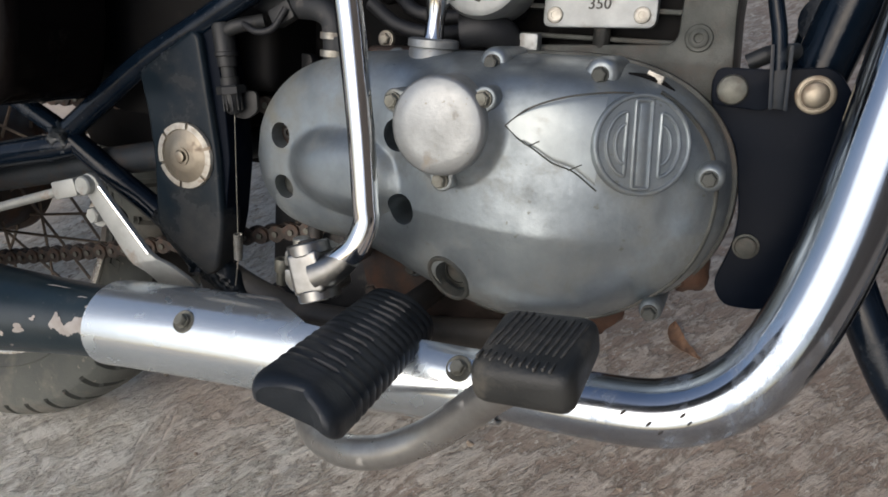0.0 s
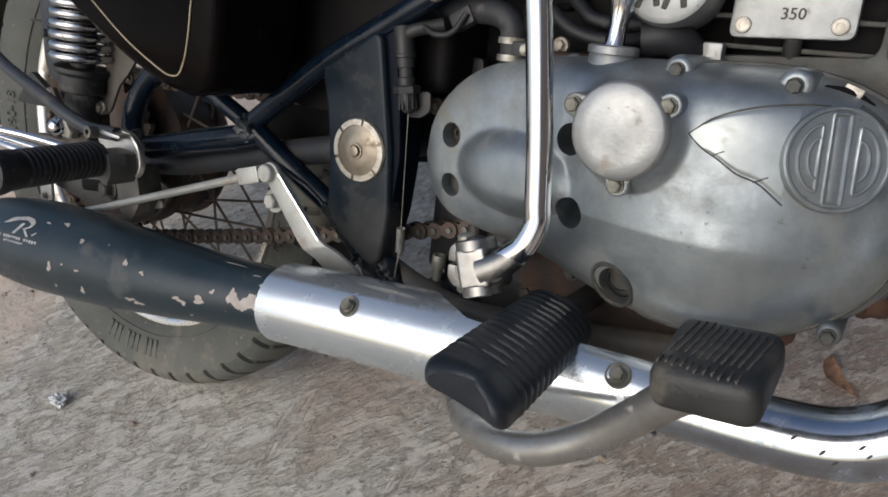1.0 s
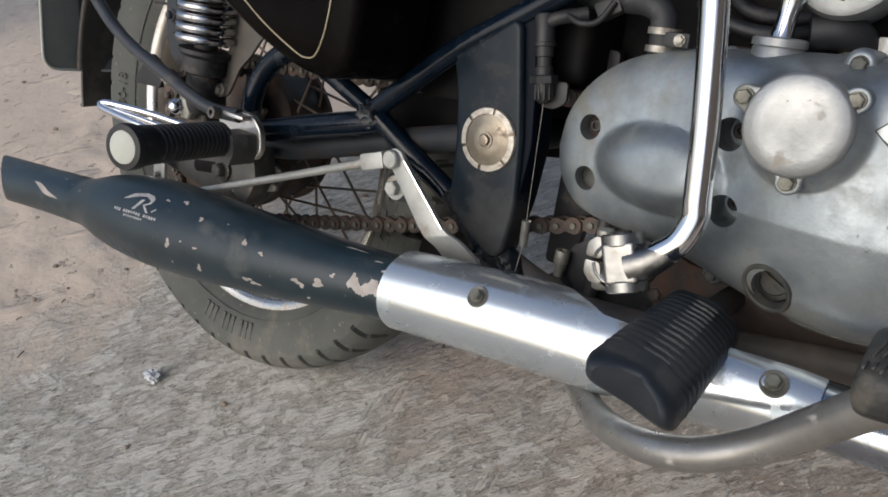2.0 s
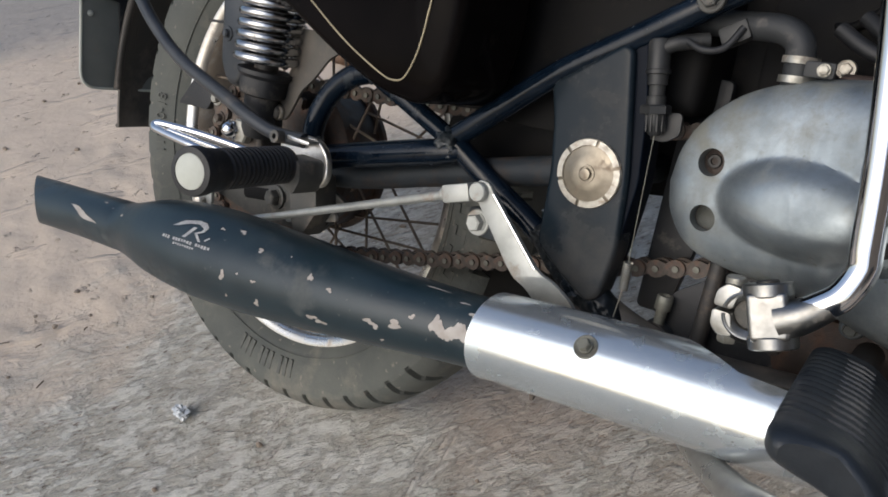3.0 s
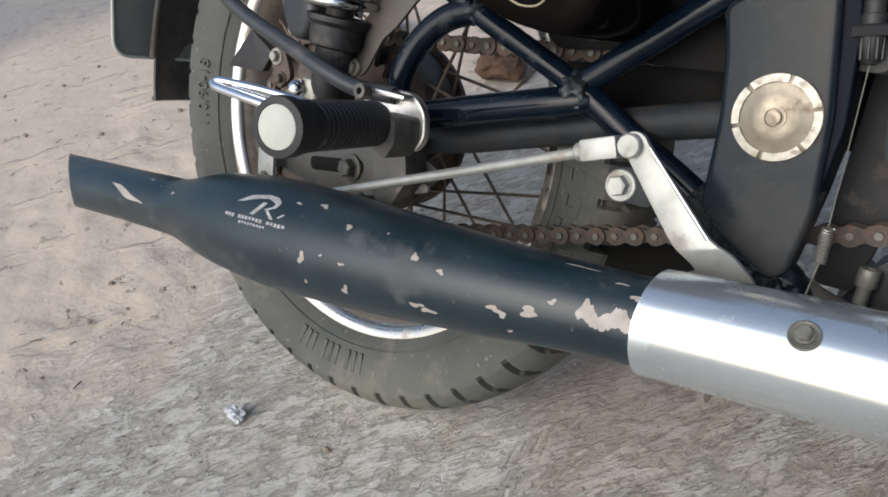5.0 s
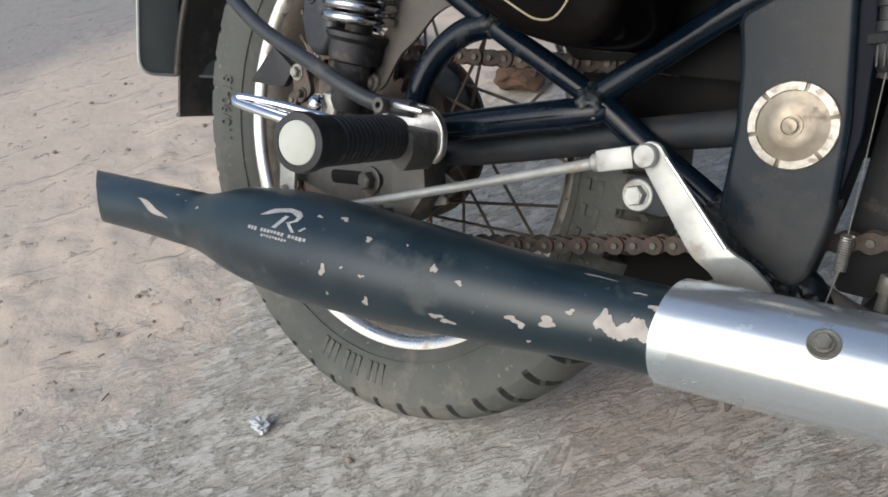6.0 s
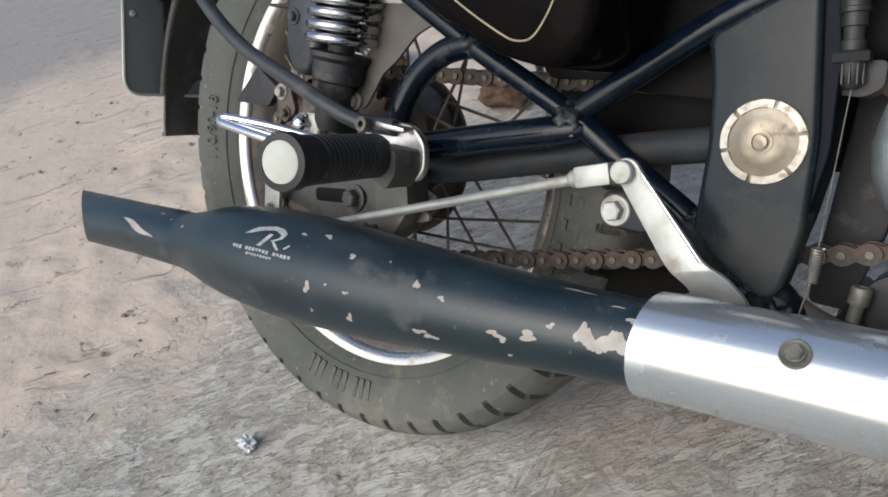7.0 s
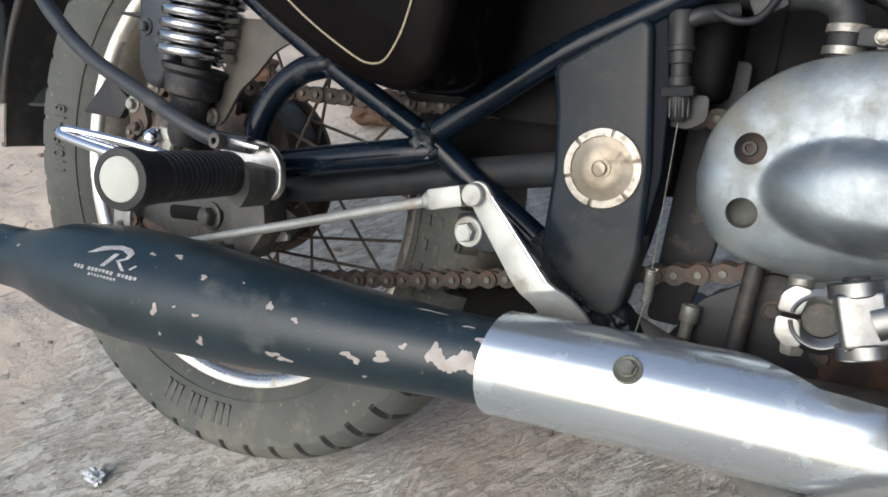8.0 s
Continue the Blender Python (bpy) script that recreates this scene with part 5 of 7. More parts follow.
def engine():
    # crankcase and flange
    flange = [(MID[0] + (x - MID[0]) * 0.985, MID[1] + (z - MID[1]) * 0.985) for x, z in COVER]
    bm = plate(flange, -0.109, -0.085, 0.002)
    inner = [(max(0.532, MID[0] + (x - MID[0]) * 0.93 + 0.015), MID[1] + (z - MID[1]) * 0.97 - 0.004) for x, z in COVER[::2]]
    plate(inner, -0.086, 0.11, 0.004, bm=bm)
    eng = part("engine", bm, M_OILY, bike, "single-cylinder engine with a worn aluminium side cover")
    part("cover_flange", plate([(MID[0] + (x - MID[0]) * (1.018 if x > 0.66 else 0.992), MID[1] + (z - MID[1]) * (1.025 if x > 0.66 else 0.99)) for x, z in COVER], -0.1035, -0.095, 0.0015), M_CASE, eng)
    # side cover
    bm = bmesh.new()
    rings = []
    ss = np.concatenate([np.linspace(0.02, 0.86, 70), np.linspace(0.872, 1.0, 20)])
    for s in ss:
        rings.append([bm.verts.new((MID[0] + s * (x - MID[0]), cover_depth(MID[0] + s * (x - MID[0]), MID[1] + s * (z - MID[1])) if s < 1 else -0.108, MID[1] + s * (z - MID[1]))) for x, z in COVER])
    rings.append([bm.verts.new((x, -0.10, z)) for x, z in COVER])
    n = len(COVER)
    for u, v in zip(rings, rings[1:]):
        for k in range(n):
            bm.faces.new((u[k], u[(k + 1) % n], v[(k + 1) % n], v[k]))
    bm.faces.new(rings[0])
    bm.faces.new(rings[-1])
    bmesh.ops.recalc_face_normals(bm, faces=bm.faces)
    data = bpy.data.meshes.new("cover_solid")
    bm.to_mesh(data)
    bm.free()
    solid = new("cover_solid", data)
    cut = bmesh.new()
    holes = [(0.515, 0.405, 0.0098, 0.106), (0.517, 0.367, 0.0098, 0.1085), (0.621, 0.4195, 0.0108, 0.112), (0.6275, 0.3725, 0.0108, 0.112), (0.667, 0.3325, 0.0135, 0.128)]
    for x, z, r, y in holes:
        lathe(cut, [(y, r * 0.94), (0.25, r * 1.05)], (x, 0, z), (0.02, -1, 0.0), 28)
    bmesh.ops.recalc_face_normals(cut, faces=cut.faces)
    cdata = bpy.data.meshes.new("cutter")
    cut.to_mesh(cdata)
    cut.free()
    cutter = new("cutter", cdata)
    mod = solid.modifiers.new("holes", "BOOLEAN")
    mod.operation, mod.object, mod.solver = "DIFFERENCE", cutter, "EXACT"
    data2 = bpy.data.meshes.new_from_object(solid.evaluated_get(bpy.context.evaluated_depsgraph_get()))
    bm = bmesh.new()
    bm.from_mesh(data2)
    for ob in (solid, cutter):
        bpy.data.objects.remove(ob)
    for d in (data, cdata, data2):
        bpy.data.meshes.remove(d)
    cover = part("side_cover", bm, M_CAST, eng, "worn polished aluminium engine side cover", 32)
    for x, z, r, y in (holes[0], holes[2], holes[3]):
        bolt(eng, (x, -y + 0.001, z), r * 0.5, 0.006, name="recessed_bolt", washer=0, material=M_DARK, socket=True)
    # Added dark disc that paints shade on the lower hole's floor.
    part("hole_floor_shade", lathe(bmesh.new(), [(0.1, 0.009), (0.1095, 0.0088), (0.110, 0.006), (0.1092, 0.0)], (0.517, 0, 0.367), (0.02, -1, 0), 28, False), M_CASE, eng)
    gx = (cover_depth(0.682, 0.3325) - cover_depth(0.652, 0.3325)) / 0.03
    gz = (cover_depth(0.667, 0.3475) - cover_depth(0.667, 0.3265)) / 0.021
    bm = ring_of(bmesh.new(), [(-0.006, 0.0135), (0.0004, 0.0138), (0.0012, 0.0148), (0.0010, 0.0165), (-0.004, 0.0178)], (0.667, cover_depth(0.667, 0.3325) + 0.0005, 0.3325), (gx, -1, gz), 40)
    part("plug_seat", bm, M_CASE, eng)
    bm = lathe(bmesh.new(), [(0.132, 0.0125), (0.137, 0.0122), (0.1375, 0.009), (0.136, 0.0085), (0.136, 0.0)], (0.667, 0, 0.3325), (0, -1, 0), 32, False)
    block((0.019, 0.004, 0.004), Matrix.Translation((0.667, -0.137, 0.3325)) @ Matrix.Rotation(0.5, 4, "Y"), 0.001, bm=bm)
    part("drain_plug", bm, M_CASE, eng, "round slotted plug in its recess")
    # rim bead along the lower front of the cover
    bead = []
    for k in range(58, 108):
        x, z = COVER[k % n]
        x, z = MID[0] + 0.952 * (x - MID[0]), MID[1] + 0.945 * (z - MID[1])
        bead.append((x, cover_depth(x, z) - 0.0002, z))
    part("cover_bead", sweep(bmesh.new(), bead, 0.0015, 8), M_CASE, eng)
    # inspection cap with three lugs
    c = Vector((0.668, 0, 0.4335))
    bolts = [(0.6372, 0.4447), (0.6925, 0.4505), (0.6695, 0.4020)]
    bm = lathe(bmesh.new(), [(0.158, 0.0285), (0.1875, 0.0285), (0.1905, 0.0278), (0.1918, 0.0262), (0.1928, 0.018), (0.1932, 0.0)], c, (0, -1, 0), 64, False)
    cap = part("inspection_cap", bm, M_POLISH, eng, "round pale aluminium cap with three lugs", 45)
    for x, z in bolts:
        away = math.atan2(z - c.z, x - c.x)
        out = [(x + 0.0071 * math.cos(away + a), z + 0.0071 * math.sin(away + a)) for a in np.linspace(-1.75, 1.75, 13)]
        out += [(c.x + 0.0225 * math.cos(away + a), c.z + 0.0225 * math.sin(away + a)) for a in (0.55, 0.0, -0.55)]
        part("cap_lug", plate(out, -0.1835, -0.155, 0.0016, 3), M_CAST, cap)
        bolt(cap, (x, -0.1835, z), 0.0044, 0.0034, washer=1.12, name="cap_bolt", material=M_DULLBOLT)
    # cover bolts on bosses
    for x, y, z, r in ((0.601, -0.112, 0.4635, 0.0085), (0.684, -0.149, 0.4688, 0.0092), (0.7487, -0.152, 0.4668, 0.0098), (0.814, -0.1455, 0.4155, 0.0085), (0.7925, -0.142, 0.3305, 0.007), (0.622, -0.112, 0.319, 0.008), (0.703, -0.125, 0.3145, 0.008)):
        bm = lathe(bmesh.new(), [(-0.05, r), (-0.006, r), (-0.003, r * 0.94), (-0.001, r * 0.8), (0, r * 0.6)], (x, y, z), (0, -1, 0), 32)
        part("bolt_boss", bm, M_CAST, eng)
        bolt(eng, (x, y, z), 0.0043, 0.0032, washer=1.1, name="cover_bolt", material=M_CASE)
    # feather lines cast in the cover
    def on_cover(pts, r, name):
        line = [(x, cover_depth(x, z) - 0.0003, z) for x, z in bend(pts, 8)]
        part(name, sweep(bmesh.new(), line, r, 6), M_CASE, eng)

    # the raised feather between the lines
    top = bend([(0.7035, 0.4365), (0.716, 0.447), (0.735, 0.4545), (0.755, 0.4580), (0.768, 0.4585)], 8)
    low = bend([(0.7035, 0.4365), (0.712, 0.4295), (0.721, 0.425), (0.732, 0.4185), (0.744, 0.4145), (0.757, 0.405)], 8)
    own = bmesh.new()
    grid = []
    for x in np.linspace(0.704, 0.756, 40):
        z0, z1 = np.interp(x, low[:, 0], low[:, 1]), np.interp(x, top[:, 0], top[:, 1])
        grid.append([own.verts.new((x, cover_depth(x, z0 + (z1 - z0) * u) - (0.0006 if 0 < u < 1 else -0.001), z0 + (z1 - z0) * u)) for u in np.linspace(0, 1, 18)])
    for u, v in zip(grid, grid[1:]):
        for j in range(17):
            own.faces.new((u[j], v[j], v[j + 1], u[j + 1]))
    part("cast_feather", own, M_FEATHER, eng, "", 60)
    on_cover([(0.7035, 0.4365), (0.716, 0.447), (0.735, 0.4545), (0.755, 0.4580), (0.768, 0.4585)], 0.0005, "cast_line")
    on_cover([(0.7035, 0.4365), (0.712, 0.4295), (0.721, 0.425), (0.732, 0.4185), (0.744, 0.4145), (0.757, 0.405)], 0.0005, "cast_line")
    on_cover([(0.718, 0.4265), (0.724, 0.4298)], 0.0005, "cast_line")
    on_cover([(0.741, 0.4152), (0.748, 0.4190)], 0.0005, "cast_line")
    # round maker's emblem as plain raised shapes
    ec = (0.7775, 0.4320)
    sl = (cover_depth(ec[0] + 0.012, ec[1]) - cover_depth(ec[0] - 0.012, ec[1])) / 0.024
    sz = (cover_depth(ec[0], ec[1] + 0.012) - cover_depth(ec[0], ec[1] - 0.012)) / 0.024
    nrm = Vector((sl, -1.0, sz)).normalized()
    base = Vector((ec[0], cover_depth(*ec) - 0.0012, ec[1]))
    m = toward(base, nrm)
    if (m.to_3x3() @ Vector((1, 0, 0))).x < 0:
        m = m @ Matrix.Rotation(math.pi, 4, "Z")
    bm = ring_of(bmesh.new(), [(-0.006, 0.0254), (0.0010, 0.0255), (0.0016, 0.0261), (0.0016, 0.0272), (0.0008, 0.0280), (-0.006, 0.0284)], base, nrm, 72)
    emblem = part("emblem_ring", bm, M_CAST, eng, "round cast emblem with plain raised bars")
    part("emblem_ground", lathe(bmesh.new(), [(-0.006, 0.0256), (0.0002, 0.0256)], base, nrm, 64), M_CAST, emblem)

    def badge(pts, name="raised_bar"):
        own = bmesh.new()
        lo = [own.verts.new(m @ Vector((x, y, -0.005))) for x, y in pts]
        hi = [own.verts.new(m @ Vector((x * 0.985, y * 0.985, 0.0009))) for x, y in pts]
        own.faces.new(hi)
        for k in range(len(pts)):
            own.faces.new((lo[k], lo[(k + 1) % len(pts)], hi[(k + 1) % len(pts)], hi[k]))
        bmesh.ops.recalc_face_normals(own, faces=own.faces)
        soften(own, 0.0007, 2, 40)
        part(name, own, M_CAST, emblem)

    def outline(pts, name="raised_outline"):
        loop = [tuple(m @ Vector((x, y, 0.0005))) for x, y in rounded(pts, 0.0016, 3)]
        part(name, sweep(bmesh.new(), loop, 0.0011, 8, closed=True), M_CAST, emblem)

    outline([(-0.0050, -0.0240), (0.0042, -0.0240), (0.0042, 0.0240), (-0.0050, 0.0240)])
    for sx in (-1, 1):
        arc = [(sx * (0.0082 + 0.0128 * math.cos(a)), 0.0178 * math.sin(a)) for a in np.linspace(-1.45, 1.45, 9)]
        outline(arc)
        outline([(sx * (0.0092 + 0.0068 * math.cos(a)), 0.0112 * math.sin(a)) for a in np.linspace(-1.45, 1.45, 7)])
    badge([(-0.0030, -0.0225), (0.0022, -0.0225), (0.0022, 0.0225), (-0.0030, 0.0225)])
    # clamp screw in a slot of the rim; a black bead paints the slot's shade
    slit = [(x, cover_depth(x, z) - 0.0002, z) for x, z in bend([(0.7615, 0.4680), (0.770, 0.4665), (0.779, 0.4637), (0.787, 0.4600)], 6)]
    part("rim_slot_shade", sweep(bmesh.new(), slit, [0.0006 + 0.0016 * math.sin(math.pi * u) for u in np.linspace(0, 1, len(slit))], 8), M_VOID, eng)
    bm = block((0.0105, 0.006, 0.0058), Matrix.Translation((0.7755, cover_depth(0.7755, 0.4655) - 0.001, 0.4665)) @ Matrix.Rotation(0.32, 4, "Y"), 0.0014, 2)
    part("slot_screw", bm, M_WASHRIM, eng)
    # cylinder base and barrel
    bm = plate(rounded([(0.665, 0.455), (0.818, 0.44), (0.815, 0.47), (0.812, 0.505), (0.811, 0.62), (0.782, 0.62), (0.780, 0.485), (0.665, 0.478)], 0.008), -0.084, 0.09, 0.004, 2)
    barrel = part("cylinder_block", bm, M_CASE, eng, "finned grey cylinder block")
    # Core coloured near-black so the gaps between fins read as shaded.
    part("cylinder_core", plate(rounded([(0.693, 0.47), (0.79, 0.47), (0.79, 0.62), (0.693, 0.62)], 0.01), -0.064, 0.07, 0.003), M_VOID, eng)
    fin = None
    for k, z in enumerate((0.4855, 0.504, 0.5225, 0.541, 0.56, 0.58)):
        if fin is None:
            fin = part("fin", block((0.118, 0.156, 0.0032), Matrix.Translation((0.732, 0.0, z)), 0.0012), M_CASE, eng)
        else:
            again(fin, Matrix.Translation((0, 0, z - 0.4855)))
    for x, z in ((0.7325, 0.487), (0.7325, 0.479)):
        part("fin_post", lathe(bmesh.new(), [(-0.012, 0.0055), (0.018, 0.0055)], (x, -0.0785, z), (0, 0, 1), 20), M_DUSTY, eng)
    # plate with the capacity figures
    bm = plate(rounded([(0.6945, 0.4905), (0.7665, 0.4935), (0.7655, 0.552), (0.6945, 0.552)], 0.006), -0.0865, -0.077, 0.0018)
    badge_plate = part("capacity_plate", bm, M_POLISH, eng, "cast plate marked 350 with two socket screws")
    for x, z in ((0.7025, 0.4985), (0.7575, 0.5010)):
        bolt(badge_plate, (x, -0.0865, z), 0.0046, 0.0022, washer=1.12, name="socket_screw", socket=True, material=M_WASHRIM)
    font_bits("350", 0.0098, badge_plate, M_DARK, "capacity_figures", lambda u, v: (0.7305 + u, -0.087, 0.5035 + v + 0.04 * u), 0.0006, "CENTER")
    for k in range(9):
        part("raised_bar", block((0.0042, 0.002, 0.0075), Matrix.Translation((0.7055 + 0.0062 * k, -0.087, 0.5205 + 0.0003 * k)), 0.0006), M_DARK, badge_plate)
    bolt(barrel, (0.7925, -0.084, 0.4895), 0.0058, 0.004, washer=1.45, name="socket_screw", socket=True, material=M_CASE)
    part("stud_boss", block((0.013, 0.012, 0.016), Matrix.Translation((0.688, -0.088, 0.4785)), 0.002), M_POLISH, eng)
    # carburettor cap, stem and rubber boot
    bm = lathe(bmesh.new(), [(-0.02, 0.028), (0.012, 0.030), (0.018, 0.0285), (0.02, 0.025), (0.0205, 0.0)], (0.660, -0.098, 0.521), (0, -1, 0.12), 48, False)
    carb = part("round_alloy_housing", bm, M_POLISH, eng, "round polished alloy housing on a stem")
    for k in range(4):
        part("raised_bar", block((0.004, 0.003, 0.018 - 0.003 * (k % 2)), Matrix.Translation((0.646 + 0.0085 * k, -0.1195, 0.512)) @ Matrix.Rotation(0.25 * (-1) ** k, 4, "Y"), 0.001), M_CASE, carb)
    part("stem", lathe(bmesh.new(), [(0, 0.010), (0.004, 0.0068), (0.018, 0.0058), (0.03, 0.008), (0.036, 0.011)], (0.633, -0.122, 0.474), (0.05, 0.05, 1), 24), M_CHROME, carb)
    part("stem_base", lathe(bmesh.new(), [(-0.02, 0.0155), (0.0, 0.0155), (0.0015, 0.0145), (0.0015, 0.0165), (0.006, 0.0165), (0.007, 0.0145)], (0.633, -0.121, 0.4725), (0.02, 0, 1), 32), M_POLISH, carb)
    part("rubber_boot", sweep(bmesh.new(), bend([(0.645, -0.105, 0.485), (0.662, -0.10, 0.487), (0.672, -0.09, 0.48), (0.674, -0.08, 0.462)]), 0.0115, 18), M_RUBBER, carb)
    # breather hose with clamp
    bm = sweep(bmesh.new(), bend([(0.5535, -0.108, 0.455), (0.5525, -0.108, 0.476), (0.549, -0.107, 0.488), (0.537, -0.106, 0.4945), (0.512, -0.10, 0.4955), (0.47, -0.085, 0.497)]), 0.0092, 20)
    hose = part("breather_hose", bm, M_HOSE, eng, "grey rubber breather hose with a steel clip")
    for z in (0.4645, 0.4765):
        part("hose_clip", ring_of(bmesh.new(), [(-0.0022, 0.0098), (-0.0022, 0.0112), (0.0022, 0.0112), (0.0022, 0.0098)], (0.553, -0.108, z), (0, 0, 1), 32), M_STEEL, hose)
    part("hose_socket", lathe(bmesh.new(), [(-0.022, 0.0135), (0.0, 0.0125), (0.002, 0.011)], (0.5535, -0.108, 0.4575), (0, 0, 1), 28), M_CAST, hose)
    bm = block((0.018, 0.004, 0.010), Matrix.Translation((0.568, -0.121, 0.4715)), 0.003, 2)
    ear = part("clip_ear", bm, M_HOSE, hose)
    bolt(hose, (0.571, -0.123, 0.4715), 0.0035, 0.002, name="clip_screw", washer=1.2)
    for pts in ([(0.565, -0.08, 0.50), (0.59, -0.085, 0.486), (0.62, -0.085, 0.482), (0.65, -0.07, 0.489), (0.67, -0.05, 0.50)], [(0.575, -0.06, 0.51), (0.60, -0.07, 0.495), (0.64, -0.06, 0.497), (0.66, -0.05, 0.52)]):
        part("cable", sweep(bmesh.new(), bend(pts), 0.0052, 12), M_RUBBER, eng)
    bolt(eng, (0.495, -0.127, 0.508), 0.0062, 0.004, washer=1.5, name="frame_bolt", material=M_DUSTY)
    bolt(eng, (0.573, -0.07, 0.476), 0.0042, 0.003, washer=1.5, name="bracket_bolt", material=M_WASHRIM)
    part("case_lug", block((0.05, 0.05, 0.02), Matrix.Translation((0.602, -0.085, 0.462)), 0.006, 3), M_OILY, eng)
    # rear of the gearbox and engine plates; the case's shade is in its colour
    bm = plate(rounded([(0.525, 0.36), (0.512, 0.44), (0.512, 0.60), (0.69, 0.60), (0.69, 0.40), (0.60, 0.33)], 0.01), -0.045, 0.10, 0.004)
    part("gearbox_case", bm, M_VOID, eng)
    bm = plate(rounded([(0.498, 0.30), (0.54, 0.33), (0.58, 0.325), (0.62, 0.30), (0.60, 0.255), (0.50, 0.255)], 0.008), -0.088, -0.08, 0.001)
    rear_plate = part("rear_engine_plate", bm, M_RUBBER, eng)
    part("plate_post", sweep(bmesh.new(), [(0.528, -0.098, 0.262), (0.531, -0.098, 0.335)], 0.006, 14), M_DARK, rear_plate)
    for x, z in ((0.545, 0.306), (0.578, 0.285)):
        bolt(rear_plate, (x, -0.088, z), 0.0052, 0.003, washer=1.4, name="plate_bolt", material=M_DARK)
    part("frame_upright", plate(rounded([(0.461, 0.272), (0.486, 0.272), (0.499, 0.33), (0.500, 0.46), (0.468, 0.46), (0.464, 0.36)], 0.006), -0.056, -0.046, 0.002), M_RUBBER, eng)
    # Near-black sheet that stands in for the shade behind the switch.
    part("inner_shade_plate", plate(rounded([(0.455, 0.60), (0.462, 0.40), (0.475, 0.345), (0.505, 0.335), (0.56, 0.34), (0.56, 0.60)], 0.006), -0.035, -0.025, 0.001), M_VOID, eng)
    bm = plate(rounded([(0.56, 0.335), (0.60, 0.315), (0.735, 0.312), (0.762, 0.33), (0.764, 0.298), (0.745, 0.276), (0.58, 0.268)], 0.006), -0.09, 0.08, 0.003)
    part("sump", bm, M_OILY, eng, "oil-stained brown sump")
    for at, size, seed in (((0.8085, -0.092, 0.349), (0.013, 0.012, 0.017), 3.0), ((0.757, -0.10, 0.312), (0.015, 0.012, 0.017), 8.0)):
        own = bmesh.new()
        bmesh.ops.create_icosphere(own, subdivisions=3, radius=1.0)
        for v in own.verts:
            k = 1.0 + 0.28 * noise.noise(v.co * 1.7 + Vector((seed, 0, 0))) + 0.1 * noise.noise(v.co * 5 + Vector((0, seed, 0)))
            v.co = Vector(at) + Vector((v.co.x * size[0], v.co.y * size[1], v.co.z * size[2])) * k
        part("sump_lug", own, M_RUSTY, eng, "rust-brown casting lug")
    # front engine plate in blue-black paint, with bolts
    out = rounded([(0.804, 0.471), (0.869, 0.4785), (0.882, 0.462), (0.892, 0.41), (0.878, 0.345), (0.855, 0.330), (0.832, 0.329), (0.824, 0.342), (0.832, 0.37), (0.832, 0.39), (0.824, 0.43), (0.806, 0.452)], 0.008)
    fp = part("front_engine_plate", plate(out, -0.101, -0.094, 0.0012), M_NAVY, eng, "blue-black engine mounting plate with three bolts")
    own = lathe(bmesh.new(), [(0.0, 0.0086), (0.002, 0.0086), (0.0042, 0.0078), (0.0056, 0.0055), (0.0060, 0.0)], (0.8170, -0.1075, 0.4622), (0, -1, 0), 36, False)
    part("mounting_bolt", own, M_DULLBOLT, fp)
    own = lathe(bmesh.new(), [(0.0, 0.0108), (0.0014, 0.0108), (0.0018, 0.0100), (0.0018, 0.0084), (0.0012, 0.0080), (0.0012, 0.0076), (0.0042, 0.0072), (0.0050, 0.0060), (0.0050, 0.0)], (0.8608, -0.1015, 0.4626), (0, -1, 0), 36, False)
    part("mounting_bolt", own, M_ZINC, fp)
    own = lathe(bmesh.new(), [(0.0, 0.0078), (0.0014, 0.0078), (0.0018, 0.0064), (0.0040, 0.0060), (0.0046, 0.0050), (0.0046, 0.0)], (0.8395, -0.1015, 0.3698), (0, -1, 0), 36, False)
    part("mounting_bolt", own, M_CASE, fp)
    part("cable_bracket", plate(rounded([(0.806, 0.474), (0.806, 0.453), (0.838, 0.4515), (0.842, 0.475)], 0.006), -0.1075, -0.1005, 0.001), M_NAVY, fp)
    bm = plate(rounded([(0.8385, 0.4535), (0.8465, 0.4535), (0.8440, 0.4885), (0.8340, 0.4885)], 0.001), -0.1125, -0.1085, 0.001)
    for x0, x1 in ((0.8385, 0.8340), (0.8462, 0.8437)):
        plate(rounded([(x0 - 0.001, 0.4535), (x0 + 0.001, 0.4535), (x1 + 0.001, 0.4885), (x1 - 0.001, 0.4885)], 0.0004), -0.118, -0.1085, 0.0004, bm=bm)
    part("bracket_arm", bm, M_BLACK, fp)
    tube(fp, [(0.8395, -0.113, 0.475), (0.8365, -0.113, 0.494), (0.8315, -0.112, 0.512), (0.819, -0.110, 0.56)], 0.0042, M_BLACK, "control_rod")
    tube(fp, [(0.8225, -0.09, 0.477), (0.834, -0.09, 0.483), (0.848, -0.08, 0.485)], 0.0052, M_HOSE, "cable_stop")


engine()


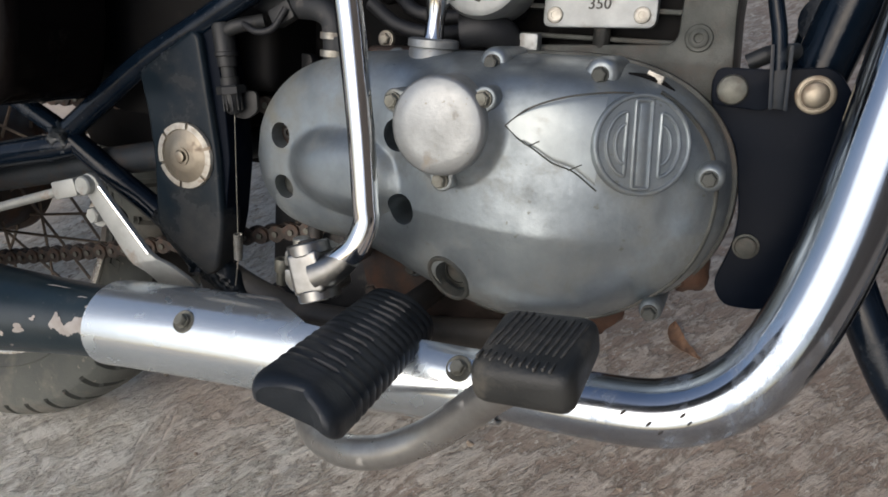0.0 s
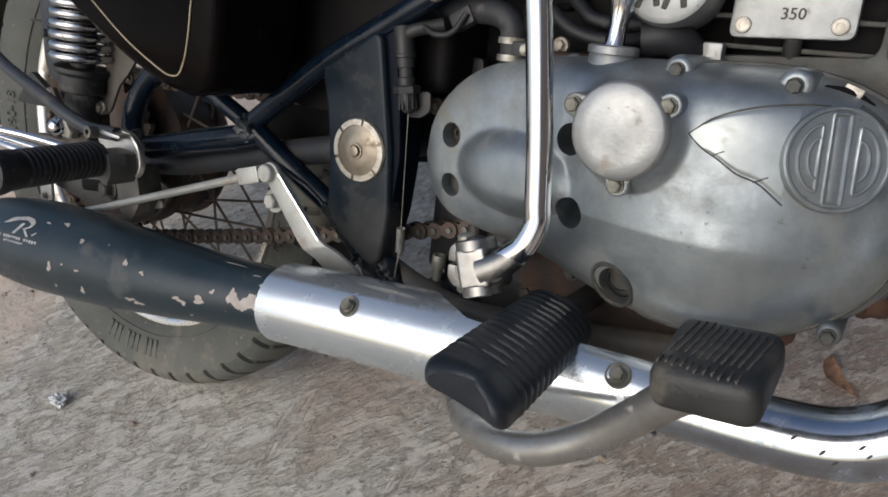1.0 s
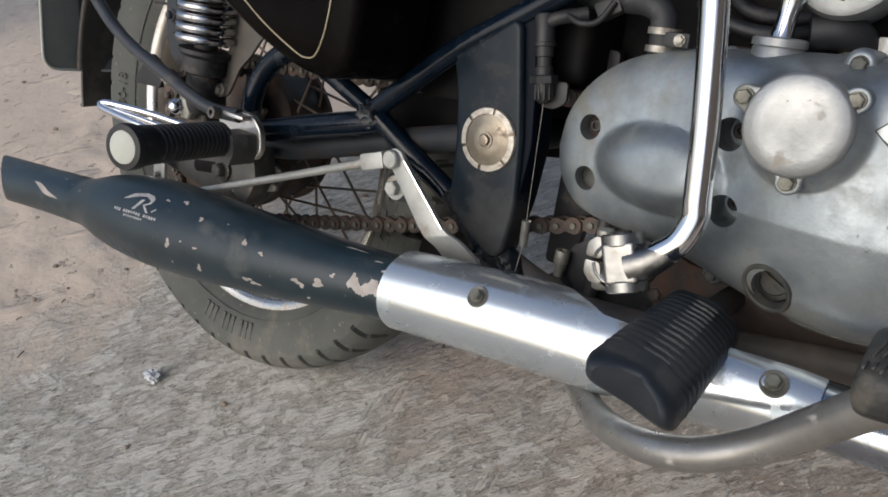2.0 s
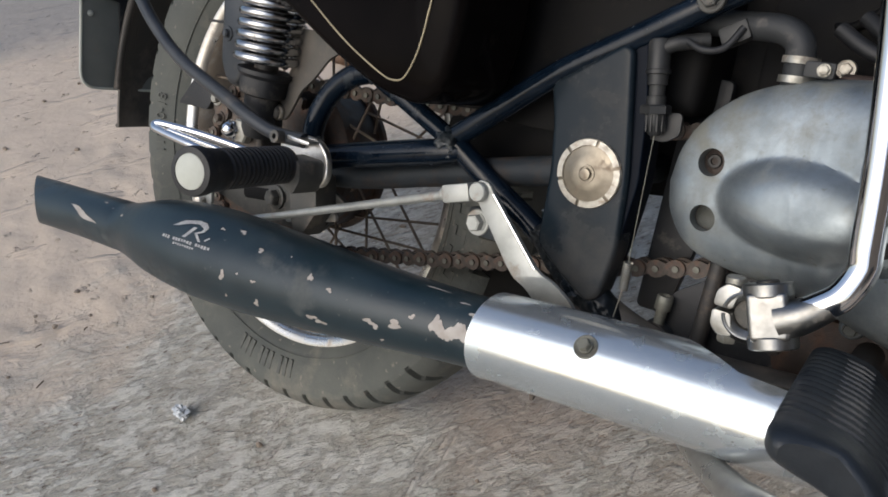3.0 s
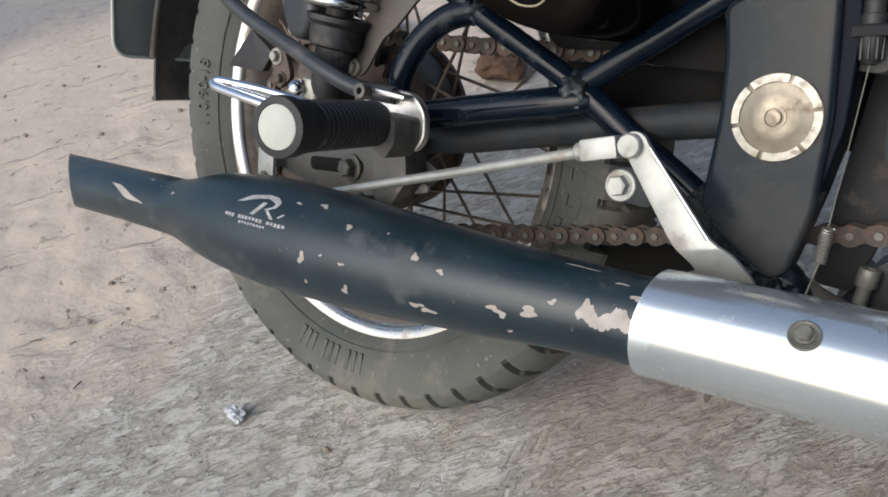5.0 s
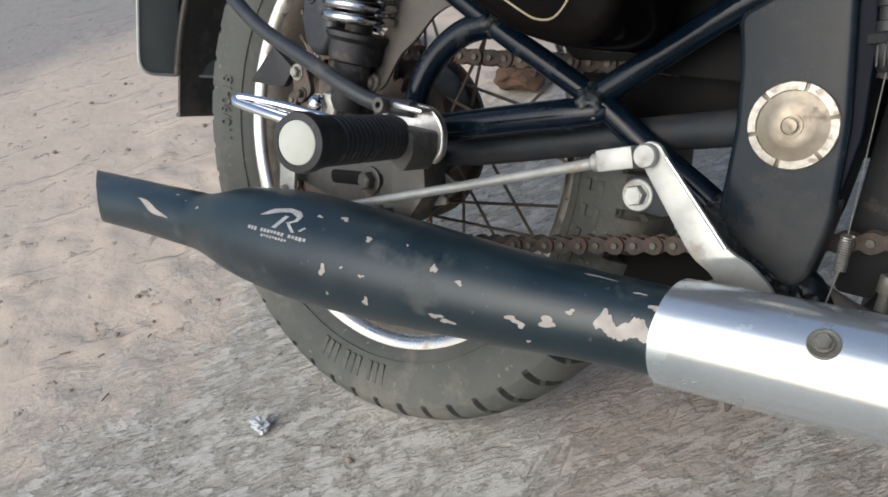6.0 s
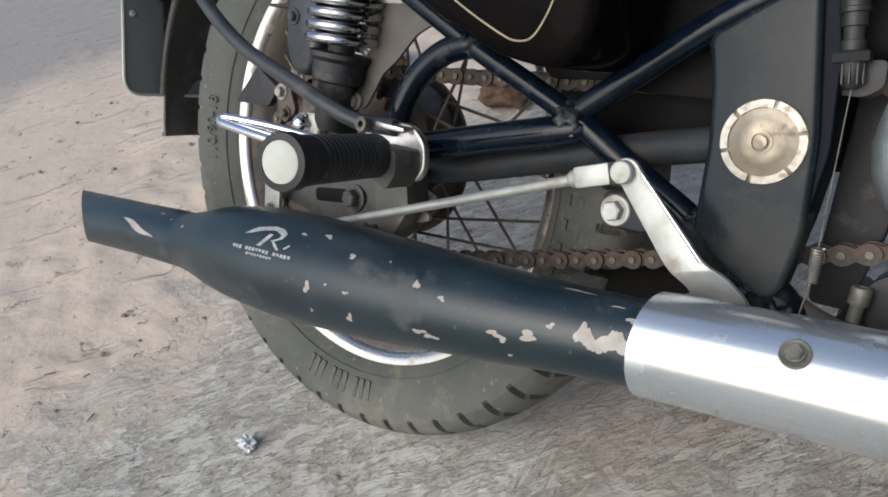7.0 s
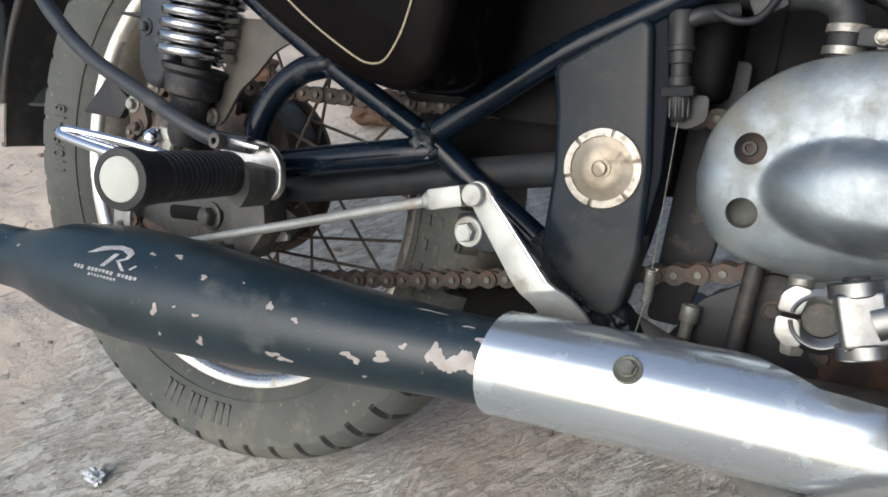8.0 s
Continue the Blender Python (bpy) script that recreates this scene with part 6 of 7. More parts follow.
def kick_starter():
    rod = bend([(0.604, -0.198, 0.3405), (0.614, -0.1975, 0.3485), (0.6225, -0.197, 0.3575), (0.6275, -0.195, 0.372), (0.6265, -0.195, 0.385), (0.6225, -0.195, 0.425), (0.615, -0.195, 0.48), (0.607, -0.195, 0.53), (0.60, -0.195, 0.60)], 8)
    bm = sweep(bmesh.new(), rod, 0.0082, 24)
    kick = part("kick_starter", bm, M_CHROME, bike, "chrome kick-start lever with a hinged clamp boss")
    axis = Vector((-0.33, 0.10, 0.94)).normalized()
    c = Vector((0.5905, -0.194, 0.3345))
    m = toward(c, axis)
    # a square forged block held between two round caps
    flat = m.inverted().to_3x3() @ Vector((0.12, -1, 0))
    turned = m @ Matrix.Rotation(math.atan2(flat.y, flat.x), 4, "Z")
    part("hinge_block", block((0.025, 0.0215, 0.027), turned, 0.0028, 3), M_KICK, kick)
    for low, high in ((0.0105, 0.0185), (-0.0185, -0.0110)):
        bm = lathe(bmesh.new(), [(low, 0.0128), (low + 0.0008, 0.0136), (high - 0.0008, 0.0136), (high, 0.0128), (high, 0.0095), (high - 0.0006, 0.0088), (high - 0.0006, 0.0)], c, axis, 40, False)
        part("hinge_cap", bm, M_KICK, kick, "", 30)
    part("hinge_pin", lathe(bmesh.new(), [(-0.019, 0.006), (0.0195, 0.006), (0.0202, 0.005)], c, axis, 24), M_DARK, kick)
    bm = bmesh.new()
    sweep(bm, bend([c + Vector((0.006, -0.003, 0.000)), c + Vector((0.016, -0.0035, 0.006)), c + Vector((0.027, -0.003, 0.016))]), list(np.linspace(0.0118, 0.0083, 17)), 24)
    part("rod_socket", bm, M_KICK, kick)
    # split clamp ring on the shaft behind, with its pinch bolt
    d = Vector((0.5735, -0.160, 0.3235))
    own = bmesh.new()
    rows_ = []
    for t in np.linspace(radians(-172), radians(172), 60):
        rows_.append([own.verts.new(d + Vector((r * math.cos(t), h, r * math.sin(t)))) for h, r in ((0.012, 0.0095), (-0.0085, 0.0095), (-0.012, 0.0128), (-0.0125, 0.0140), (-0.0105, 0.0172), (0.012, 0.0172))])
    for u, v in zip(rows_, rows_[1:]):
        for j in range(6):
            own.faces.new((u[j], u[(j + 1) % 6], v[(j + 1) % 6], v[j]))
    own.faces.new(rows_[0])
    own.faces.new(rows_[-1][::-1])
    part("clamp_ring", own, M_KICK, kick, "", 30)
    for up_ in (-1, 1):
        ear = plate(rounded([(-0.021, 0.0012 * up_), (-0.0095, 0.0012 * up_), (-0.006, 0.0155 * up_), (-0.015, 0.0165 * up_), (-0.0205, 0.011 * up_)][::up_], 0.0025), -0.0118, 0.0118, 0.0012, 2)
        part("clamp_ear", merge(None, ear, Matrix.Translation(d)), M_KICK, kick)
    part("clamp_bolt", lathe(bmesh.new(), [(0.0, 0.0062), (0.0042, 0.0062), (0.0052, 0.0052)], d + Vector((-0.0128, -0.002, 0.0152)), (-0.1, 0, 1), 24), M_STEEL, kick)
    part("clamp_nut", hexagon(bmesh.new(), d + Vector((-0.0110, -0.001, -0.0150)), (0.1, 0.0, -1), 0.0064, 0.0075), M_STEEL, kick)
    part("clamp_bridge", block((0.018, 0.026, 0.028), Matrix.Translation(d + Vector((0.0165, -0.016, 0.006))) @ Matrix.Rotation(-0.3, 4, "Y"), 0.005, 3), M_KICK, kick)
    part("kick_shaft", lathe(bmesh.new(), [(-0.005, 0.0092), (-0.004, 0.0096), (0.06, 0.0096)], d, (0, 1, 0), 24), M_DUSTY, kick)


kick_starter()


# ---- rests, pedals and brake linkage
def rubber_block(y0, y1, centre, half, ribs):
    """A foot-rest rubber along y: a ridge down its length, rolled cross ribs, a slit in each rib, a lobed end."""
    bm = bmesh.new()
    rings = []
    n, m = 260, 56
    for i in range(n + 1):
        u = i / n
        end = min(1.0, min(u / 0.06, (1 - u) / 0.03))
        k = 0.70 + 0.30 * math.sqrt(max(0.0, 1 - (1 - end) ** 2))
        cx, cz = centre(u)
        hw, hh = half(u)
        ring = []
        for a in np.linspace(0, 2 * math.pi, m, endpoint=False):
            c, s = math.cos(a), math.sin(a)
            x = hw * k * math.copysign(abs(c) ** 0.75, c)
            z = hh * k * math.copysign(abs(s) ** (0.85 if s > 0 else 0.5), s)
            if s > 0:
                z *= 1.0 + 0.13 * math.exp(-(((c - 0.18) / 0.3) ** 2)) - 0.10 * max(0.0, -c - 0.2)
            if 0.13 < u < 0.97 and s > -0.55:
                wave = (u * ribs - 0.45 * abs(c - 0.15) + 0.1 * math.sin(9 * u)) % 1.0
                roll = 0.045 * (1 - (2 * wave - 1) ** 2) - 0.025
                if -0.12 < c - 0.12 < 0.16 and s > 0 and wave < 0.22 and u < 0.93:
                    roll -= 0.13
                x *= 1 + roll * 0.8
                z *= 1 + roll * 1.2
            seam = math.exp(-(((c - 0.12) / 0.09) ** 2)) if s > 0 else 0.0
            lobe = max(0.0, 1 - u / 0.10) ** 1.5 * (0.0075 * max(0.0, -c) + 0.004 * max(0.0, c) - 0.002 * seam - 0.005 * max(0.0, -s))
            ring.append(bm.verts.new((cx + x, y0 + (y1 - y0) * u - lobe, cz + z - 0.28 * x)))
        rings.append(ring)
    for u, v in zip(rings, rings[1:]):
        for k in range(m):
            bm.faces.new((u[k], u[(k + 1) % m], v[(k + 1) % m], v[k]))
    bm.faces.new(rings[0][::-1])
    bm.faces.new(rings[-1])
    return bm


def foot_controls():
    bm = rubber_block(-0.297, -0.149, lambda u: (0.6455 - 0.012 * u, 0.3035 - 0.003 * u), lambda u: (0.0255 - 0.0015 * u, 0.0118 + 0.0008 * u), 17)
    rest = part("rider_foot_rest", bm, M_PEGRUB, bike, "ribbed black rubber rider foot rest", 30)
    part("rest_bar", sweep(bmesh.new(), [(0.636, -0.17, 0.303), (0.634, -0.10, 0.300), (0.634, 0.0, 0.298)], 0.009, 16), M_DARK, rest)
    # brake pedal
    lever = bend([(0.764, -0.276, 0.338), (0.745, -0.270, 0.328), (0.722, -0.258, 0.302), (0.700, -0.252, 0.279), (0.674, -0.250, 0.2605), (0.648, -0.245, 0.2495), (0.622, -0.230, 0.2405), (0.597, -0.206, 0.2315), (0.575, -0.178, 0.225), (0.55, -0.15, 0.226), (0.51, -0.12, 0.24)], 8)
    pedal = part("brake_pedal", sweep(bmesh.new(), lever, 0.0098, 24), M_LEVER, bike, "bent grey brake pedal tube with a ribbed rubber pad")
    m = Matrix.Translation((0.7585, -0.2730, 0.3465)) @ Matrix.Rotation(radians(-2), 4, "Z") @ Matrix.Rotation(radians(-6), 4, "Y") @ Matrix.Rotation(radians(11), 4, "X")
    pad = part("pedal_pad", block((0.0475, 0.053, 0.0225), m, 0.0092, 5), M_PADRUB, pedal, "worn ribbed rubber pad")
    random.seed(21)
    for length, y, rows_ in ((0.0062, -0.0195, 11), (0.030, 0.0035, 11)):
        rib = None
        for k in range(rows_):
            mm = m @ Matrix.Rotation(radians(-9), 4, "Z") @ Matrix.Translation((-0.0170 + 0.0034 * k, y + random.uniform(-0.0012, 0.0012), 0.0112 - 0.0003 * random.random()))
            if rib is None:
                rib = part("pad_rib", block((0.0012, length, 0.002), None, 0.0004, 1), M_PADRIB, pad)
            else:
                rib = again(rib)
            rib.matrix_basis = mm
    # brake arm, rod and clevis
    out = rounded([(0.352, 0.353), (0.358, 0.362), (0.367, 0.361), (0.373, 0.353), (0.419, 0.306), (0.433, 0.300), (0.446, 0.285), (0.452, 0.262), (0.420, 0.258), (0.416, 0.276), (0.411, 0.287), (0.396, 0.299)], 0.006)
    leaf = plate(out, -0.1585, -0.1535, 0.0012)
    bmesh.ops.bisect_plane(leaf, geom=list(leaf.verts) + list(leaf.edges) + list(leaf.faces), plane_co=(0.415, 0, 0.299), plane_no=(-0.35, 0, 1))
    for v in leaf.verts:
        v.co.y += 0.55 * max(0.0, 0.299 - v.co.z + 0.35 * (v.co.x - 0.415))
    arm = part("brake_arm", leaf, M_PALE, bike, "flat pale steel brake arm with a rod and clevis")
    part("arm_edge", sweep(bmesh.new(), [(0.3725, -0.1585, 0.353), (0.4185, -0.1585, 0.306)], 0.0012, 8), M_CHROME, arm)
    bm = lathe(bmesh.new(), [(-0.008, 0.0078), (0.003, 0.0078), (0.0042, 0.0068)], (0.3605, -0.160, 0.3525), (0, -1, 0), 28)
    part("clevis_pin", bm, M_PALE, arm)
    m = Matrix.Translation((0.340, -0.1555, 0.347)) @ Matrix.Rotation(radians(-16), 4, "Y")
    bm = block((0.026, 0.016, 0.0145), m, 0.002, 2)
    part("clevis", bm, M_PALE, arm)
    part("clevis_neck", lathe(bmesh.new(), [(0, 0.0062), (0.008, 0.0062), (0.010, 0.0045)], (0.329, -0.1525, 0.3435), (-1, 0, -0.31), 20), M_PALE, arm)
    part("brake_rod", sweep(bmesh.new(), bend([(0.33, -0.152, 0.3435), (0.19, -0.15, 0.2975), (0.09, -0.148, 0.2645), (0.04, -0.145, 0.25)]), 0.0040, 14), M_PALE, arm)
    part("lug_tab", plate(rounded([(0.338, 0.335), (0.36, 0.337), (0.378, 0.325), (0.372, 0.312), (0.343, 0.313)], 0.006), -0.139, -0.1345, 0.001), M_SWING, arm)
    bolt(arm, (0.3495, -0.139, 0.3235), 0.0073, 0.006, washer=1.5, name="stop_bolt", material=M_PALE)
    # passenger rest
    a, b = Vector((0.176, -0.196, 0.3385)), Vector((0.2045, -0.309, 0.3425))
    d = (b - a).normalized()
    l = (b - a).length
    prof = [(0.0, 0.0135), (0.001, 0.016)]
    for k in range(60):
        s = 0.004 + (l - 0.034) * k / 59
        prof.append((s, 0.0166 if k % 4 < 3 else 0.0146))
    prof += [(l - 0.028, 0.0166), (l - 0.022, 0.0170), (l - 0.016, 0.0172), (l - 0.010, 0.0188), (l - 0.003, 0.0192), (l, 0.0182), (l + 0.001, 0.0140), (l - 0.001, 0.0135)]
    peg = part("passenger_foot_rest", lathe(bmesh.new(), prof, a, d, 44), M_RUBBER, bike, "ribbed black rubber passenger rest with a white end cap", 28)
    part("end_cap", lathe(bmesh.new(), [(l - 0.002, 0.0136), (l + 0.0006, 0.0136), (l + 0.0012, 0.0125), (l + 0.0016, 0.0)], a, d, 40, False), M_WHITE, peg, "white plastic end cap")
    bm = plate(rounded([(0.166, 0.346), (0.197, 0.345), (0.1985, 0.328), (0.190, 0.314), (0.172, 0.322)], 0.004), -0.198, -0.168, 0.002, 2)
    part("peg_clevis", bm, M_DUSTY, peg)
    part("clevis_rivet", lathe(bmesh.new(), [(0, 0.0055), (0.0015, 0.005), (0.002, 0.0)], (0.1865, -0.198, 0.334), (0.1, -1, 0), 20, False), M_STEEL, peg)
    out = rounded([(0.134, 0.3535), (0.150, 0.364), (0.188, 0.362), (0.201, 0.350), (0.203, 0.330), (0.194, 0.318), (0.150, 0.325)], 0.008)
    part("peg_bracket", plate(out, -0.170, -0.163, 0.002, 3), M_ALLOY, peg, "bright chrome peg bracket")
    part("bracket_fold", block((0.030, 0.014, 0.004), Matrix.Translation((0.174, -0.175, 0.3595)) @ Matrix.Rotation(0.08, 4, "Y"), 0.0015), M_ALLOY, peg)
    part("bracket_eye", ring_of(bmesh.new(), [(-0.006, 0.0026), (-0.006, 0.0058), (0.006, 0.0058), (0.006, 0.0026)], (0.150, -0.183, 0.3585), (0, -1, 0.1), 24), M_DUSTY, peg)
    # chrome guard loop behind the rest
    loop = bend([(0.15, -0.19, 0.338), (0.085, -0.212, 0.3475), (0.045, -0.2295, 0.3515), (0.034, -0.2335, 0.3512), (0.0345, -0.2365, 0.3485), (0.047, -0.2375, 0.3465), (0.10, -0.234, 0.3405), (0.155, -0.22, 0.331)], 8)
    lp = part("chrome_loop", sweep(bmesh.new(), loop, 0.0036, 14), M_CHROME, bike, "bent chrome rod loop behind the passenger rest")
    part("inner_rod", sweep(bmesh.new(), [(0.052, -0.232, 0.3475), (0.15, -0.205, 0.334)], 0.0028, 12), M_CHROME, lp)
    # brake-light switch with wire and spring
    m0 = Vector((0.4715, -0.119, 0.421))
    up = Vector((-0.14, 0, 1)).normalized()
    bm = lathe(bmesh.new(), [(-0.006, 0.0032), (-0.004, 0.0052), (0.004, 0.0068), (0.010, 0.0072), (0.0105, 0.0092), (0.013, 0.0092), (0.0135, 0.0068), (0.021, 0.0068), (0.0215, 0.0056), (0.0285, 0.0056),
                             (0.029, 0.0070), (0.036, 0.0072), (0.0365, 0.0086), (0.039, 0.0086), (0.0395, 0.0078), (0.058, 0.0078), (0.060, 0.0068)], m0, up, 28)
    sw = part("brake_light_switch", bm, M_PLASTIC, bike, "dark plastic brake-light switch with wire and spring")
    part("switch_elbow", sweep(bmesh.new(), bend([m0 + up * 0.052, m0 + up * 0.058 + Vector((0.012, 0, 0)), m0 + up * 0.06 + Vector((0.03, 0.01, 0.003))]), 0.0052, 14), M_PLASTIC, sw)
    part("wire_plug", block((0.020, 0.012, 0.014), Matrix.Translation(m0 + Vector((0.038, 0.012, 0.068))) @ Matrix.Rotation(-0.5, 4, "Y"), 0.003), M_PLASTIC, sw)
    tube(sw, [m0 + Vector((0.01, 0.0, 0.06)), m0 + Vector((0.024, -0.003, 0.055)), m0 + Vector((0.036, 0.0, 0.058)), m0 + Vector((0.044, 0.005, 0.072))], 0.0024, M_RUBBER, "wire")
    part("switch_bracket", plate(rounded([(0.459, 0.431), (0.487, 0.433), (0.488, 0.4175), (0.478, 0.411), (0.459, 0.412)], 0.004), -0.112, -0.1085, 0.0008), M_PLASTIC, sw)
    part("switch_nut", hexagon(bmesh.new(), m0 + up * 0.0092, up, 0.0108, 0.0062), M_PLASTIC, sw)
    for k in range(10):
        a = 2 * math.pi * k / 10
        own = block((0.0016, 0.0016, 0.012), toward(m0 + up * 0.0025, up) @ Matrix.Translation((0.0066 * math.cos(a), 0.0066 * math.sin(a), 0)), 0.0004, 1)
        part("collar_rib", own, M_PLASTIC, sw)
    part("pull_wire", sweep(bmesh.new(), [(0.4725, -0.119, 0.418), (0.4735, -0.120, 0.322)], 0.0004, 8), M_DULLBOLT, sw)
    helix = [(0.4735 + 0.003 * math.cos(t), -0.12 + 0.003 * math.sin(t), 0.322 - 0.021 * t / 88) for t in np.linspace(0, 88, 180)]
    part("pull_spring", sweep(bmesh.new(), helix, 0.0008, 6), M_STEEL, sw)
    part("pull_wire", sweep(bmesh.new(), [(0.4735, -0.12, 0.302), (0.470, -0.121, 0.274)], 0.0006, 8), M_STEEL, sw)
    # stand stop bolt and stand
    bm = lathe(bmesh.new(), [(-0.04, 0.0042), (0.0, 0.0042), (0.0, 0.0062), (0.010, 0.0062), (0.011, 0.0056), (0.011, 0.0034), (0.006, 0.0032)], (0.497, -0.095, 0.288), (0.05, 0, 1), 24)
    lathe(bm, [(-0.022, 0.0080), (-0.014, 0.0080)], (0.497, -0.095, 0.288), (0.05, 0, 1), 6)
    part("stop_screw", bm, M_DULLBOLT, bike, "socket-headed stop screw under the frame")
    bm = sweep(bmesh.new(), bend([(0.50, -0.085, 0.262), (0.47, -0.09, 0.235), (0.40, -0.085, 0.215), (0.33, -0.07, 0.205)]), 0.0125, 18)
    part("centre_stand", bm, M_SWING, bike, "folded centre stand of dusty black tube")
    # Near-black sheet added to fill the dark gap below the chain.
    part("under_chain_sheet", plate(rounded([(0.24, 0.252), (0.29, 0.262), (0.345, 0.273), (0.372, 0.292), (0.382, 0.256), (0.352, 0.238), (0.30, 0.215), (0.24, 0.215)], 0.008), -0.034, -0.024, 0.002), M_VOID, bike, "near-black sheet filling the dark gap below the chain")
    part("stand_cross_tube", sweep(bmesh.new(), [(0.495, -0.10, 0.262), (0.495, 0.1, 0.262)], 0.015, 20), M_SWING, bike, "dark cross tube of the frame")
    # side stand on the far side, holding the bike up
    foot = BIKE.inverted() @ Vector((0.46, 0.395, 0.012))
    leg = sweep(bmesh.new(), bend([(0.47, 0.10, 0.262), (0.465, 0.13, 0.21), tuple(foot + Vector((0, -0.004, 0.01)))]), 0.010, 16)
    ss_ = part("side_stand", leg, M_DARK, bike, "steel side stand on the far side")
    own = block((0.06, 0.05, 0.010), BIKE.inverted() @ Matrix.Translation((0.46, 0.397, 0.006)), 0.003)
    part("stand_foot", own, M_DARK, ss_)
    # front wheel, guard and fork beyond the engine: unseen, added as dark reflections for chrome
    hub = Vector((1.36, 0.008, 0.318))
    rim = ring_of(bmesh.new(), [(-0.026, 0.236), (-0.028, 0.229), (-0.02, 0.224), (0.02, 0.224), (0.028, 0.229), (0.026, 0.236), (0.0, 0.228)], hub, (0, -1, 0), 72)
    front = part("front_wheel", rim, M_RIM, bike, "front wheel with a dusty black tyre, added out of view")
    part("tyre", ring_of(bmesh.new(), [(0.046 * math.cos(a), 0.275 + 0.0465 * math.sin(a)) for a in np.linspace(0, 2 * math.pi, 20, endpoint=False)], hub, (0, -1, 0), 72), M_RUBBER, front)
    part("wheel_hub", lathe(bmesh.new(), [(-0.07, 0.02), (-0.06, 0.075), (0.06, 0.075), (0.07, 0.02)], hub, (0, -1, 0), 32), M_CAST, front)
    spoke = None
    for k in range(20):
        if spoke is None:
            spoke = part("spoke", sweep(bmesh.new(), [(0.07, 0, 0), (0.227, 0, 0)], 0.0017, 6), M_SPOKE, front)
            spoke.matrix_basis = Matrix.Translation(hub)
        else:
            again(spoke).matrix_basis = Matrix.Translation(hub) @ Matrix.Rotation(2 * math.pi * k / 20, 4, "Y")
    guard = bmesh.new()
    arc = [[guard.verts.new(hub + Vector(((0.352 - 0.02 * u * u) * math.cos(a), 0.066 * u, (0.352 - 0.02 * u * u) * math.sin(a)))) for u in np.linspace(-1, 1, 9)] for a in np.linspace(radians(25), radians(205), 36)]
    for u, v in zip(arc, arc[1:]):
        for j in range(8):
            guard.faces.new((u[j], u[j + 1], v[j + 1], v[j]))
    bmesh.ops.solidify(guard, geom=list(guard.faces), thickness=0.0025)
    part("front_mudguard", guard, M_PANEL, bike, "gloss black front mudguard, added out of view")
    for y in (-0.088, 0.104):
        part("fork_leg", sweep(bmesh.new(), [(1.37, y, 0.30), (1.17, y, 0.78)], 0.024, 24), M_BLACK, bike, "black front fork leg, added out of view")
    # front frame
    fr2 = part("front_down_tube", sweep(bmesh.new(), bend([(0.851, -0.075, 0.43), (0.863, -0.075, 0.476), (0.8765, -0.075, 0.53), (0.896, -0.075, 0.60)]), 0.0165, 22), M_BLACK, bike, "gloss black front down tube")
    part("cross_tube", sweep(bmesh.new(), [(0.862, -0.03, 0.505), (0.905, 0.09, 0.50)], 0.016, 20), M_BLACK, fr2)
    part("far_down_tube", sweep(bmesh.new(), [(0.853, 0.05, 0.43), (0.88, 0.05, 0.60)], 0.013, 18), M_BLACK, fr2)
    part("crash_bar", sweep(bmesh.new(), bend([(0.872, -0.06, 0.43), (0.893, -0.085, 0.375), (0.912, -0.10, 0.335), (0.945, -0.11, 0.285), (0.99, -0.11, 0.25)]), 0.0125, 20), M_BLACK, fr2)


foot_controls()


# ---- loose things on the ground
def lump(name, at, size, material, label, category, seed, rough=0.35, flat=0.7, group=""):
    bm = bmesh.new()
    bmesh.ops.create_icosphere(bm, subdivisions=4, radius=1.0)
    for v in bm.verts:
        p = v.co.copy()
        k = 1 + rough * noise.noise(p * 1.3 + Vector((seed, 0, 0))) + rough * 0.5 * noise.noise(p * 3.5 + Vector((0, seed, 0)))
        v.co = Vector((p.x * size[0], p.y * size[1], p.z * size[2] * flat)) * k
    low = min(v.co.z for v in bm.verts)
    for v in bm.verts:
        v.co.z -= low + size[2] * 0.12
    ob = link_mesh(name, bm, material, smooth=30)
    ob.location = at
    tagged(ob, label, category, group)
    return ob


# a scrap of crumpled foil
def foil_scrap():
    bm = bmesh.new()
    bmesh.ops.create_icosphere(bm, subdivisions=3, radius=1.0)
    for v in bm.verts:
        p = v.co.copy()
        k = 0.75 + 0.65 * abs(noise.noise(p * 2.3)) + 0.5 * noise.noise(p * 5.1 + Vector((3, 1, 0)))
        v.co = Vector((p.x * 0.0135, p.y * 0.010, p.z * 0.0085)) * k
    low = min(v.co.z for v in bm.verts)
    for v in bm.verts:
        v.co.z -= low
    ob = link_mesh("foil_scrap", bm, M_FOIL, smooth=5)
    ob.location = (-0.112, -0.112, 0.0)
    tagged(ob, "small crumpled scrap of silver foil on the ground", "litter")


foil_scrap()
lump("stone", (-0.30, 0.76, 0.0), (0.055, 0.05, 0.045), M_STONE, "rough reddish-brown stone lying on the ground", "stone", 3)
lump("stone", (-0.72, 0.86, 0.0), (0.05, 0.04, 0.04), M_STONE, "small reddish-brown stone on the sand", "stone", 8)
random.seed(11)
for k in range(46):
    x, y = random.uniform(-1.6, -0.2), random.uniform(-0.35, 1.0)
    s = random.uniform(0.002, 0.0055)
    lump("pebble", (x, y, 0.001), (s * random.uniform(1, 1.8), s, s), M_PEBBLE, "tiny tan pebble on the sand", "pebble", k, group="pebbles on the sand")
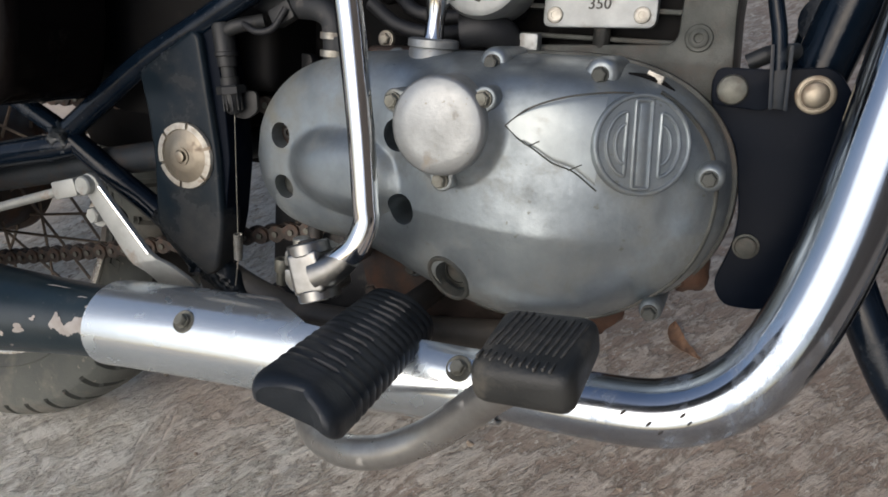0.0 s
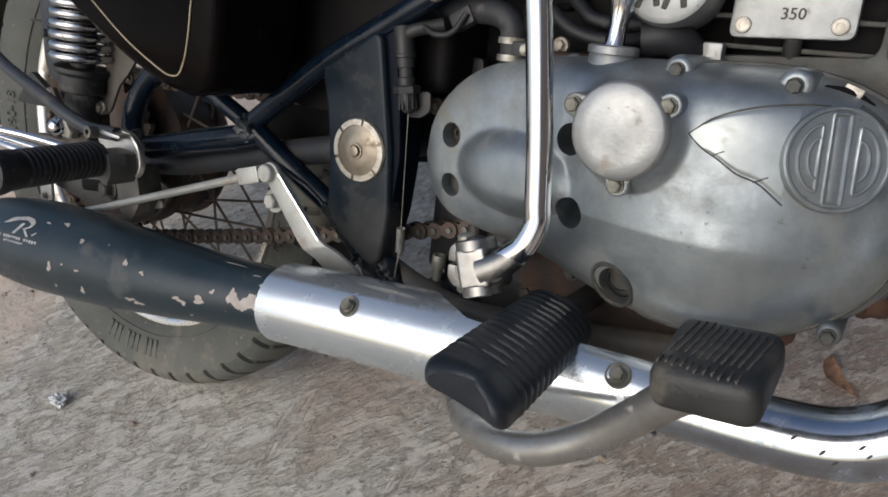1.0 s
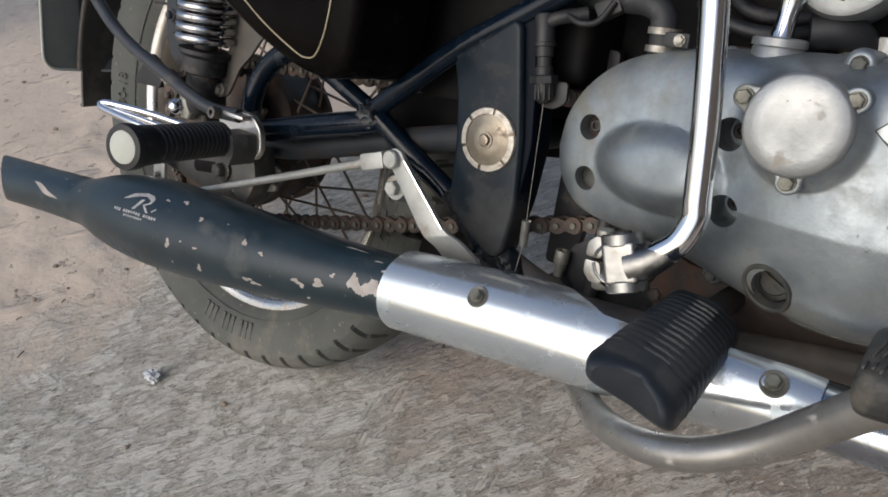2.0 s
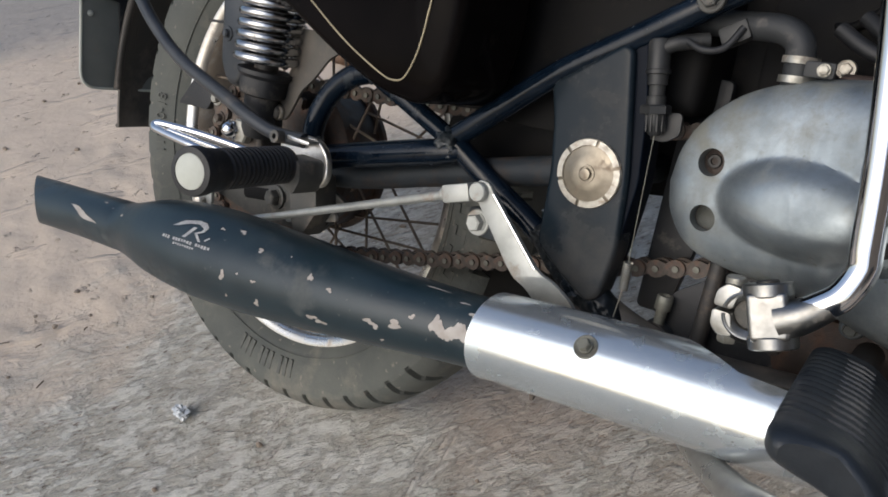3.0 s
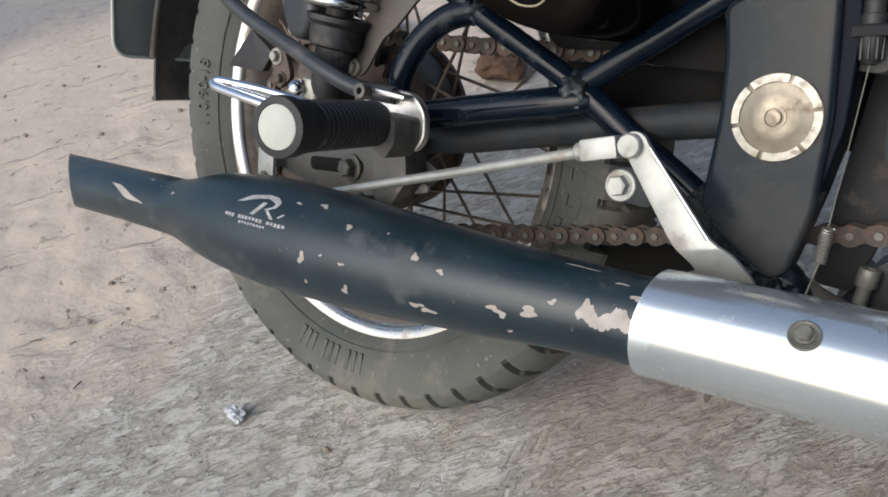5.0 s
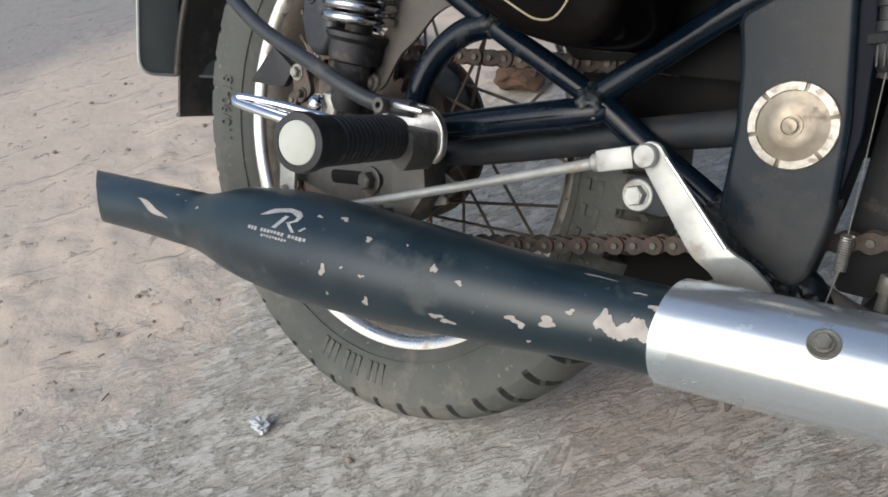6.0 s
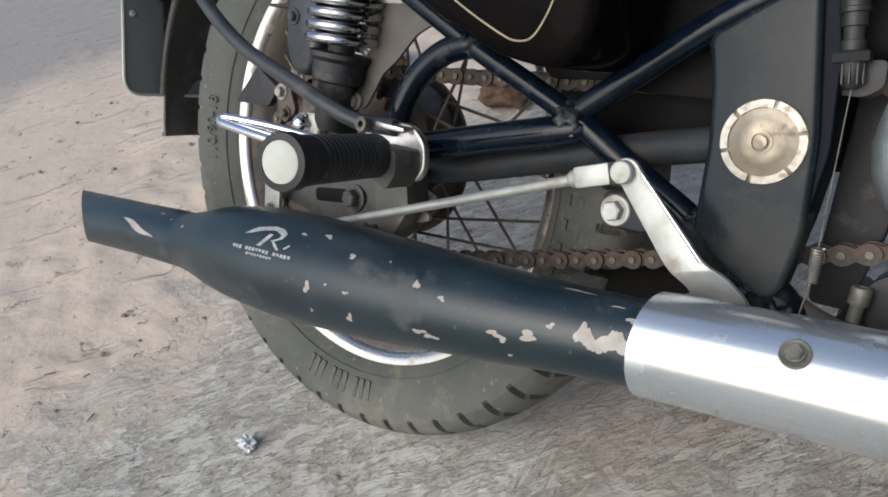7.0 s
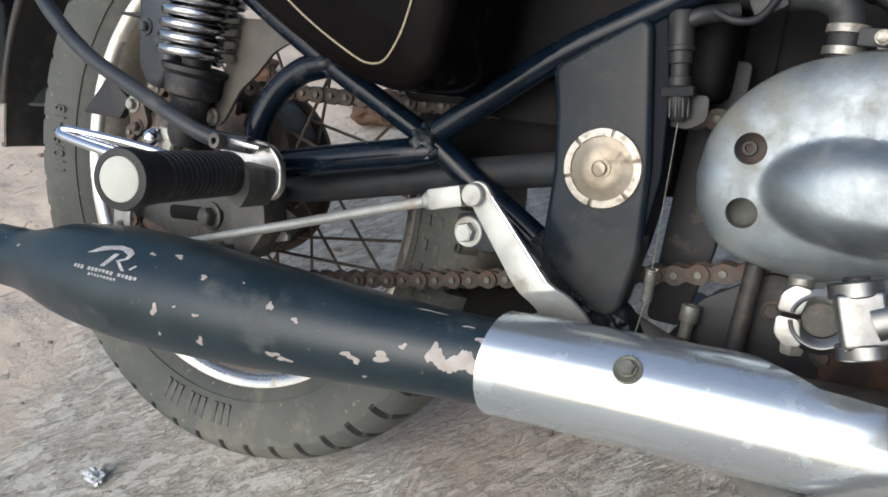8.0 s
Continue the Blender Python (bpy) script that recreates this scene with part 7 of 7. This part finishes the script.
for k in range(22):
    x, y = random.uniform(-0.2, 0.9), random.uniform(-0.25, 0.7)
    s = random.uniform(0.0015, 0.0035)
    lump("pebble", (x, y, 0.0), (s * random.uniform(1, 1.8), s, s), M_PEBBLE, "tiny tan pebble on the concrete", "pebble", 60 + k, group="pebbles on the concrete")


def twig(x0, y0, x1, y1, seed):
    bm = sweep(bmesh.new(), bend([(x0, y0, 0.004), ((x0 + x1) / 2 + 0.001 * math.sin(seed), (y0 + y1) / 2, 0.0048), (x1, y1, 0.004)], 4), 0.0011, 7)
    ob = link_mesh("twig", bm, M_TWIG)
    tagged(ob, "short dark dry twig lying on the sand", "twig", "twigs on the sand")


for k, ends in enumerate(((-0.573, -0.189, -0.559, -0.177), (-0.537, -0.184, -0.523, -0.172), (-0.371, -0.2, -0.375, -0.186), (-0.464, -0.155, -0.461, -0.145), (-0.423, -0.09, -0.424, -0.082))):
    twig(*ends, k)
for k, (x, y, s) in enumerate(((-0.535, -0.04, 0.0052), (-0.544, -0.115, 0.0042), (-0.386, 0.019, 0.004), (-0.449, -0.063, 0.0034), (-0.511, -0.24, 0.0028), (-0.441, -0.213, 0.003))):
    lump("earth_clod", (x, y, 0.002), (s * 1.05, s * 0.75, s * 0.6), M_CLOD, "small dark clod of earth on the sand", "clod", 90 + k, 0.5, group="clods on the sand")


def dry_leaf():
    """A curled leaf: a broad end that narrows along a bent midrib, its rims lifted off the ground."""
    rib = bend([(0.7855, 0.350, 0.004), (0.7875, 0.334, 0.006), (0.7945, 0.321, 0.005), (0.807, 0.313, 0.004), (0.822, 0.304, 0.0035)], 8)
    n = len(rib)
    bm = bmesh.new()
    rows_ = []
    for k, c in enumerate(rib):
        way = Vector(rib[min(k + 1, n - 1)]) - Vector(rib[max(k - 1, 0)])
        side = Vector((-way.y, way.x, 0)).normalized()
        u = k / (n - 1)
        wide = 0.0085 * math.sin(math.pi * (0.06 + 0.94 * (1 - u)) ** 1.4) ** 0.8 + 0.0006
        rows_.append([bm.verts.new(Vector(c) + side * (wide * v) + Vector((0, 0, 0.005 * v * v * (1 - u) + 0.0008 * math.sin(30 * u + 3 * v)))) for v in np.linspace(-1, 1, 9)])
    for a, b in zip(rows_, rows_[1:]):
        for j in range(8):
            bm.faces.new((a[j], b[j], b[j + 1], a[j + 1]))
    bmesh.ops.recalc_face_normals(bm, faces=bm.faces)
    bmesh.ops.solidify(bm, geom=list(bm.faces), thickness=0.0005)
    zmin = min(v.co.z for v in bm.verts)
    for v in bm.verts:
        v.co.z += 0.0006 - zmin
    tagged(link_mesh("dry_leaf", bm, M_LEAF, smooth=60), "curled dry brown leaf lying on the concrete", "leaf")


dry_leaf()
